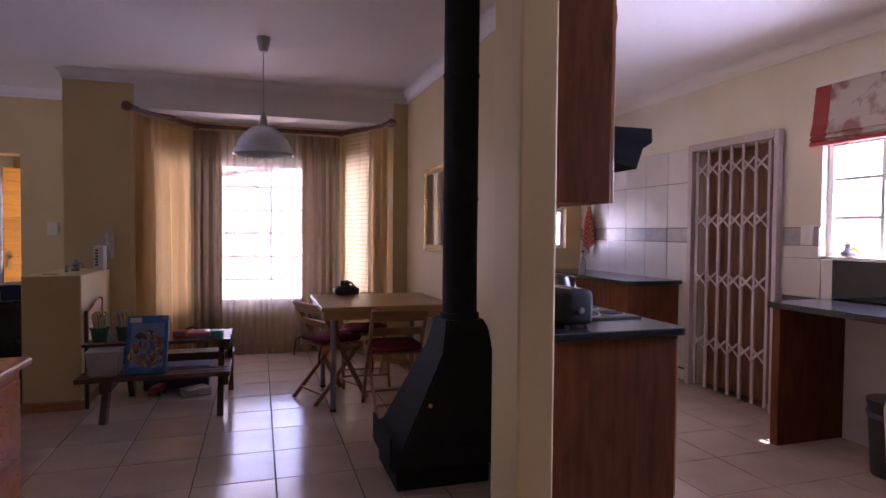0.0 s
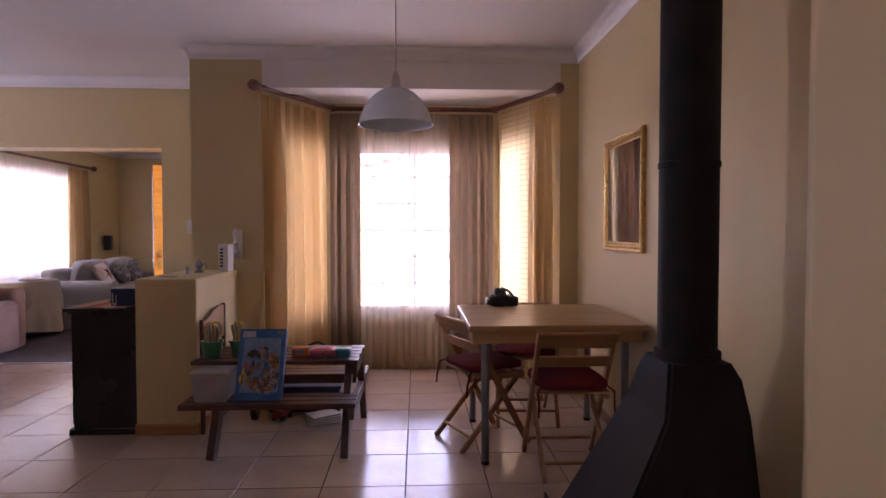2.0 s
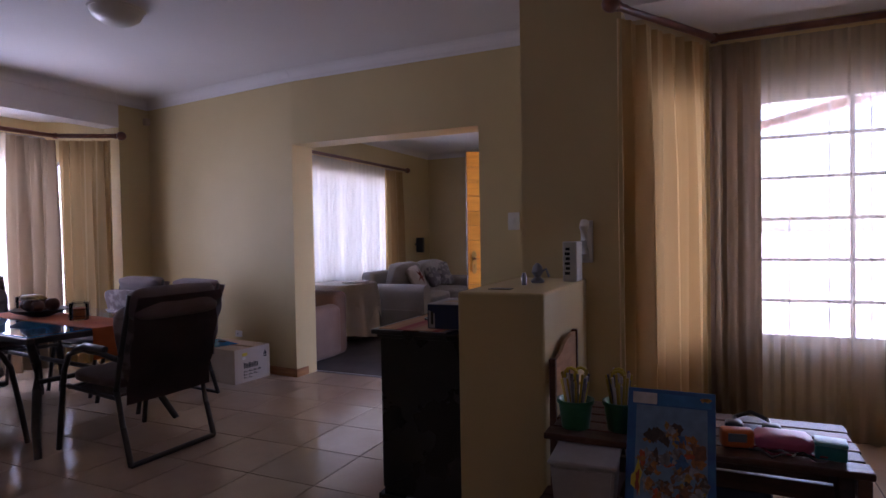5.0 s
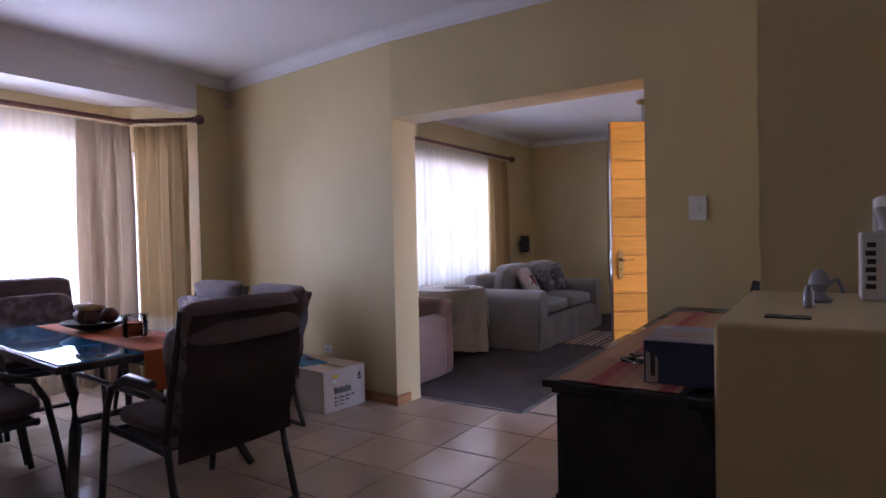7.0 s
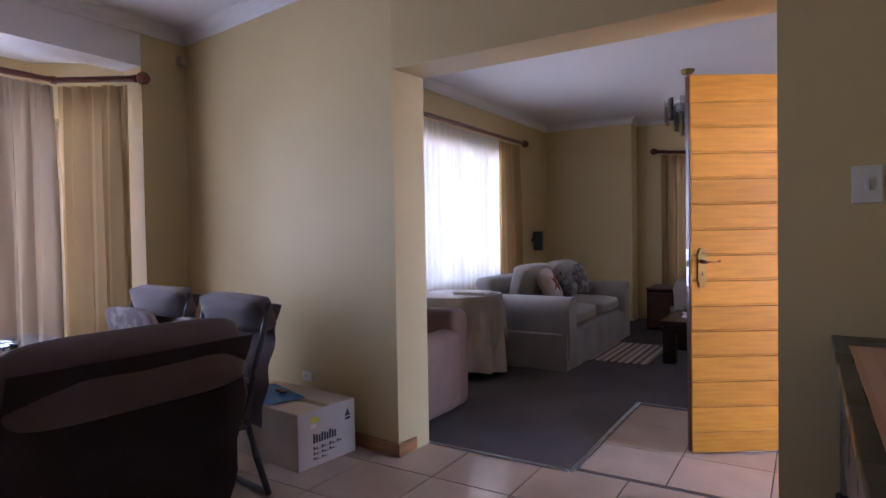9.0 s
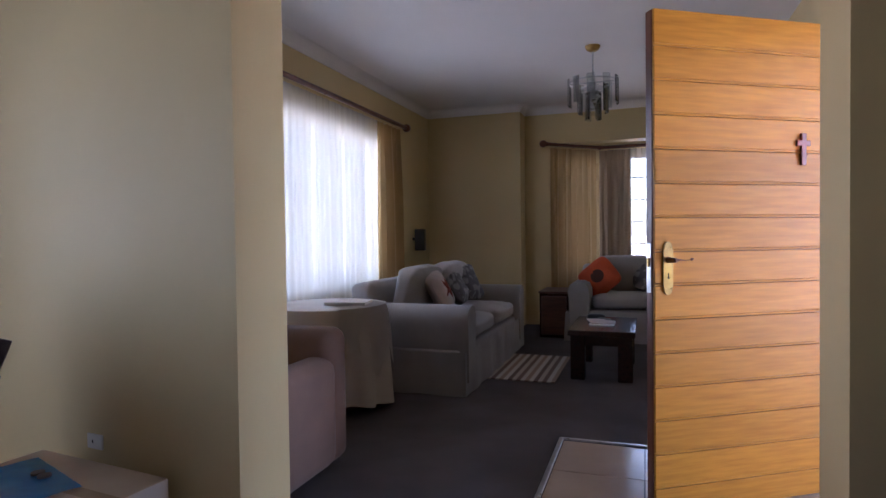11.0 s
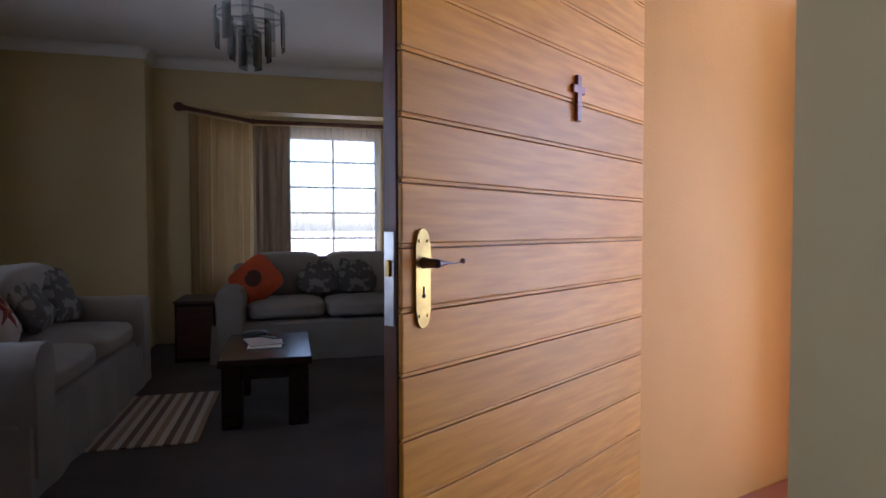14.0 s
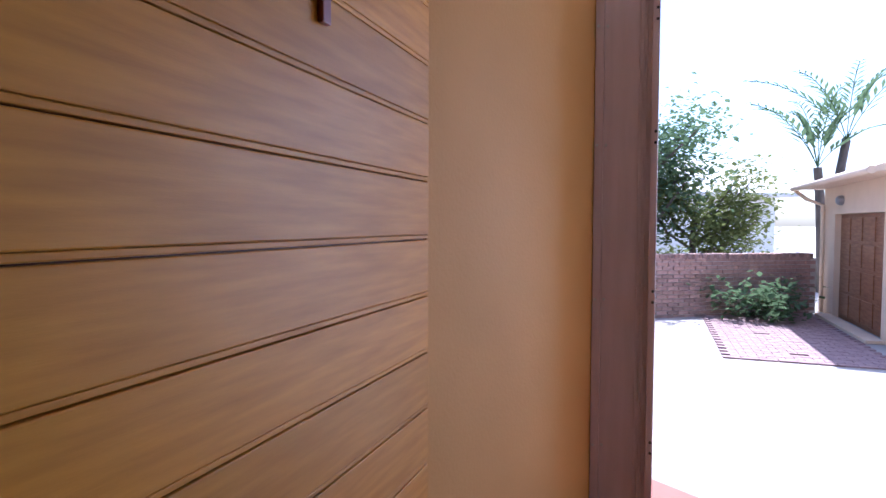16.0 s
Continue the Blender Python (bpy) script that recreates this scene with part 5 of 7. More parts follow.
part("carton_body", box(0, 0.19, 0, 0.28, 0, 0.112, 0.003), M_NAVY, bb)
part("carton_top", box(0.0, 0.19, 0.0, 0.28, 0.1125, 0.115, 0.001), M_CARTONTOP, bb, "pale printed top")
lab = bmesh.new()
label_rim = [(0.006, 0.004), (0.036, 0.004), (0.036, 0.070), (0.006, 0.086)]
near = [lab.verts.new((x, -0.0015, z)) for x, z in label_rim]
far = [lab.verts.new((x, 0.0, z)) for x, z in label_rim]
lab.faces.new(near)
for k in range(4):
    lab.faces.new((near[k], far[k], far[(k + 1) % 4], near[(k + 1) % 4]))
part("carton_label", lab, M_CARTONTOP, bb, "pale slanting side label")
part("grip_slot", box(0.06, 0.13, 0.10, 0.135, 0.115, 0.1156), M_CARD, bb, "brown slot printed on the top")
part("print_bar", box(0.012, 0.04, 0.22, 0.24, 0.115, 0.1156), M_WHITEPL, bb)
part("print_bar", box(0.06, 0.15, 0.03, 0.04, 0.115, 0.1156), M_CARD, bb)
part("label_bar", box(0.018, 0.03, -0.0025, -0.0015, 0.02, 0.08), M_INK, bb)
part("top_window", box(0.05, 0.15, 0.08, 0.16, 0.1152, 0.116), M_CARD, bb)
kk = base("key_bunch", pose(-1.70, 5.14, 0.831), "bunch of keys on the runner", "keys")
for k in range(9):
    r = random.Random(k + 50)
    bm = box(0.014, 0.052, -0.0045, 0.0045, 0, 0.0025, 0.0008)
    put_lathe(bm, [(0, 0), (0.0125, 0), (0.0125, 0.003), (0, 0.003)], 10)
    part("key", bent(bm, pose(r.uniform(-0.018, 0.018), r.uniform(-0.018, 0.018), 0.006 + 0.0032 * k, r.uniform(-16, 16), r.uniform(-16, 6), r.uniform(0, 360))), M_BLACKPL if k % 3 else M_STEEL, kk)
part("fob", bent(pad(0.055, 0.036, 0.016, 5, 0.4), pose(-0.035, 0.03, 0.010, 0, 0, 30)), M_BLACKPL, kk, "black plastic remote fob", smooth=True)
part("key_ring", tube([(0.016 * math.cos(u), 0.016 * math.sin(u), 0.038) for u in [6.2832 * i / 14 for i in range(15)]], 0.0012, 6), M_STEEL, kk)
fl = base("photo_frame", pose(-1.52, 6.42, 0.831, -14, 0, -60), "small black photo frame standing on the sideboard", "photo frame")
part("frame", box(-0.05, 0.05, 0, 0.014, 0, 0.17, 0.004), M_BLACKIRON, fl)

# ---- patio table and chairs ----
PTL, PTW, PTZ = 1.62, 1.02, 0.715
PTM = pose(-3.985, 4.525, 0, 0, 0, 173.6)      # near corner; local x along the table, local -y across it
pt = base("patio_table", PTM, "dark metal patio table with a blue-reflecting glass top", "table")
bm = bmesh.new()
for x0, x1, y0, y1 in ((0, PTL, -PTW, -PTW + 0.045), (0, PTL, -0.045, 0), (0, 0.045, -PTW + 0.045, -0.045), (PTL - 0.045, PTL, -PTW + 0.045, -0.045)):
    put_box(bm, x0, x1, y0, y1, PTZ - 0.04, PTZ - 0.003, 0.006)
part("table_rim", bm, M_PATIOFRAME, pt)
# The sky's blue reflection is put into the glass's base colour.
M_TABLEGLASS = surf("sky_reflection_glass", (0.03, 0.22, 0.42), (0.035, 0.24, 0.46), scale=2, rough=0.04, spec=0.8, coat=1.0, rvar=0.02)
M_DARKGLASS = surf("dark_tinted_glass", (0.012, 0.014, 0.018), (0.016, 0.018, 0.022), scale=2, rough=0.06, spec=0.6, rvar=0.02)
part("glass_top", box(0.012, PTL - 0.012, -PTW + 0.012, -0.012, PTZ - 0.0025, PTZ + 0.005, 0.002), M_TABLEGLASS, pt, "glass top with the sky's blue reflection in its colour")
for x, sx in ((0.12, 1), (PTL - 0.12, -1)):
    for y, sy in ((-PTW + 0.10, 1), (-0.07, -1)):
        part("leg", tube([(x, y, PTZ - 0.04), (x + sx * 0.03, y + sy * 0.04, 0.55), (x + sx * 0.04, y + sy * 0.05, 0.38), (x + sx * 0.01, y + sy * 0.02, 0.15), (x - sx * 0.10, y - sy * 0.02, 0.0)], [0.022, 0.026, 0.027, 0.024, 0.021], 10), M_PATIOFRAME, pt, smooth=True)
part("brace", tube([(0.15, -PTW / 2, 0.42), (PTL - 0.15, -PTW / 2, 0.42)], 0.016, 10), M_PATIOFRAME, pt)
for x in (0.155, PTL - 0.155):
    part("brace", tube([(x, -PTW + 0.14, 0.42), (x, -0.11, 0.42)], 0.016, 10), M_PATIOFRAME, pt)


def patio_chair(m, label, first=None):
    """Faces local +y: curved metal frame, sling back and a long padded cushion with a headrest roll."""
    if first:
        c = copy_thing(first, m)
        c["label"] = label
        return c
    t = base("patio_chair", m, label, "chair", "patio chairs round the table")
    for s in (-1, 1):
        x = s * 0.285
        part("side_frame", tube([(x, -0.30, 0.012), (x, -0.24, 0.22), (x, -0.19, 0.42), (x, -0.235, 0.62), (x, -0.295, 0.84), (x, -0.325, 0.965)], [0.016, 0.016, 0.017, 0.016, 0.014, 0.013], 10), M_PATIOFRAME, t, smooth=True)
        part("arm_leg", tube([(x, 0.37, 0.012), (x, 0.335, 0.25), (x, 0.29, 0.50), (x, 0.235, 0.60), (x, 0.10, 0.635), (x, -0.06, 0.625), (x, -0.20, 0.60)], 0.016, 10), M_PATIOFRAME, t, smooth=True)
        part("arm_pad", tube([(x, 0.19, 0.618), (x, 0.08, 0.655), (x, -0.10, 0.648)], [0.018, 0.024, 0.02], 10), M_PATIOFRAME, t, smooth=True)
        part("seat_rail", tube([(x, -0.19, 0.38), (x, 0.26, 0.41)], 0.014, 8), M_PATIOFRAME, t, smooth=True)
    part("rear_bar", tube([(-0.285, -0.30, 0.016), (0.285, -0.30, 0.016)], 0.015, 10), M_PATIOFRAME, t, smooth=True)
    part("front_bar", tube([(-0.285, 0.25, 0.40), (0.285, 0.25, 0.40)], 0.014, 10), M_PATIOFRAME, t, smooth=True)
    part("seat_pad", bent(pad(0.53, 0.46, 0.085, 8, 0.4, rumple=0.05), pose(0, 0.07, 0.455, 3)), M_BROWNCLOTH, t, "brown padded seat", smooth=True)
    bk = Matrix.Translation((0, -0.175, 0.66)) @ Matrix.Rotation(radians(76), 4, "X")
    back = part("back_pad", bent(pad(0.52, 0.47, 0.06, 8, 0.4, rumple=0.06, seed=2), bk), M_PATTERN, t, "leaf-patterned back pad", smooth=True)
    bm = bmesh.new()
    gx, gz = 14, 14
    g = []
    for j in range(gz + 1):
        v = j / gz
        row = []
        for i in range(gx + 1):
            u = i / gx * 2 - 1
            z = 0.35 + 0.60 * v
            y = -0.215 - 0.125 * v - 0.060 + 0.012 * u * u - 0.010 * math.cos(v * 6.28 * 3.0) - 0.006 * noise.noise(Vector((u * 2, v * 3, 1)))
            row.append(bm.verts.new((u * 0.284, y, z)))
        g.append(row)
    for a, b in zip(g, g[1:]):
        for i in range(gx):
            bm.faces.new((a[i], a[i + 1], b[i + 1], b[i]))
    r = bmesh.ops.solidify(bm, geom=bm.faces[:], thickness=0.025)
    part("back_cover", bm, M_BROWNCLOTH, t, "dark brown quilted back cover", smooth=True)
    part("headrest", bent(pad(0.575, 0.19, 0.14, 8, 0.5, rumple=0.03, seed=6), Matrix.Translation((0, -0.325, 0.905)) @ Matrix.Rotation(radians(76), 4, "X")), M_BROWNCLOTH, t, "rolled brown headrest", smooth=True)
    part("under_sling", box(-0.27, 0.27, -0.20, 0.26, 0.385, 0.40, 0.004), M_BROWNCLOTH, t)
    return t


first = patio_chair(pose(-3.645, 4.985, 0, 0, 0, 88), "dark patio chair with brown quilted cushion at the table's head")
patio_chair(pose(-4.44, 5.80, 0, 0, 0, 172) @ Matrix.Diagonal((1, 1, 0.935, 1)), "dark patio chair with leaf-patterned cushion, back to the wall", first)
patio_chair(pose(-5.24, 5.93, 0, 0, 0, 178) @ Matrix.Diagonal((1, 1, 0.935, 1)), "dark patio chair with a lilac-brown headrest by the curtains", first)
patio_chair(pose(-5.86, 5.24, 0, 0, 0, -98), "dark patio chair at the table's window end", first)
patio_chair(pose(-4.66, 4.38, 0, 0, 0, -7), "dark patio chair drawn up to the table's long side", first)
patio_chair(pose(-5.32, 4.47, 0, 0, 0, -8), "dark patio chair drawn up to the table's long side", first)

# orange runner along the table, hanging over its end
bm = bmesh.new()
g = []
path_ = [(1.52 - (1.52 + 0.012) * i / 20, PTZ + 0.0075) for i in range(21)] + [(-0.018, PTZ - 0.02 - 0.024 * i) for i in range(8)]
for k, (x, z) in enumerate(path_):
    g.append([bm.verts.new((x - (0.012 * math.sin(j * 1.1) * max(0, k - 21) / 7), -0.36 - 0.34 * j / 8, z + 0.0015 * noise.noise(Vector((x * 8, j, 0))))) for j in range(9)])
for a, b in zip(g, g[1:]):
    for j in range(8):
        bm.faces.new((a[j], a[j + 1], b[j + 1], b[j]))
orr = part("orange_runner", bm, M_ORANGE, smooth=True, m=PTM)
mod = orr.modifiers.new("thick", "SOLIDIFY")
mod.thickness, mod.offset = 0.002, 0
tagged(orr, "orange woven runner hanging over the table's end", "table runner")
bw = base("fruit_bowl", PTM @ pose(0.98, -0.52, PTZ + 0.011), "dark shallow bowl heaped with fruit", "bowl")
part("bowl", lathe([(0, 0.004), (0.07, 0.0), (0.08, 0.006), (0.15, 0.03), (0.19, 0.05), (0.188, 0.055), (0.14, 0.037), (0.07, 0.014), (0, 0.012)], 30), M_BLACKPL, bw, smooth=True)
M_FRUIT = surf("brown_red_fruit", (0.14, 0.05, 0.03), (0.09, 0.03, 0.02), scale=12, rough=0.5)
M_BANANA = surf("ripe_banana", (0.45, 0.26, 0.06), (0.25, 0.12, 0.04), scale=14, rough=0.5)
for k, (x, y, r) in enumerate([(-0.09, -0.04, 0.05), (0.08, -0.05, 0.052), (-0.02, 0.07, 0.05), (0.09, 0.05, 0.045), (-0.10, 0.06, 0.045), (0.0, -0.03, 0.05)]):
    part("fruit", bent(lathe([(0, -r * 0.85), (r * 0.4, -r * 0.88), (r * 0.85, -r * 0.5), (r, 0), (r * 0.85, r * 0.5), (r * 0.4, r * 0.86), (r * 0.1, r * 0.8), (0, r * 0.75)], 16), pose(x, y, 0.045 + r * 0.85, 20 * k, 15 * k)), M_FRUIT, bw, smooth=True)
for k in range(3):
    part("banana", tube([(0.12 * math.cos(t), -0.02 + 0.03 * k + 0.05 * math.sin(t * 1.0), 0.125 + 0.02 * math.sin(t)) for t in [0.3 + 0.35 * i for i in range(8)]], [0.006, 0.015, 0.018, 0.019, 0.019, 0.018, 0.014, 0.006], 10), M_BANANA, bw, "overripe banana", smooth=True)


def jar(x, y, label):
    t = base("glass_jar", PTM @ pose(x, y, PTZ + 0.011), label, "jar", "wire-bound jars on the table")
    part("glass", lathe([(0, 0), (0.055, 0), (0.06, 0.006), (0.06, 0.11), (0.056, 0.115), (0.056, 0.008), (0, 0.008)], 24), M_DISHGLASS, t, smooth=True)
    part("candle", lathe([(0, 0.009), (0.05, 0.009), (0.05, 0.082), (0, 0.085)], 18), M_ORANGE, t, "orange candle", smooth=True)
    for z in (0.03, 0.075, 0.118):
        part("wire_ring", tube([(0.063 * math.cos(2 * math.pi * k / 20), 0.063 * math.sin(2 * math.pi * k / 20), z) for k in range(21)], 0.002, 6), M_BLACKIRON, t)
    for k in range(6):
        a = 2 * math.pi * k / 6
        part("wire_stay", tube([(0.0655 * math.cos(a), 0.0655 * math.sin(a), 0.002), (0.0655 * math.cos(a), 0.0655 * math.sin(a), 0.135)], 0.0013, 6), M_BLACKIRON, t)
    return t


jar(0.47, -0.53, "clear glass jar in a black wire cage holding an orange candle")
jar(1.40, -0.60, "clear glass jar in a black wire cage beside the fruit bowl")

# cardboard carton
cbx = base("cardboard_carton", pose(-4.183, 6.312, 0, 0, 0, -6), "closed cardboard carton with dark printing by the wall", "box")
part("carton_body", box(-0.72, -0.002, 0, 0.40, 0, 0.302, 0.006), M_CARD, cbx)
part("carton_end", box(-0.002, 0.0, 0.003, 0.397, 0.003, 0.299), M_CARDWHITE, cbx, "pale printed end")
part("tape", box(-0.719, -0.004, 0.17, 0.22, 0.3023, 0.3032), surf("clear_tape", (0.42, 0.31, 0.19), rough=0.2), cbx)
for y0, y1, z0, z1 in ((0.10, 0.275, 0.125, 0.175), (0.10, 0.30, 0.09, 0.106), (0.10, 0.27, 0.063, 0.078), (0.10, 0.22, 0.037, 0.05)):
    n_ = int((y1 - y0) / 0.018)
    for k in range(n_):
        part("print_bar", box(0.0, 0.0012, y0 + k * 0.018, y0 + k * 0.018 + 0.012, z0, z1 - 0.006 * (k % 3)), M_INK, cbx)
part("sticker", box(0.0, 0.0015, 0.085, 0.14, 0.235, 0.262), M_YELLOW, cbx)
part("sticker", box(0.0, 0.0015, 0.085, 0.12, 0.205, 0.228), M_WHITEPL, cbx)
bm = bmesh.new()
vs = [bm.verts.new((0.0013, y, z)) for y, z in ((0.322, 0.215), (0.362, 0.215), (0.342, 0.255))]
ws = [bm.verts.new((0.0, v.co.y, v.co.z)) for v in vs]
bm.faces.new(vs)
for k in range(3):
    bm.faces.new((vs[k], vs[(k + 1) % 3], ws[(k + 1) % 3], ws[k]))
part("print_mark", bm, M_INK, cbx)
part("print_mark", box(0.0, 0.0012, 0.325, 0.36, 0.195, 0.208), M_INK, cbx)
pkt = base("blue_packet", pose(-4.60, 6.52, 0.3035, 0, 0, -20), "shiny blue plastic packet lying on the carton", "packet")
bm = bmesh.new()
g = [[bm.verts.new((x, y, 0.006 + 0.008 * abs(noise.noise(Vector((x * 9, y * 9, 2)))))) for x in [-0.22 + 0.44 * i / 14 for i in range(15)]] for y in [-0.11 + 0.22 * j / 8 for j in range(9)]]
for a, b in zip(g, g[1:]):
    for i in range(14):
        bm.faces.new((a[i], a[i + 1], b[i + 1], b[i]))
bmesh.ops.solidify(bm, geom=bm.faces[:], thickness=0.005)
part("packet_body", bm, M_BLUEFILM, pkt, smooth=True)
for x, y, r in ((-0.02, 0.05, 0.022), (0.03, 0.055, 0.022)):
    part("packet_print", lathe([(0, 0.019), (r, 0.018), (r, 0.010)], 14, (x, y)), M_INK, pkt)

al = base("alarm_sensor", pose(WESTX + 0.05, WESTY - 0.06, 2.50), "small brown corner alarm sensor", "sensor")
part("sensor_body", box(-0.03, 0.03, -0.03, 0.03, 0, 0.07, 0.01, 3), M_CARD, al)

# varnished chest at the room's south side
ch = base("wooden_chest", pose(-1.31, 1.72, 0), "orange varnished pine chest with an overhanging top", "chest")
M_PINE = surf("orange_pine", (0.52, 0.17, 0.035), (0.42, 0.12, 0.025), scale=4, stretch=(1, 6, 6), rough=0.3, bump=0.05)
part("chest_body", box(0.03, 0.72, 0.03, 0.55, 0.0, 0.875, 0.006), M_PINE, ch)
part("chest_top", box(0, 0.75, 0, 0.58, 0.876, 0.905, 0.010, 3), M_PINE, ch)
for k in range(3):
    d = part("drawer", box(0.719, 0.732, 0.06, 0.52, 0.06 + k * 0.27, 0.30 + k * 0.27, 0.005), M_PINE, ch)
    part("drawer_knob", bent(lathe([(0, 0), (0.009, 0), (0.008, 0.01), (0.017, 0.02), (0.012, 0.03), (0, 0.031)], 14), pose(0.732, 0.29, 0.18 + k * 0.27, 0, 90)), M_PINE, d, smooth=True)

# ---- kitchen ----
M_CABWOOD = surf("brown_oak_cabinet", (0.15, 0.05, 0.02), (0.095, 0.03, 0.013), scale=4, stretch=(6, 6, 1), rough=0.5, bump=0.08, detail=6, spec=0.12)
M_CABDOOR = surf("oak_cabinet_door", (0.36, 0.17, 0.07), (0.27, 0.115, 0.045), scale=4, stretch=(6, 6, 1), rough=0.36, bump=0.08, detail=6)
M_GRANITE = surf("black_granite", (0.012, 0.012, 0.016), (0.028, 0.027, 0.034), scale=120, rough=0.16, detail=2)
M_WALLTILE = surf("pale_wall_tile", (0.60, 0.57, 0.55), (0.54, 0.51, 0.49), scale=3, rough=0.3, random=0.05, bump=0.02)
M_BORDER = surf("grey_border_tile", (0.42, 0.40, 0.40), (0.34, 0.32, 0.33), scale=14, rough=0.25, random=0.08)
M_GATE = surf("mauve_gate_paint", (0.50, 0.42, 0.43), (0.45, 0.37, 0.38), scale=8, rough=0.4)
M_BROWNDOOR = surf("brown_back_door", (0.20, 0.085, 0.045), (0.14, 0.055, 0.03), scale=4, stretch=(6, 6, 1), rough=0.45, bump=0.08)


def cabinet_door(parent, m, w, h, wood, handle_x):
    """A framed door with a raised panel; local x across, z up, face along local -y."""
    d = part("cabinet_door", bent(box(0, w, -0.018, 0, 0, h, 0.004), m), wood, parent)
    part("raised_panel", bent(box(0.06, w - 0.06, -0.026, -0.017, 0.06, h - 0.06, 0.008, 3), m), wood, d)
    part("handle", bent(tube([(handle_x, -0.018, h * 0.80), (handle_x, -0.045, h * 0.81), (handle_x, -0.05, h * 0.86), (handle_x, -0.045, h * 0.91), (handle_x, -0.018, h * 0.92)], 0.006, 8), m), M_CABDOOR, d, smooth=True)
    return d


bc = base("base_cabinet", pose(0, 0, 0), "brown oak base cabinet under the hob", "cabinet")
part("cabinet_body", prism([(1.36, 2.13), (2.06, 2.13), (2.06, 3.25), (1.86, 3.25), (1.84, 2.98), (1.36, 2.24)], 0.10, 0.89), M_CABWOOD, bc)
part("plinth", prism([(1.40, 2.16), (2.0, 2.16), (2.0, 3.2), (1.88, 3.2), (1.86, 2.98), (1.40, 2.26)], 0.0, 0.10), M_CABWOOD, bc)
for k in range(2):
    cabinet_door(bc, Matrix.Translation((2.062, 2.14 + k * 0.56, 0.13)) @ Matrix.Rotation(radians(90), 4, "Z"), 0.54, 0.74, M_CABDOOR, 0.06 if k else 0.07)
wt = part("worktop", prism([(1.345, 2.10), (2.08, 2.10), (2.115, 2.135), (2.115, 3.28), (1.85, 3.28), (1.83, 2.98), (1.345, 2.24)], 0.893, 0.93), M_GRANITE)
mod = wt.modifiers.new("edge", "BEVEL")
mod.width, mod.segments = 0.008, 3
tagged(wt, "black polished granite worktop with clipped corner", "worktop")
hob = base("electric_hob", pose(1.72, 2.42, 0.931), "black hob with four steel-rimmed plates", "hob")
part("hob_plate", prism([(0, 0), (0.36, 0), (0.36, 0.56), (0.13, 0.56), (0, 0.36)], 0, 0.008), M_BLACKPL, hob)
for x, y, r in ((0.10, 0.12, 0.075), (0.26, 0.12, 0.06), (0.24, 0.36, 0.075), (0.12, 0.32, 0.05)):
    pl = part("hot_plate", lathe([(0, 0.018), (r, 0.018), (r, 0.008), (0, 0.008)], 24, (x, y)), M_BLACKIRON, hob, smooth=True)
    part("plate_rim", lathe([(r + 0.001, 0.008), (r + 0.001, 0.014), (r + 0.012, 0.0085)], 24, (x, y)), M_STEEL, pl, "steel rim", smooth=True)
to = base("toaster", pose(1.52, 2.20, 0.931, 0, 0, 8), "black rounded toaster with a silver dial", "toaster")
part("toaster_body", box(0, 0.17, 0, 0.26, 0.008, 0.175, 0.035, 4), surf("matt_black_appliance", (0.012, 0.012, 0.013), (0.018, 0.018, 0.02), scale=8, rough=0.7, spec=0.12), to, smooth=True)
part("slot", box(0.045, 0.07, 0.04, 0.22, 0.174, 0.177), M_STEEL, to)
part("slot", box(0.10, 0.125, 0.04, 0.22, 0.174, 0.177), M_STEEL, to)
part("dial", bent(lathe([(0, 0.012), (0.014, 0.01), (0.016, 0)], 16), pose(0.085, 0, 0.08, 90)), M_STEEL, to, smooth=True)
for x in (0.03, 0.14):
    for y in (0.03, 0.23):
        part("foot", lathe([(0, 0), (0.01, 0), (0.01, 0.009), (0, 0.009)], 10, (x, y)), M_BLACKPL, to)
ke = base("kettle", pose(1.95, 3.05, 0.931), "dark kettle beside the hob", "kettle")
part("kettle_body", lathe([(0, 0), (0.075, 0), (0.08, 0.02), (0.07, 0.12), (0.055, 0.17), (0.03, 0.185), (0, 0.19)], 24), M_BLACKPL, ke, smooth=True)
part("kettle_handle", tube([(0.06, 0, 0.17), (0.10, 0, 0.16), (0.11, 0, 0.10), (0.08, 0, 0.04)], 0.011, 8), M_BLACKPL, ke, smooth=True)
ub = base("wall_cabinet", pose(0, 0, 0), "brown oak wall cabinet with raised panel doors", "cabinet")
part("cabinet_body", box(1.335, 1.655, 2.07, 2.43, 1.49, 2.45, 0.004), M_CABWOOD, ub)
for k in range(1):
    cabinet_door(ub, Matrix.Translation((1.657, 2.075 + k * 0.365, 1.492)) @ Matrix.Rotation(radians(90), 4, "Z"), 0.355, 0.95, M_CABDOOR, 0.05)
eh = base("extractor_hood", pose(0, 0, 0), "black slanted extractor hood with a hanging cord", "extractor hood")
bm = bmesh.new()
pr = [(1.82, 1.98), (2.42, 1.98), (2.425, 1.90), (2.36, 1.86), (2.32, 1.74), (2.05, 1.80), (1.82, 1.74)]
a = [bm.verts.new((x, 2.82, z)) for x, z in pr]
b = [bm.verts.new((x, 3.4, z)) for x, z in pr]
bm.faces.new(a)
bm.faces.new(b)
for k in range(len(pr)):
    bm.faces.new((a[k], a[(k + 1) % len(pr)], b[(k + 1) % len(pr)], b[k]))
part("hood_body", bm, surf("matt_black_hood", (0.006, 0.006, 0.007), (0.010, 0.010, 0.011), scale=8, rough=0.85, spec=0.02), eh)
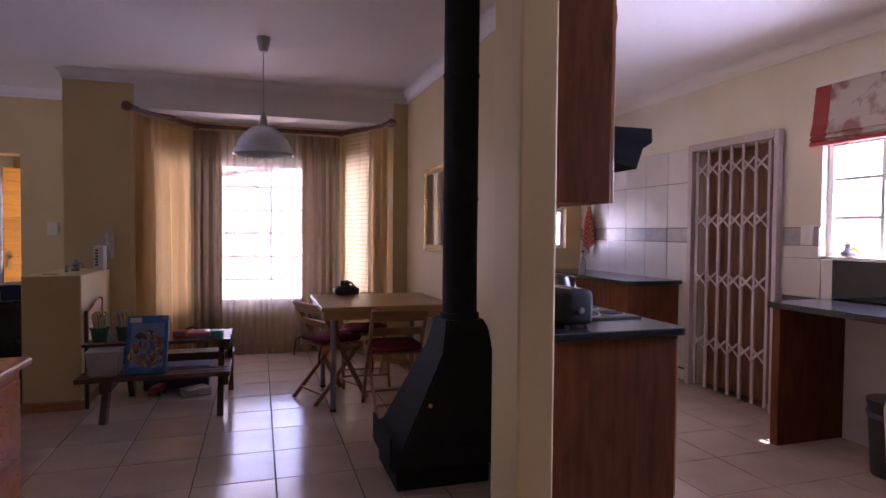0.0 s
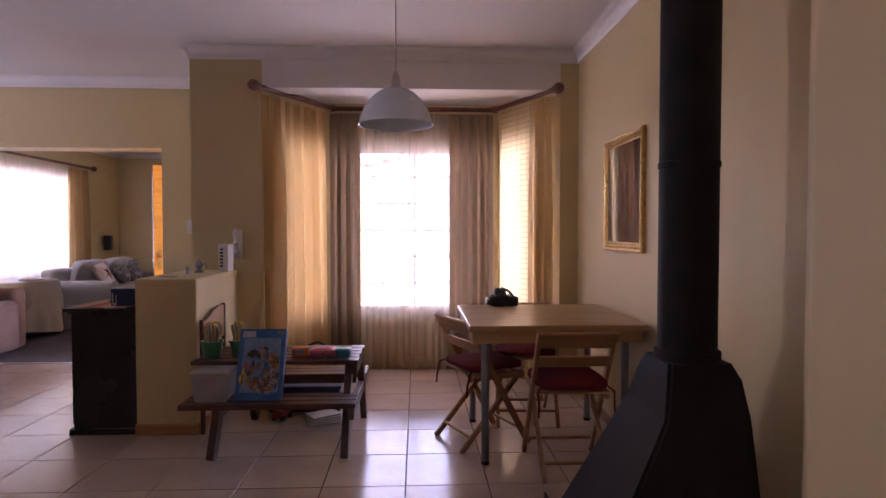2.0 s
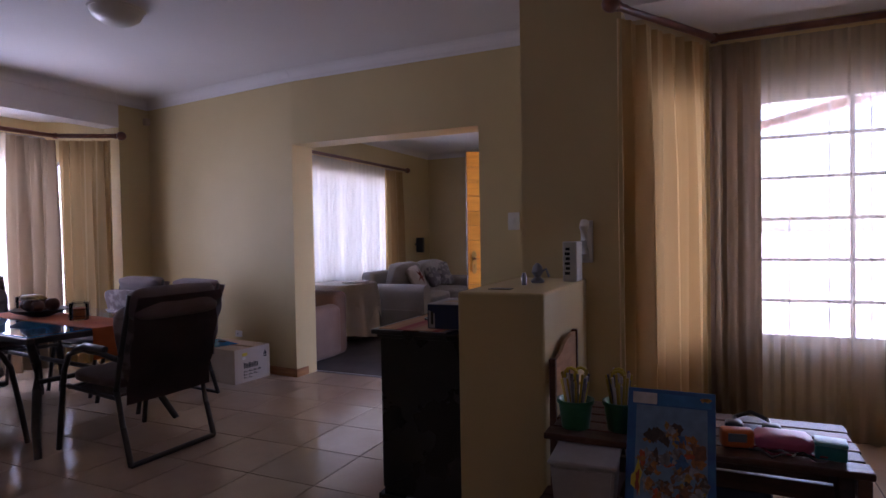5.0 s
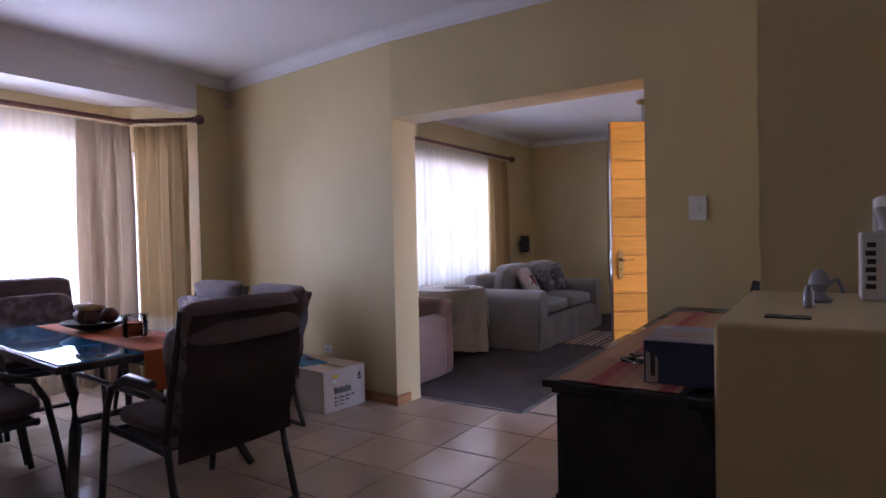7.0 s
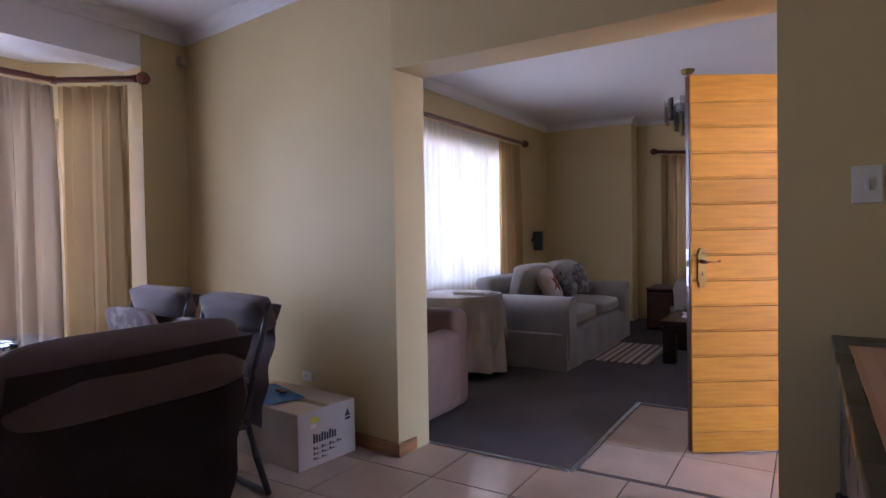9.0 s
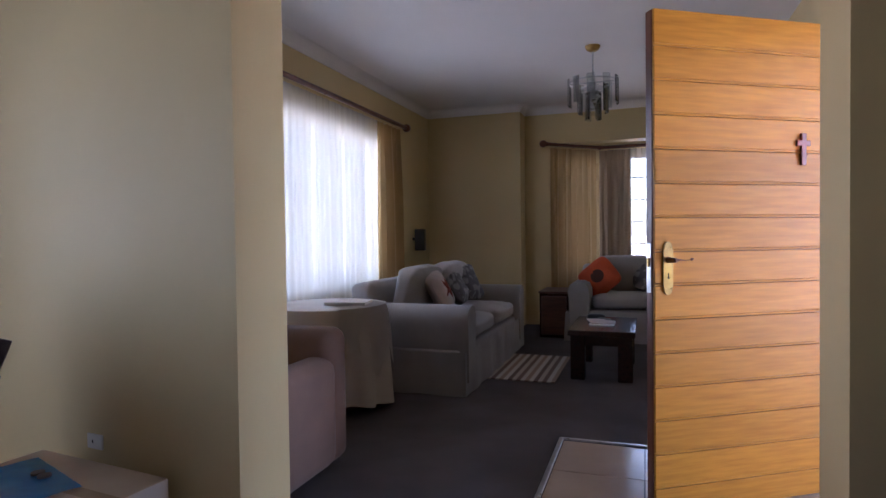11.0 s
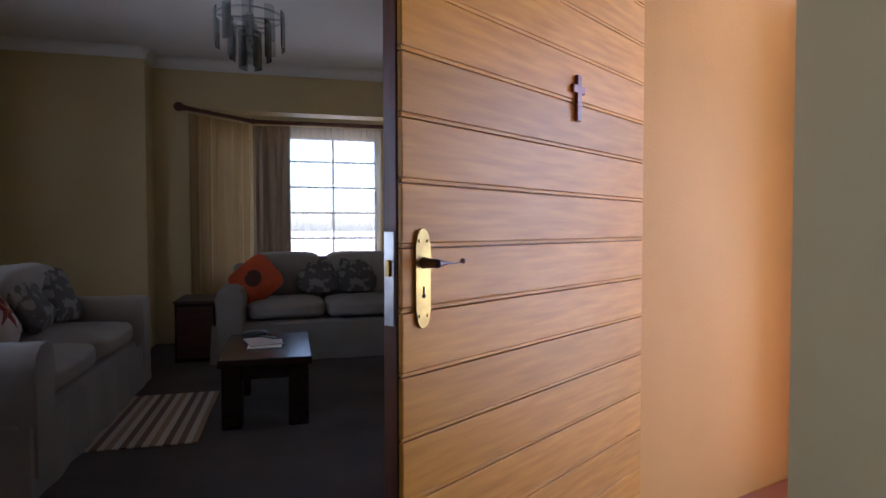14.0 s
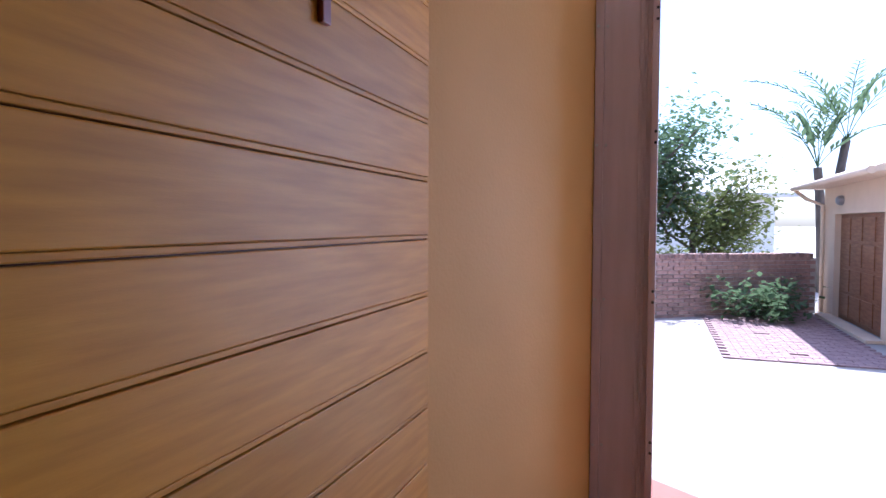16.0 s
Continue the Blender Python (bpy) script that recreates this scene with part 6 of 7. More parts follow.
part("cord", tube([(1.84, 2.815, 1.78), (1.86, 2.81, 1.62), (1.84, 2.812, 1.52), (1.80, 2.815, 1.50)], 0.005, 6), M_BLACKPL, eh, smooth=True)

# tiled splashback by the gate: each tile its own piece
sb = tagged(part("splashback_north", box(KX - 0.012, KX - 0.001, 4.31, KY - 0.002, 0.10, 2.15), M_GROUT), "pale wall tiles with a grey patterned border", "tiles", kind="structure")
tile_rows = ((0.12, 0.50, M_WALLTILE), (0.505, 0.91, M_WALLTILE), (0.915, 1.285, M_WALLTILE), (1.29, 1.415, M_BORDER), (1.42, 1.835, M_WALLTILE), (1.84, 2.148, M_WALLTILE))
for k in range(6):
    y0 = 4.314 + k * 0.336
    for z0, z1, mt in tile_rows:
        part("wall_tile", box(KX - 0.018, KX - 0.0115, y0, min(y0 + 0.331, KY - 0.004), z0, z1, 0.0015, 1), mt, sb)
bm = box(KX - 0.012, KX - 0.001, 1.0, 3.03, 0.10, 1.20)
put_box(bm, KX - 0.012, KX - 0.001, 3.03, 3.33, 0.10, 1.42)
sb2 = tagged(part("splashback_south", bm, M_GROUT), "pale wall tiles with a grey patterned border", "tiles", kind="structure")
for k in range(7):
    y1 = 3.328 - k * 0.32
    for z0, z1, mt in tile_rows[2:4]:
        if y1 - 0.315 < 3.02 and z1 > 1.2:
            z1 = min(z1, 1.195)
            if z1 <= z0:
                continue
        part("wall_tile", box(KX - 0.018, KX - 0.0115, y1 - 0.315, y1, z0, z1, 0.0015, 1), mt, sb2)
part("wall_tile", box(KX - 0.018, KX - 0.0115, 3.03, 3.328, 1.29, 1.415, 0.0015, 1), M_BORDER, sb2)
part("wall_tile", box(KX - 0.018, KX - 0.0115, 3.03, 3.328, 1.198, 1.286, 0.0015, 1), M_WALLTILE, sb2)
ks = base("kitchen_switch", pose(KX - 0.018, 3.12, 1.36), "white double wall switch on the tiles", "switch")
part("switch_plate", box(-0.01, 0, -0.05, 0.05, -0.07, 0.07, 0.004), M_WHITEPL, ks)
part("rocker", box(-0.015, -0.0095, -0.02, 0.0, -0.02, 0.02, 0.002), M_WHITEPL, ks)

# back door and trellis gate
bd = base("door_2", pose(KX + 0.12, 3.36, 0), "brown timber back door behind the gate", "door", kind="structure")
part("door_leaf", box(0, 0.045, 0.0, 0.89, 0.0, 2.1, 0.004), M_BROWNDOOR, bd)
for k in range(5):
    part("door_board", box(-0.008, 0.0, 0.02 + k * 0.172, 0.185 + k * 0.172, 0.03, 2.07, 0.004), M_BROWNDOOR, bd)
tr = base("trellis_gate", pose(KX - 0.045, 3.375, 0), "mauve-white expanding trellis security gate, closed", "gate")
GW = 0.93
part("gate_channel", box(-0.03, 0.02, GW - 0.05, GW, 0, 2.16, 0.005), M_GATE, tr)
part("gate_channel", box(-0.03, 0.02, -0.04, 0.0, 0, 2.16, 0.005), M_GATE, tr)
part("top_track", box(-0.03, 0.02, 0.0, GW - 0.05, 2.10, 2.16, 0.005), M_GATE, tr)
NU = 7
for k in range(NU):
    y = 0.05 + (GW - 0.16) * k / (NU - 1)
    part("upright", box(-0.018, 0.002, y - 0.013, y + 0.013, 0.02, 2.09, 0.004), M_GATE, tr)
for z in (0.42, 0.98, 1.48, 1.92):
    for k in range(NU - 1):
        y0 = 0.05 + (GW - 0.16) * k / (NU - 1)
        y1 = 0.05 + (GW - 0.16) * (k + 1) / (NU - 1)
        part("lattice", bar((-0.024, y0, z - 0.055), (-0.024, y1, z + 0.055), 0.005, 0.018, 0.001), M_GATE, tr)
        part("lattice", bar((-0.031, y0, z + 0.055), (-0.031, y1, z - 0.055), 0.005, 0.018, 0.001), M_GATE, tr)

# far counter and south counter
fc = base("corner_cabinet", pose(0, 0, 0), "brown oak cabinet under the far worktop", "cabinet")
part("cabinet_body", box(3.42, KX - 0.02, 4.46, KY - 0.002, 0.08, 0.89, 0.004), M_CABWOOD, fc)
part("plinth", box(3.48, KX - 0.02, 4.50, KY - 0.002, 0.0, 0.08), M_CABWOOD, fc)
fw = part("worktop", prism([(3.44, 4.42), (KX - 0.019, 4.42), (KX - 0.019, KY - 0.002), (3.38, KY - 0.002), (3.38, 4.48)], 0.893, 0.93), M_GRANITE)
tagged(fw, "black polished granite worktop along the tiled wall", "worktop")
bt = base("glass_bottle", pose(3.45, 5.3, 0.931), "clear bottle with a dark cap on the worktop", "bottle")
part("bottle_body", lathe([(0, 0), (0.035, 0), (0.037, 0.01), (0.037, 0.14), (0.014, 0.19), (0.014, 0.23), (0, 0.23)], 18), M_GREYMETAL, bt, smooth=True)
part("cap", lathe([(0, 0.231), (0.016, 0.231), (0.016, 0.255), (0, 0.256)], 14), M_BLACKPL, bt, smooth=True)


def checked(name, c1, c2, c3, pitch):
    m = surf(name, c1, c2, scale=40, rough=0.9, bump=0.3)
    n, l = m.node_tree.nodes, m.node_tree.links
    tc, ck = n.new("ShaderNodeTexCoord"), n.new("ShaderNodeTexChecker")
    ck.inputs["Scale"].default_value = 1 / pitch
    ck.inputs["Color1"].default_value, ck.inputs["Color2"].default_value = (*c1, 1), (*c3, 1)
    l.new(tc.outputs["Object"], ck.inputs["Vector"])
    l.new(ck.outputs["Color"], n["Principled BSDF"].inputs["Base Color"])
    return m


bm = curtain_mesh([(0, 0), (0.22, 0)], -0.52, 0.0, 0.035, 0.07, 8)
for v in bm.verts:
    u = min(1.0, -v.co.z / 0.34)
    v.co.x = 0.11 + (v.co.x - 0.11) * (0.16 + 0.84 * u ** 0.8)
    v.co.z += 0.09 * abs(v.co.x - 0.11) / 0.11 * u + 0.03 * math.sin(v.co.x * 40) * u
dc = part("dish_cloth", bm, checked("red_check_cloth", (0.42, 0.06, 0.05), (0.35, 0.04, 0.03), (0.50, 0.24, 0.20), 0.028), smooth=True, m=pose(KX - 0.07, 5.86, 1.68, 0, 0, 90))
tagged(dc, "red and white checked dish cloth hanging on the tiles", "cloth")
hk = base("cloth_hook", pose(KX - 0.018, 6.0, 1.69), "small steel hook on the tiles", "hook")
part("hook", tube([(0, 0, 0), (-0.05, 0, 0.0), (-0.06, 0, 0.02)], 0.006, 8), M_STEEL, hk)

sc = base("desk_counter", pose(0, 0, 0), "brown panelled counter end with open knee space", "cabinet")
part("end_panel", box(3.40, KX - 0.02, 2.80, 2.86, 0, 0.89, 0.005), M_CABWOOD, sc)
part("end_panel", box(3.40, KX - 0.02, 0.6, 0.66, 0, 0.89, 0.005), M_CABWOOD, sc)
part("back_panel", box(KX - 0.04, KX - 0.02, 0.66, 2.80, 0.0, 0.89), M_WALLTILE, sc)
sw_ = part("worktop", prism([(3.36, 0.5), (KX - 0.02, 0.5), (KX - 0.02, 2.89), (3.39, 2.89), (3.36, 2.86)], 0.893, 0.93), M_GRANITE)
tagged(sw_, "black polished granite worktop under the window", "worktop")
mw = base("splash_panel", pose(KX - 0.022, 1.55, 0.931), "dark glossy glass panel standing behind the worktop", "panel")
part("glass", box(-0.012, 0.0, 0, 1.36, 0.0, 0.262, 0.002), M_DARKGLASS, mw)
part("top_edge", box(-0.014, 0.002, 0, 1.36, 0.263, 0.272, 0.002), M_WHITEPL, mw, "pale sill strip")
wb = base("waste_bin", pose(3.66, 2.24, 0), "black plastic waste bin with a blue-grey band", "bin")
part("bin_body", lathe([(0, 0), (0.12, 0), (0.145, 0.40), (0.15, 0.41), (0.15, 0.43), (0, 0.43)], 24), M_BLACKPL, wb, smooth=True)
part("bin_band", lathe([(0.1465, 0.33), (0.149, 0.36), (0.148, 0.36), (0.1455, 0.33)], 24), surf("blue_band", (0.10, 0.13, 0.22), rough=0.4), wb, smooth=True)
wb2 = base("white_bin", pose(3.45, 1.95, 0), "pale plastic bin under the counter", "bin")
part("bin_body", lathe([(0, 0), (0.15, 0), (0.18, 0.45), (0.17, 0.5), (0.10, 0.54), (0, 0.55)], 24), M_WHITEPL, wb2, smooth=True)
ts = base("tap_ornament", pose(KX + 0.02, 2.84, 1.215), "small grey and yellow ornament on the window sill", "ornament")
part("ornament_body", lathe([(0, 0.003), (0.04, 0.003), (0.045, 0.03), (0.02, 0.06), (0.025, 0.085), (0, 0.10)], 14), M_GREYMETAL, ts, smooth=True)
part("ornament_spout", tube([(0.0, 0, 0.05), (0, -0.05, 0.06), (0, -0.08, 0.03)], 0.009, 8), M_YELLOW, ts, smooth=True)

# roman blind
M_BLINDPRINT = surf("pale_floral_print", (0.50, 0.44, 0.38), (0.30, 0.15, 0.12), scale=7, rough=0.85, bump=0.25, detail=3, lo=0.5, hi=0.62)
M_BLINDRED = surf("red_blind_border", (0.36, 0.06, 0.05), (0.30, 0.05, 0.04), scale=9, rough=0.85, bump=0.25)
rb = base("roman_blind", pose(KX - 0.03, 1.35, 1.98), "floral roman blind with red borders, pulled up", "blind")


def blind_sheet(y0, y1, dx):
    bm = bmesh.new()
    pr = [(0, 0.42), (-0.012, 0.30), (-0.03, 0.14), (-0.05, 0.07), (-0.035, 0.06), (-0.055, 0.035), (-0.038, 0.025), (-0.05, 0.0), (-0.02, -0.005), (0, 0.1), (0.004, 0.42)]
    a = [bm.verts.new((x + dx, y0, z)) for x, z in pr]
    b = [bm.verts.new((x + dx, y1, z + 0.015)) for x, z in pr]
    for k in range(len(pr)):
        bm.faces.new((a[k], a[(k + 1) % len(pr)], b[(k + 1) % len(pr)], b[k]))
    bm.faces.new(a)
    bm.faces.new(b)
    return bm


part("blind_field", blind_sheet(0.0, 1.60, 0), M_BLINDPRINT, rb, smooth=False)
part("blind_border", blind_sheet(1.60, 1.72, 0), M_BLINDRED, rb, "red side border")
part("blind_hem", box(-0.058, -0.03, 0.0, 1.72, 0.0, 0.03, 0.006), M_BLINDRED, rb, "red hem")
part("head_rail", box(-0.012, 0.01, 0, 1.72, 0.42, 0.45, 0.004), M_WHITEPL, rb)

# ---- living room ----
M_SOFA = surf("grey_linen_slipcover", (0.31, 0.275, 0.25), (0.26, 0.23, 0.21), scale=3, rough=0.9, bump=0.45, fine=320, sheen=0.14)
M_TAUPE = surf("taupe_microfibre", (0.20, 0.115, 0.085), (0.15, 0.085, 0.062), scale=2.5, rough=0.85, bump=0.25, fine=260, sheen=0.12)
M_CLOTHWHITE = surf("cream_tablecloth", (0.58, 0.52, 0.46), (0.52, 0.465, 0.41), scale=4, rough=0.9, bump=0.35, fine=350)
M_CUSHORANGE = surf("orange_cushion", (0.52, 0.075, 0.015), (0.44, 0.06, 0.012), scale=9, rough=0.8, bump=0.3, fine=300)
M_CUSHDARK = surf("dark_print_cushion", (0.10, 0.085, 0.08), (0.25, 0.22, 0.20), scale=14, rough=0.85, bump=0.3, fine=300, detail=2, lo=0.52, hi=0.58)
M_CUSHPALE = surf("pale_starfish_cushion", (0.52, 0.44, 0.42), (0.46, 0.38, 0.36), scale=8, rough=0.85, bump=0.3, fine=300)
M_TABLEDARK = surf("dark_polished_wood", (0.035, 0.014, 0.010), (0.022, 0.010, 0.008), scale=5, stretch=(6, 1, 6), rough=0.22, bump=0.05)


def sofa(m, length, label, seats=2):
    """Local x along the length, +y forward; rolled arms, loose cushions, pleated skirt."""
    t = base("sofa", m, label, "sofa", "grey slipcovered sofas")
    D = 0.95
    part("sofa_base", box(0.02, length - 0.02, -D, -0.04, 0.10, 0.34, 0.03, 3), M_SOFA, t, smooth=True)
    bm = bmesh.new()
    ring = []
    per = [(0.0, -D), (0.0, 0.0), (length, 0.0), (length, -D)]
    for (ax, ay), (bx, by) in zip(per, per[1:] + per[:1]):
        n_ = int(math.hypot(bx - ax, by - ay) / 0.03)
        for i in range(n_):
            u = i / n_
            ring.append((ax + (bx - ax) * u, ay + (by - ay) * u))
    cx_, cy_ = length / 2, -D / 2
    lo, hi = [], []
    for k, (x, y) in enumerate(ring):
        w = 0.010 * noise.noise(Vector((x * 7, y * 7, 3))) + 0.006 * math.sin(k * 0.5)
        q = Vector((x - cx_, y - cy_)).normalized()
        hi.append(bm.verts.new((x + q.x * w * 0.3, y + q.y * w * 0.3, 0.32)))
        lo.append(bm.verts.new((x + q.x * (w * 1.6 + 0.012), y + q.y * (w * 1.6 + 0.012), 0.012)))
    for k in range(len(ring)):
        j = (k + 1) % len(ring)
        bm.faces.new((lo[k], lo[j], hi[j], hi[k]))
    part("skirt", bm, M_SOFA, t, smooth=True)
    for s in (0, 1):
        x = 0.13 if s == 0 else length - 0.13
        bm = bmesh.new()
        prof = [(-0.115, 0.10), (-0.12, 0.40), (-0.135, 0.50), (-0.13, 0.57), (-0.10, 0.625), (-0.04, 0.645), (0.04, 0.64), (0.09, 0.61), (0.115, 0.55), (0.105, 0.48), (0.10, 0.40), (0.10, 0.10)]
        secs = []
        for y, sc_ in ((-D + 0.02, 0.98), (-0.6, 1.0), (-0.3, 1.0), (-0.06, 1.0), (-0.015, 0.96), (0.012, 0.86)):
            secs.append([bm.verts.new((x + px * sc_, y, 0.10 + (pz - 0.10) * (0.97 + 0.03 * sc_) + 0.006 * noise.noise(Vector((x, y * 4, pz * 3))))) for px, pz in prof])
        for a, b in zip(secs, secs[1:]):
            for k in range(len(prof) - 1):
                bm.faces.new((a[k], a[k + 1], b[k + 1], b[k]))
            bm.faces.new((a[-1], a[0], b[0], b[-1]))
        bm.faces.new(secs[0])
        bm.faces.new(secs[-1])
        part("arm", bm, M_SOFA, t, smooth=True)
    w = (length - 0.50) / seats
    part("back_frame", bent(box(0.10, length - 0.10, -0.10, 0.10, 0, 0.50, 0.06, 4), Matrix.Translation((0, -D + 0.13, 0.30)) @ Matrix.Rotation(radians(6), 4, "X")), M_SOFA, t, smooth=True)
    for k in range(seats):
        cx_ = 0.25 + w * (k + 0.5)
        part("seat_cushion", bent(pad(w - 0.01, 0.70, 0.18, 9, 0.45, rumple=0.05, seed=k), pose(cx_, -0.36, 0.425)), M_SOFA, t, smooth=True)
        part("back_cushion", bent(pad(w - 0.02, 0.50, 0.22, 9, 0.5, rumple=0.06, seed=k + 7), Matrix.Translation((cx_, -D + 0.34, 0.66)) @ Matrix.Rotation(radians(78), 4, "X")), M_SOFA, t, smooth=True)
    return t


def cushion(m, size, mat, label, seed=0, motif=None):
    t = base("cushion", m, label, "cushion", "cushions on the sofas")
    c = part("cover", pad(size, size * 0.95, 0.15, 10, 0.75, rumple=0.08, seed=seed), mat, t, smooth=True)
    if motif == "disc":
        part("motif", bent(lathe([(0, 0.079), (0.05, 0.078), (0.075, 0.076), (0.076, 0.066)], 20), pose(0, 0, 0)), surf("brown_motif", (0.09, 0.03, 0.015), rough=0.85), t)
    if motif == "star":
        bm = bmesh.new()
        for k in range(5):
            a = 2 * math.pi * k / 5 + 0.3
            put_tube(bm, [(0, 0, 0.076), (0.06 * math.cos(a), 0.06 * math.sin(a), 0.076), (0.12 * math.cos(a), 0.12 * math.sin(a), 0.064)], [0.016, 0.012, 0.004], 6)
        part("motif", bm, surf("rust_motif", (0.30, 0.07, 0.05), rough=0.85), t)
    return t


# sofa along the window wall: its front looks to +x
S1 = pose(-3.74, 11.10, 0, 0, 0, -90)
sofa(S1, 2.08, "grey slipcovered two-seat sofa with a pleated skirt along the window")
cushion(S1 @ pose(1.40, -0.42, 0.68, -62, 8, 12), 0.38, M_CUSHPALE, "pale cushion with a rust starfish motif", 1, "star")
cushion(S1 @ pose(0.42, -0.48, 0.70, -62, -4, -8), 0.42, M_CUSHDARK, "dark patterned cushion on the sofa", 2)
cushion(S1 @ pose(0.76, -0.50, 0.69, -60, 4, 6), 0.40, M_CUSHDARK, "dark patterned cushion on the sofa", 3)
S2 = pose(-1.50, 11.45, 0, 0, 0, 180)
sofa(S2, 1.85, "grey slipcovered two-seat sofa under the bay window")
cushion(S2 @ pose(1.52, -0.34, 0.67, -66, 40, 0), 0.40, M_CUSHORANGE, "bright orange cushion with a dark round motif", 4, "disc")
cushion(S2 @ pose(0.98, -0.52, 0.70, -66, 0, 0), 0.38, M_CUSHDARK, "dark patterned cushion on the sofa", 5)
cushion(S2 @ pose(0.62, -0.50, 0.70, -66, 0, 6), 0.38, M_CUSHDARK, "dark patterned cushion on the sofa", 6)

ct = base("coffee_table", pose(-3.12, 9.74, 0), "dark polished wooden coffee table with thick legs", "coffee table")
CTW, CTD, CTZ = 0.51, 0.84, 0.40
part("tabletop", box(0, CTW, 0, CTD, CTZ - 0.045, CTZ, 0.008, 3), M_TABLEDARK, ct)
part("apron", box(0.03, CTW - 0.03, 0.03, CTD - 0.03, CTZ - 0.12, CTZ - 0.045, 0.004), M_TABLEDARK, ct)
for x in (0.02, CTW - 0.13):
    for y in (0.02, CTD - 0.13):
        part("leg", box(x, x + 0.11, y, y + 0.11, 0.006, CTZ - 0.045, 0.008), M_TABLEDARK, ct)
mg = base("magazines", pose(-2.98, 10.02, CTZ), "magazines lying on the coffee table", "magazine")
for k in range(2):
    part("magazine", box(0, 0.20, 0, 0.27, 0.001 + 0.008 * k, 0.008 + 0.008 * k, 0.002, m=pose(0.02 * k, 0.03 * k, 0, 0, 0, 14 * k)), M_CUSHPALE if k else M_WHITEPL, mg)
rc = base("remote_control", pose(-2.83, 10.24, CTZ, 0, 0, 40), "black remote control on the coffee table", "remote control")
part("remote_body", box(0, 0.045, 0, 0.17, 0.001, 0.022, 0.006, 3), M_BLACKPL, rc)
gc = base("game_controller", pose(-2.95, 10.42, CTZ), "black game controller on the coffee table", "controller")
part("controller_body", bent(pad(0.15, 0.09, 0.045, 6, 0.4), pose(0, 0, 0.024)), M_BLACKPL, gc, smooth=True)
rg = part("rug", box(0, 0.54, 0, 1.0, 0, 0.008, 0.003), M_RUG, m=pose(-3.74, 9.60, 0.007))
tagged(rg, "brown and cream striped cotton rug on the carpet", "rug")

# round table with a cloth to the floor
rt = base("round_table", pose(-4.56, 8.56, 0), "round side table under a long cream cloth", "table")
part("table_disc", lathe([(0, 0.675), (0.37, 0.675), (0.37, 0.695), (0, 0.695)], 40), M_BENCH, rt)
part("pedestal", lathe([(0, 0.008), (0.2, 0.008), (0.2, 0.03), (0.04, 0.05), (0.04, 0.674), (0, 0.674)], 20), M_BENCH, rt)
bm = bmesh.new()
rings = []
N = 96
for r, z, w in ((0.0, 0.702, 0), (0.15, 0.702, 0), (0.30, 0.702, 0), (0.375, 0.700, 0.0), (0.385, 0.685, 0.05), (0.39, 0.60, 0.35), (0.40, 0.45, 0.7), (0.41, 0.25, 0.9), (0.42, 0.11, 1.0)):
    if r == 0:
        rings.append([bm.verts.new((0, 0, z))])
        continue
    row = []
    for k in range(N):
        a = 2 * math.pi * k / N
        f = math.sin(a * 9 + 0.8 * math.sin(a * 2)) + 0.5 * math.sin(a * 14 + 1)
        zz = z - (0.06 * (0.5 + 0.5 * math.sin(a * 2 + 0.7)) if z < 0.2 else 0)
        row.append(bm.verts.new(((r + 0.028 * w * f) * math.cos(a), (r + 0.028 * w * f) * math.sin(a), zz)))
    rings.append(row)
for a, b in zip(rings, rings[1:]):
    for k in range(N):
        j = (k + 1) % N
        bm.faces.new((a[0], b[k], b[j]) if len(a) == 1 else (a[k], a[j], b[j], b[k]))
tc_ = part("tablecloth", bm, M_CLOTHWHITE, smooth=True, m=pose(-4.56, 8.56, 0))
tagged(tc_, "cream cloth hanging in folds over the round table", "tablecloth")
ov = bmesh.new()
g = []
for i in range(13):
    u = -0.9 + 1.5 * i / 12
    a = u
    row = []
    for r, z in ((0.30, 0.707), (0.382, 0.705), (0.398, 0.66), (0.412, 0.50), (0.425, 0.36 + 0.10 * math.sin(i * 0.9))):
        q = r + (0.015 * math.sin(i * 1.7) if z < 0.6 else 0.002)
        row.append(ov.verts.new((q * math.cos(a), q * math.sin(a), z)))
    g.append(row)
for a, b in zip(g, g[1:]):
    for k in range(4):
        ov.faces.new((a[k], a[k + 1], b[k + 1], b[k]))
bmesh.ops.solidify(ov, geom=ov.faces[:], thickness=0.004)
tl = part("overcloth", ov, M_CLOTHWHITE, smooth=True, m=pose(-4.56, 8.56, 0))
tagged(tl, "small cream overcloth hanging at the table's edge", "cloth")
bk = base("book", pose(-4.50, 8.40, 0.7105, 0, 0, 12), "pale closed book on the round table", "book")
part("book_block", box(0, 0.27, 0, 0.20, 0.003, 0.017, 0.001), M_WHITEPL, bk)
part("book_cover", box(-0.003, 0.273, -0.003, 0.203, 0.017, 0.020, 0.001), M_CARDWHITE, bk)
part("book_cover", box(-0.003, 0.273, -0.003, 0.203, 0.0, 0.003, 0.001), M_CARDWHITE, bk)

ac = base("armchair", pose(-4.42, 7.45, 0), "taupe microfibre armchair with rounded arms", "armchair")
part("arm", box(0.28, 0.46, -0.30, 0.18, 0.03, 0.57, 0.075, 5), M_TAUPE, ac, smooth=True)
part("arm", box(-0.46, -0.28, -0.30, 0.18, 0.03, 0.57, 0.075, 5), M_TAUPE, ac, smooth=True)
part("chair_base", box(-0.40, 0.40, -0.28, 0.16, 0.03, 0.30, 0.03, 3), M_TAUPE, ac, smooth=True)
part("seat_cushion", bent(pad(0.56, 0.42, 0.16, 8, 0.4), pose(0, -0.05, 0.38)), M_TAUPE, ac, smooth=True)
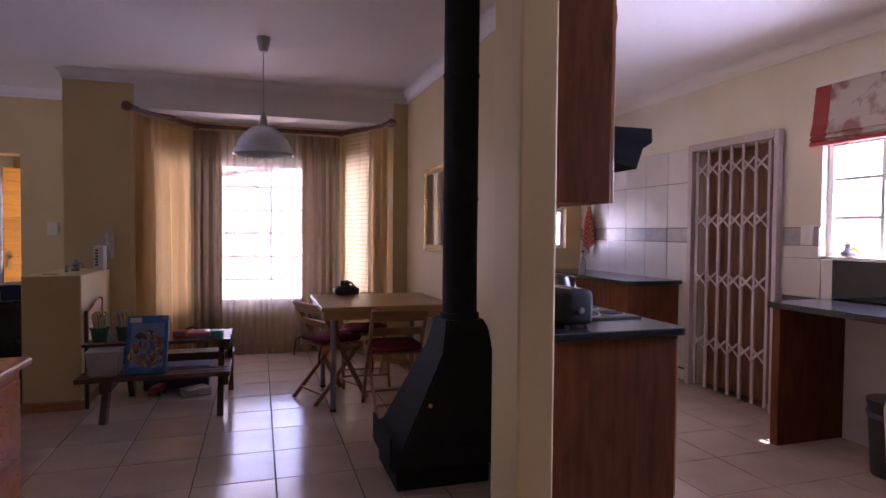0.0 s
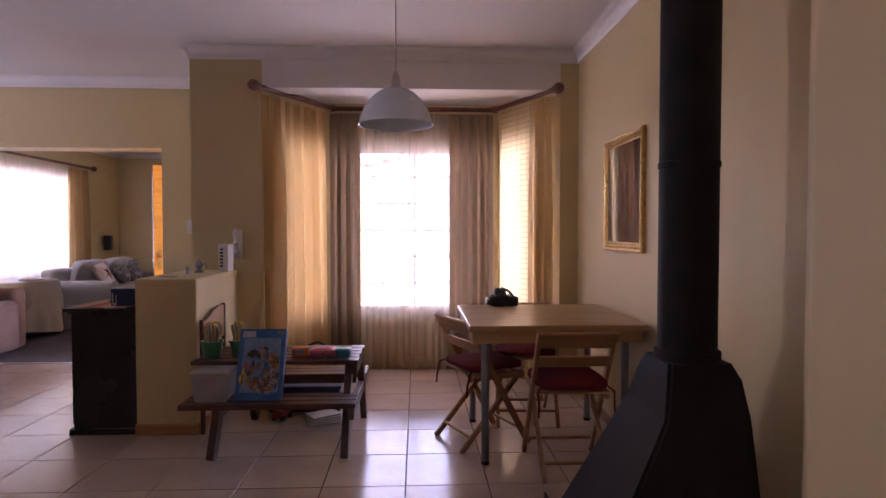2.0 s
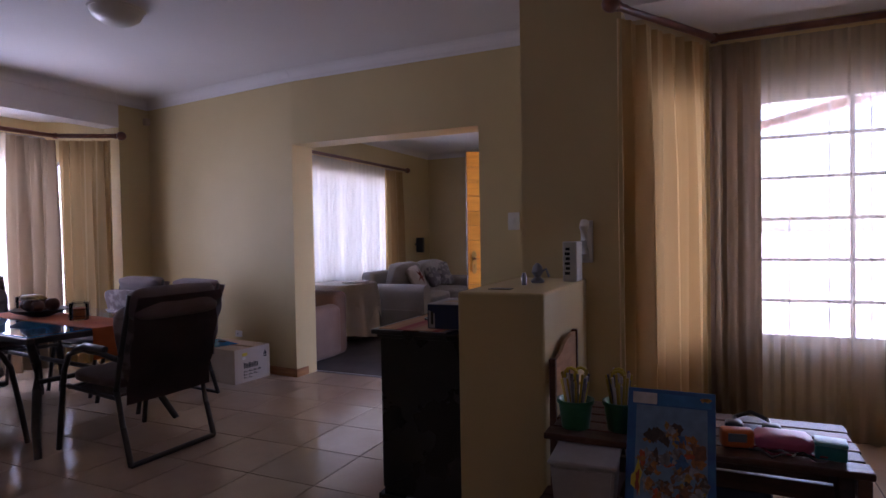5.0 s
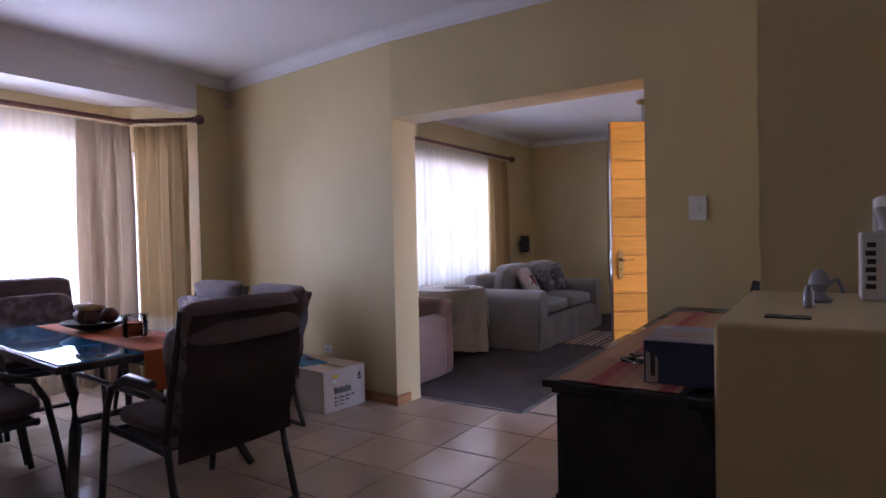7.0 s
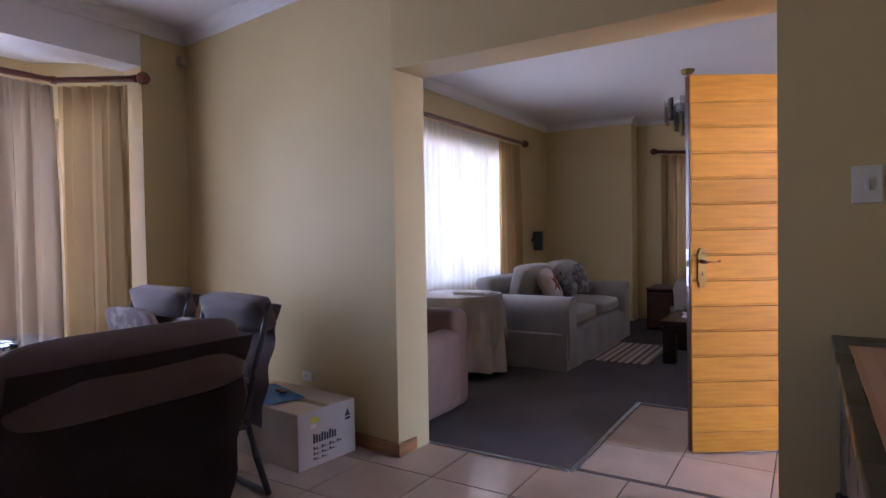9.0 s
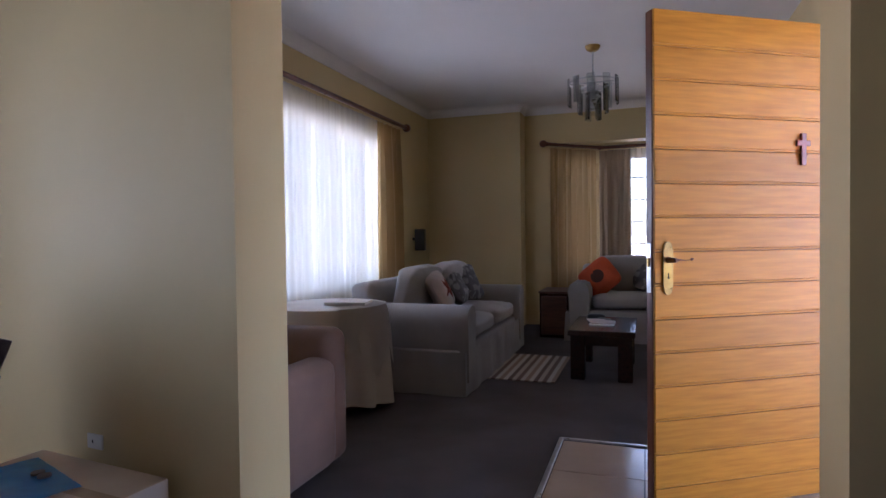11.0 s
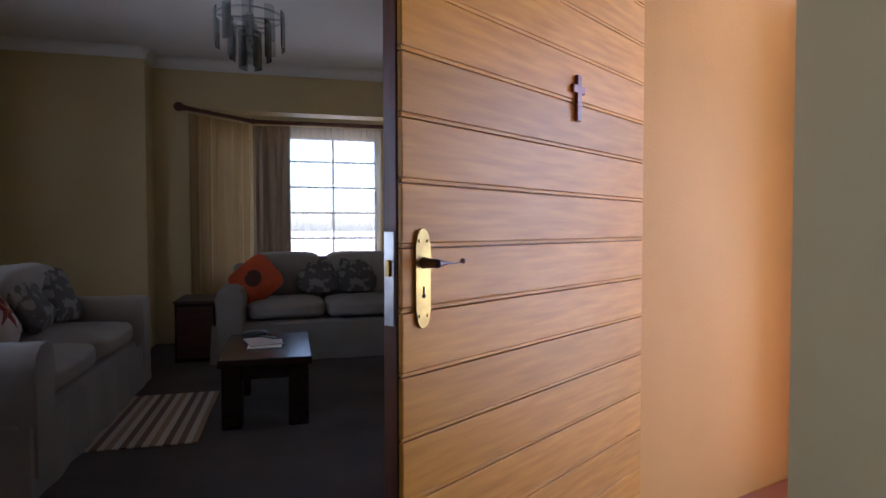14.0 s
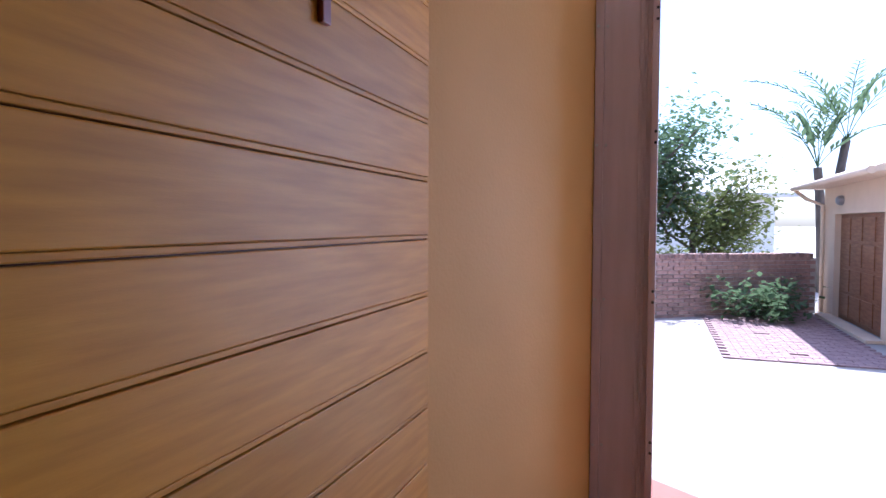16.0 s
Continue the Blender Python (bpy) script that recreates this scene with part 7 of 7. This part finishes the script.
part("backrest", box(-0.44, 0.45, 0.10, 0.30, 0.03, 0.70, 0.07, 5), M_TAUPE, ac, smooth=True)

lc = base("side_cabinet", pose(-3.66, 11.62, 0), "brown wooden side cabinet between the sofas", "cabinet")
part("cabinet_body", box(0, 0.32, 0, 0.55, 0.006, 0.50, 0.006), M_TABLEDARK, lc)
part("cabinet_door", box(0.02, 0.30, -0.014, 0.0, 0.04, 0.47, 0.005), M_BENCH, lc)
part("cabinet_top", box(-0.01, 0.33, -0.02, 0.56, 0.50, 0.52, 0.005), M_BENCH, lc)

sp = base("speaker", pose(-5.115, 11.72, 0.02, 0, 0, 12), "small black loudspeaker bracketed to the wall", "speaker")
part("speaker_box", box(-0.06, 0.06, -0.07, 0.05, 0.96, 1.22, 0.008), M_BLACKPL, sp)
part("grille", box(-0.05, 0.05, -0.076, -0.07, 0.97, 1.21, 0.004), M_INK, sp)
part("bracket", tube([(-0.06, 0, 1.10), (-0.10, -0.018, 1.10)], 0.018, 12), M_BLACKPL, sp)

# chandelier of smoked glass strips
M_SMOKE = glass_mat("smoked_glass", (0.86, 0.88, 0.88), 0.08)
cd = base("chandelier", pose(-2.955, 10.28, CEIL), "chrome chandelier hung with smoked glass strips", "chandelier")
part("ceiling_rose", lathe([(0, -0.05), (0.02, -0.05), (0.05, -0.035), (0.065, -0.01), (0.065, 0.0), (0, 0.0)], 24), M_BRASS, cd, smooth=True)
part("chain", tube([(0, 0, -0.05), (0, 0, -0.30)], 0.007, 8), M_STEEL, cd)
part("body", lathe([(0, -0.28), (0.02, -0.285), (0.03, -0.33), (0.018, -0.40), (0.04, -0.45), (0.02, -0.52), (0, -0.53)], 20), M_STEEL, cd, smooth=True)
for R, z, n_, hh in ((0.20, -0.31, 10, 0.19), (0.12, -0.37, 6, 0.20), (0.06, -0.43, 4, 0.20)):
    part("ring", tube([(R * math.cos(2 * math.pi * k / 24), R * math.sin(2 * math.pi * k / 24), z) for k in range(25)], 0.006, 8), M_STEEL, cd)
    part("arm", tube([(-R, 0, z), (R, 0, z)], 0.006, 8), M_STEEL, cd)
    part("arm", tube([(0, -R, z), (0, R, z)], 0.006, 8), M_STEEL, cd)
    for k in range(n_):
        a = 2 * math.pi * (k + 0.5) / n_
        part("glass_strip", box(-0.033, 0.033, -0.004, 0.004, -hh, 0.03, 0.003, m=Matrix.Translation((1.05 * R * math.cos(a), 1.05 * R * math.sin(a), z)) @ Matrix.Rotation(a + math.pi / 2, 4, "Z")), M_SMOKE, cd)

# ---- porch and outdoors ----
PW0, PW1 = (DOORX + 0.005, 8.232), (-0.512, 8.51)
wall("wall_porch", PW1, PW0, -0.2, GROUND, 2.5, material=M_EXT, label="ochre painted porch wall in warm daylight")
slab("porch_floor", [(DOORX, 6.0), (-0.05, 6.0), (-0.05, 8.62), (-0.42, 8.59), (DOORX, 8.27)], -0.4, -0.012, M_REDFLOOR, "red polished cement porch floor", "floor")
# Extended out of view to x 0.75 so that the porch floor lies in shade.
slab("porch_ceiling", [(DOORX + 0.23, 6.98), (0.75, 6.98), (0.75, 9.4), (DOORX + 0.23, 9.4)], 2.5, 2.58, M_CEIL, "white boarded porch ceiling", "ceiling")
GL0, GL1 = Vector((-0.522, 8.505)), Vector((-0.402, 8.318))   # the post's two edges; it turns back from the porch wall
ga_ = math.atan2(GL1.y - GL0.y, GL1.x - GL0.x)
gf = base("gate_frame", pose(GL0.x, GL0.y, -0.012) @ Matrix.Rotation(ga_, 4, "Z"), "mauve painted steel security gate frame with screws", "gate frame")
part("frame_panel", box(0.028, 0.196, -0.004, 0.03, 0, 2.10, 0.002), M_PINK, gf)
part("flange", box(-0.004, 0.028, -0.018, 0.028, 0, 2.13, 0.003), M_PINK, gf)
part("flange", box(0.196, 0.222, -0.028, 0.03, 0, 2.13, 0.003), M_PINK, gf)
for x in (0.152, 0.165, 0.177):
    part("frame_rib", box(x, x + 0.005, -0.008, -0.004, 0, 2.08, 0.002), M_PINK, gf)
for z in (0.28, 0.84, 1.42, 1.86):
    for x in (0.006, 0.038):
        part("screw", bent(lathe([(0, 0.003), (0.005, 0.002), (0.006, 0)], 8), pose(x, -0.0185 if x < 0.028 else -0.0045, z, 90)), M_STEEL, gf)
    for dz in (0, 0.04):
        part("screw", bent(lathe([(0, 0.003), (0.005, 0.002), (0.006, 0)], 8), pose(0.214, -0.0285, z + dz, 90)), M_BLACKPL, gf)
hd = part("gate_header", box(0.226, 2.1, -0.03, 0.05, 0, 0.06, 0.004), M_PINK, m=pose(GL0.x, GL0.y, 2.06) @ Matrix.Rotation(ga_, 4, "Z"))
tagged(hd, "mauve steel rail above the gate opening", "rail", kind="structure")

M_PAVE = surf("pale_driveway", (0.39, 0.35, 0.32), (0.32, 0.285, 0.26), scale=0.8, rough=0.85, bump=0.3, fine=18)
tagged(part("ground", prism([(-600, -600), (600, -600), (600, 600), (-600, 600)], GROUND - 0.5, GROUND), M_PAVE), "pale sunlit paved ground", "ground", kind="structure")
M_PAVER = surf("mauve_brick_paver", (0.34, 0.22, 0.21), (0.27, 0.17, 0.17), scale=8, rough=0.85, bump=0.3, random=0.15)
M_BRICK = surf("old_red_brick", (0.40, 0.25, 0.205), (0.30, 0.19, 0.165), scale=14, rough=0.9, bump=0.6, fine=60, random=0.3)
M_MORTAR = surf("pale_mortar", (0.66, 0.61, 0.56), (0.55, 0.50, 0.46), scale=8, rough=0.95, bump=0.5)
M_CREAM = surf("cream_garage_paint", (0.66, 0.50, 0.36), (0.60, 0.45, 0.32), scale=1.5, rough=0.7, bump=0.2, fine=60)
M_GARAGE = surf("brown_garage_door", (0.26, 0.11, 0.05), (0.19, 0.075, 0.035), scale=5, stretch=(1, 1, 6), rough=0.45, bump=0.1)
M_LEAF = cloth_mat("green_leaves", (0.10, 0.155, 0.075), (0.14, 0.19, 0.10), 0.45, 0.0, scale=6)
M_LEAF2 = cloth_mat("yellow_green_leaves", (0.14, 0.17, 0.055), (0.20, 0.21, 0.08), 0.45, 0.0, scale=6)
M_BARK = surf("grey_bark", (0.14, 0.11, 0.09), (0.09, 0.07, 0.055), scale=12, stretch=(1, 1, 0.3), rough=0.9, bump=0.8)

# brick garden wall
BW0, BW1 = Vector((5.6, 14.17)), Vector((10.42, 11.88))
bwd = (BW1 - BW0).normalized()
BWL = (BW1 - BW0).length
BWM = Matrix.Translation((BW0.x, BW0.y, GROUND)) @ Matrix.Rotation(math.atan2(bwd.y, bwd.x), 4, "Z")
BH = 1.16
bw_ = part("brick_wall", box(0, BWL, 0.012, 0.20, -0.05, BH - 0.08), M_MORTAR, m=BWM)
tagged(bw_, "weathered red brick garden wall with pale mortar", "wall", kind="structure")
brick = bpy.data.meshes.new("brick")
bm = box(0, 0.215, 0, 0.03, 0, 0.066, 0.006, 1)
bm.to_mesh(brick)
bm.free()
brick.materials.append(M_BRICK)
coping = bpy.data.meshes.new("coping_brick")
bm = box(0, 0.07, -0.015, 0.215, 0, 0.105, 0.008, 1)
bm.to_mesh(coping)
bm.free()
coping.materials.append(M_BRICK)
rb_ = random.Random(9)
rest_b = bmesh.new()
nb = 0
for j in range(15):
    for i in range(int(BWL / 0.228) + 1):
        x = i * 0.228 + (0.114 if j % 2 else 0) - 0.05
        if x < 0 or x + 0.215 > BWL:
            continue
        y = rb_.uniform(-0.004, 0.004)
        if nb < 240:
            ob = new("brick", brick)
            ob.parent = bw_
            ob.location = (x, -0.012 + y, j * 0.076 - 0.02)
            nb += 1
        else:
            put_box(rest_b, x, x + 0.215, -0.012 + y, 0.018 + y, j * 0.076 - 0.02, j * 0.076 + 0.046)
if len(rest_b.verts):
    ob = part("bricks", rest_b, M_BRICK, bw_)
    ob["kind"] = "stuff"
for i in range(int(BWL / 0.081)):
    ob = new("coping_brick", coping)
    ob.parent = bw_
    ob.location = (i * 0.081, rb_.uniform(-0.008, 0.008), BH - 0.08 + rb_.uniform(-0.006, 0.006))

# garage
G0, G1 = Vector((10.52, 11.75)), Vector((7.35, 9.65))
gd = (G1 - G0).normalized()
GM = Matrix.Translation((G0.x, G0.y, GROUND)) @ Matrix.Rotation(math.atan2(gd.y, gd.x), 4, "Z")
ga = base("garage", GM @ Matrix.Diagonal((1, 1, 0.9, 1)), "cream painted garage with a brown panelled door", "garage")
GL = (G1 - G0).length
part("garage_wall", bent(wall_mesh((0, 0), (GL, 0), 0.25, 0, 2.75, ((0.5, 3.0, 0, 2.15),)), pose(0, 0, 0)), M_CREAM, ga)
part("garage_side", box(-0.25, 0.0, 0.0, 4.0, 0, 2.75), M_CREAM, ga)
gdoor = part("garage_door", box(0.5, 3.0, 0.10, 0.14, 0.02, 2.14), M_GARAGE, ga)
for i in range(4):
    for j in range(4):
        part("door_panel", box(0.56 + i * 0.62, 1.10 + i * 0.62, 0.085, 0.10, 0.10 + j * 0.51, 0.54 + j * 0.51, 0.012, 2), M_GARAGE, gdoor)
bm = bmesh.new()
pr = [(-0.45, 2.72), (-0.45, 2.80), (1.8, 3.65), (4.2, 2.80), (4.2, 2.72)]
a = [bm.verts.new((-0.55, y, z)) for y, z in pr]
b = [bm.verts.new((GL + 0.3, y, z)) for y, z in pr]
bm.faces.new(a)
bm.faces.new(b)
for k in range(len(pr)):
    bm.faces.new((a[k], a[(k + 1) % len(pr)], b[(k + 1) % len(pr)], b[k]))
part("roof", bm, M_CREAM, ga)
part("gutter", tube([(-0.55, -0.5, 2.74), (GL + 0.3, -0.5, 2.74)], 0.06, 10), M_CREAM, ga, smooth=True)
part("downpipe", tube([(-0.48, -0.47, 2.70), (-0.30, -0.30, 2.50), (-0.12, -0.06, 2.35), (-0.10, -0.05, 0.02)], 0.04, 10), M_CREAM, ga, smooth=True)
lampw = part("wall_light", lathe([(0, 0), (0.09, 0), (0.10, 0.02), (0.09, 0.08), (0.05, 0.11), (0, 0.115)], 18), M_GREYMETAL, ga, "grey bulkhead wall light", smooth=True, m=pose(0.95, -0.0, 2.42, 90))
part("door_step", box(0.35, 3.2, -0.25, 0.0, 0.0, 0.06, 0.01), M_CREAM, ga)

# brick paving in front of the garage
pav = bmesh.new()
for i in range(46):
    for j in range(9):
        x = 0.0 + i * 0.108
        y = -0.28 - j * 0.215 - (0.1 if i % 2 else 0)
        put_box(pav, x, x + 0.10, y - 0.205, y, 0.0, 0.02 + 0.003 * rb_.random()) if (i * 7 + j) % 97 else None
pv = part("paving", pav, M_PAVER, m=GM)
tagged(pv, "mauve brick paving before the garage", "paving", kind="stuff")

# neighbour's house far behind the wall
nh = base("neighbour_house", pose(13.0, 19.5, GROUND, 0, 0, -24), "white neighbouring house with a low roof", "house")
part("house_wall", bent(wall_mesh((-5, 0), (7, 0), 0.25, 0, 2.7, ((6.0, 7.3, 0.9, 2.1),)), pose(0, 0, 0)), surf("white_house_paint", (0.72, 0.70, 0.66), rough=0.7), nh)
wnd = part("window_frame", box(1.0, 2.3, 0.06, 0.12, 0.9, 2.1), M_FRAMEW, nh)
part("pane", box(1.05, 1.62, 0.05, 0.058, 0.95, 2.05), M_DARKGLASS, wnd)
part("pane", box(1.68, 2.25, 0.05, 0.058, 0.95, 2.05), M_DARKGLASS, wnd)
bm = bmesh.new()
pr = [(-0.6, 2.7), (-0.6, 2.82), (3, 4.3), (6.6, 2.82), (6.6, 2.7)]
a = [bm.verts.new((-5.6, y, z)) for y, z in pr]
b = [bm.verts.new((7.6, y, z)) for y, z in pr]
bm.faces.new(a)
bm.faces.new(b)
for k in range(len(pr)):
    bm.faces.new((a[k], a[(k + 1) % len(pr)], b[(k + 1) % len(pr)], b[k]))
part("roof", bm, surf("pale_roof", (0.6, 0.58, 0.55), rough=0.7), nh)


def put_leaf(bm, p, d, n_, size, width=0.32):
    """One folded leaf of four triangles."""
    d = d.normalized()
    s = d.cross(n_).normalized() * size * width
    v = [bm.verts.new(p), bm.verts.new(p + d * size * 0.5 + s + n_ * size * 0.06), bm.verts.new(p + d * size), bm.verts.new(p + d * size * 0.5 - s + n_ * size * 0.06), bm.verts.new(p + d * size * 0.5)]
    for a, b, c in ((0, 1, 4), (1, 2, 4), (2, 3, 4), (3, 0, 4)):
        bm.faces.new((v[a], v[b], v[c]))


def tree(name, place, height, spread, leaves, mat, label, seed, low=0.25):
    t = base(name, pose(*place), label, "tree" if height > 2 else "bush")
    r = random.Random(seed)
    tk = bmesh.new()
    put_tube(tk, [(0, 0, -0.1), (0.04, 0.02, height * 0.2), (-0.03, 0.05, height * 0.45), (0.05, 0, height * 0.75)], [height * 0.035, height * 0.028, height * 0.02, height * 0.008], 9)
    tips = []
    for k in range(18):
        a, z0 = r.uniform(0, 6.28), height * r.uniform(low, 0.65)
        L = spread * r.uniform(0.45, 1.0)
        tip = Vector((L * math.cos(a), L * math.sin(a), z0 + height * r.uniform(0.08, 0.36)))
        mid = Vector((tip.x * 0.5, tip.y * 0.5, z0 + (tip.z - z0) * 0.35))
        put_tube(tk, [(0, 0, z0), mid, tip], [height * 0.012, height * 0.008, height * 0.003], 6)
        tips += [tip, mid.lerp(tip, 0.5), mid]
    part("trunk", tk, M_BARK, t, smooth=True)
    lf = bmesh.new()
    for k in range(leaves):
        c = r.choice(tips)
        p = c + Vector((r.gauss(0, 1), r.gauss(0, 1), r.gauss(0, 0.8))) * spread * 0.17
        d = Vector((r.uniform(-1, 1), r.uniform(-1, 1), r.uniform(-0.6, 0.5)))
        n_ = Vector((r.uniform(-0.5, 0.5), r.uniform(-0.5, 0.5), 1)).normalized()
        put_leaf(lf, p, d, n_, r.uniform(0.10, 0.17))
    me = bpy.data.meshes.new("crown")
    lf.to_mesh(me)
    lf.free()
    me.materials.append(mat)
    c = new("crown", me)
    c.parent = t
    return t


tree("tree", (9.0, 15.3, GROUND), 4.9, 2.0, 9000, M_LEAF, "leafy green tree behind the garden wall", 1)
tree("tree", (10.7, 14.6, GROUND), 3.2, 1.6, 6000, M_LEAF2, "yellow-green shrub tree behind the garden wall", 2, 0.15)
tree("bush", (8.75, 12.45, GROUND), 0.62, 1.05, 1100, M_LEAF, "low green bush growing at the foot of the wall", 3, 0.1)


def palm(place, height, lean, label, seed, fronds=9):
    t = base("palm_tree", pose(*place), label, "palm tree", "palms behind the garage")
    r = random.Random(seed)
    pts = [(lean[0] * u * u, lean[1] * u * u, height * u) for u in [i / 8 for i in range(9)]]
    bm = bmesh.new()
    put_tube(bm, pts, [0.15 - 0.05 * i / 8 for i in range(9)], 10)
    part("trunk", bm, M_BARK, t, smooth=True)
    top = Vector(pts[-1])
    lf = bmesh.new()
    for k in range(fronds):
        a = 2 * math.pi * k / fronds + r.uniform(-0.2, 0.2)
        up = r.uniform(0.9, 1.45)
        L = r.uniform(1.9, 2.9)
        prev = None
        spine = []
        for i in range(13):
            u = i / 12
            out = L * u * math.cos(up) * (1 + 0.7 * u)
            spine.append(top + Vector((math.cos(a) * out, math.sin(a) * out, L * u * math.sin(up) * (1 - 0.3 * u * u))))
        put_tube(lf, spine, 0.012, 5)
        side = Vector((-math.sin(a), math.cos(a), 0))
        for i in range(3, 13):
            for s in (-1, 1):
                d = side * s + (spine[i] - spine[i - 1]).normalized() * 1.3 + Vector((0, 0, -0.1))
                put_leaf(lf, spine[i], d, Vector((0, 0, 1)), 0.55 * (1.15 - i / 16), 0.10)
    me = bpy.data.meshes.new("fronds")
    lf.to_mesh(me)
    lf.free()
    me.materials.append(M_LEAF)
    c = new("fronds", me)
    c.parent = t
    return t


palm((14.5, 13.3, GROUND), 3.2, (-0.2, 0.1), "tall palm with feathery fronds behind the garage", 5)
palm((14.6, 13.2, GROUND), 3.9, (0.35, -0.2), "tall palm with feathery fronds behind the garage", 6)

# ---- tiles, last ----
def tile_mesh(w, d):
    bm = bmesh.new()
    g, z0, z1, c = 0.003, -0.0045, 0.0, 0.0015
    x0, x1, y0, y1 = g, w - g, g, d - g
    lo = [bm.verts.new(p) for p in ((x0, y0, z0), (x1, y0, z0), (x1, y1, z0), (x0, y1, z0))]
    mid = [bm.verts.new(p) for p in ((x0, y0, z1 - c), (x1, y0, z1 - c), (x1, y1, z1 - c), (x0, y1, z1 - c))]
    hi = [bm.verts.new(p) for p in ((x0 + c, y0 + c, z1), (x1 - c, y0 + c, z1), (x1 - c, y1 - c, z1), (x0 + c, y1 - c, z1))]
    bm.faces.new(hi)
    for a, b in ((lo, mid), (mid, hi)):
        for k in range(4):
            j = (k + 1) % 4
            bm.faces.new((a[k], a[j], b[j], b[k]))
    me = bpy.data.meshes.new("tile")
    bm.to_mesh(me)
    bm.free()
    me.materials.append(M_TILE)
    return me


def inside(x, y):
    """Whether a tile whose middle is here belongs to the tiled floor."""
    if y < WY0 + 0.1 and WESTX - 0.5 < x < 1.75 and y > -1.7:
        return not (x > -1.3 and y > NIBY + 0.9)
    if x >= 1.75 and x < KX and -1.7 < y < KY:
        return True
    return False


whole = tile_mesh(TILE, TILE)
rest = bmesh.new()
count = 0
for i in range(-17, 9):
    for j in range(-14, 12):
        x, y = X0 + i * TILE, Y0 + j * TILE
        cxm, cym = x + TILE / 2, y + TILE / 2
        if not inside(cxm, cym):
            continue
        near = -4.7 < cxm < 1.5 and 2.3 < cym < 6.7
        if near and count < 300:
            ob = new("tile", whole)
            ob.parent = floor_ob
            ob.location = (x, y, 0)
            count += 1
        else:
            put_box(rest, x + 0.003, x + TILE - 0.003, y + 0.003, y + TILE - 0.003, -0.0045, 0.0)
# tiles in the entrance
for i in range(5):
    for j in range(4):
        x0, x1 = CARX + 0.022 + i * 0.43, min(CARX + 0.022 + (i + 1) * 0.43, DOORX)
        y0, y1 = 7.08 + j * 0.43, min(7.08 + (j + 1) * 0.43, CARY1 - 0.012)
        if x1 - x0 > 0.02 and y1 - y0 > 0.02:
            put_box(rest, x0 + 0.003, x1 - 0.003, y0 + 0.003, y1 - 0.003, -0.0045, 0.0)
ob = part("floor_tiles", rest, M_TILE, floor_ob)
ob["kind"] = "stuff"
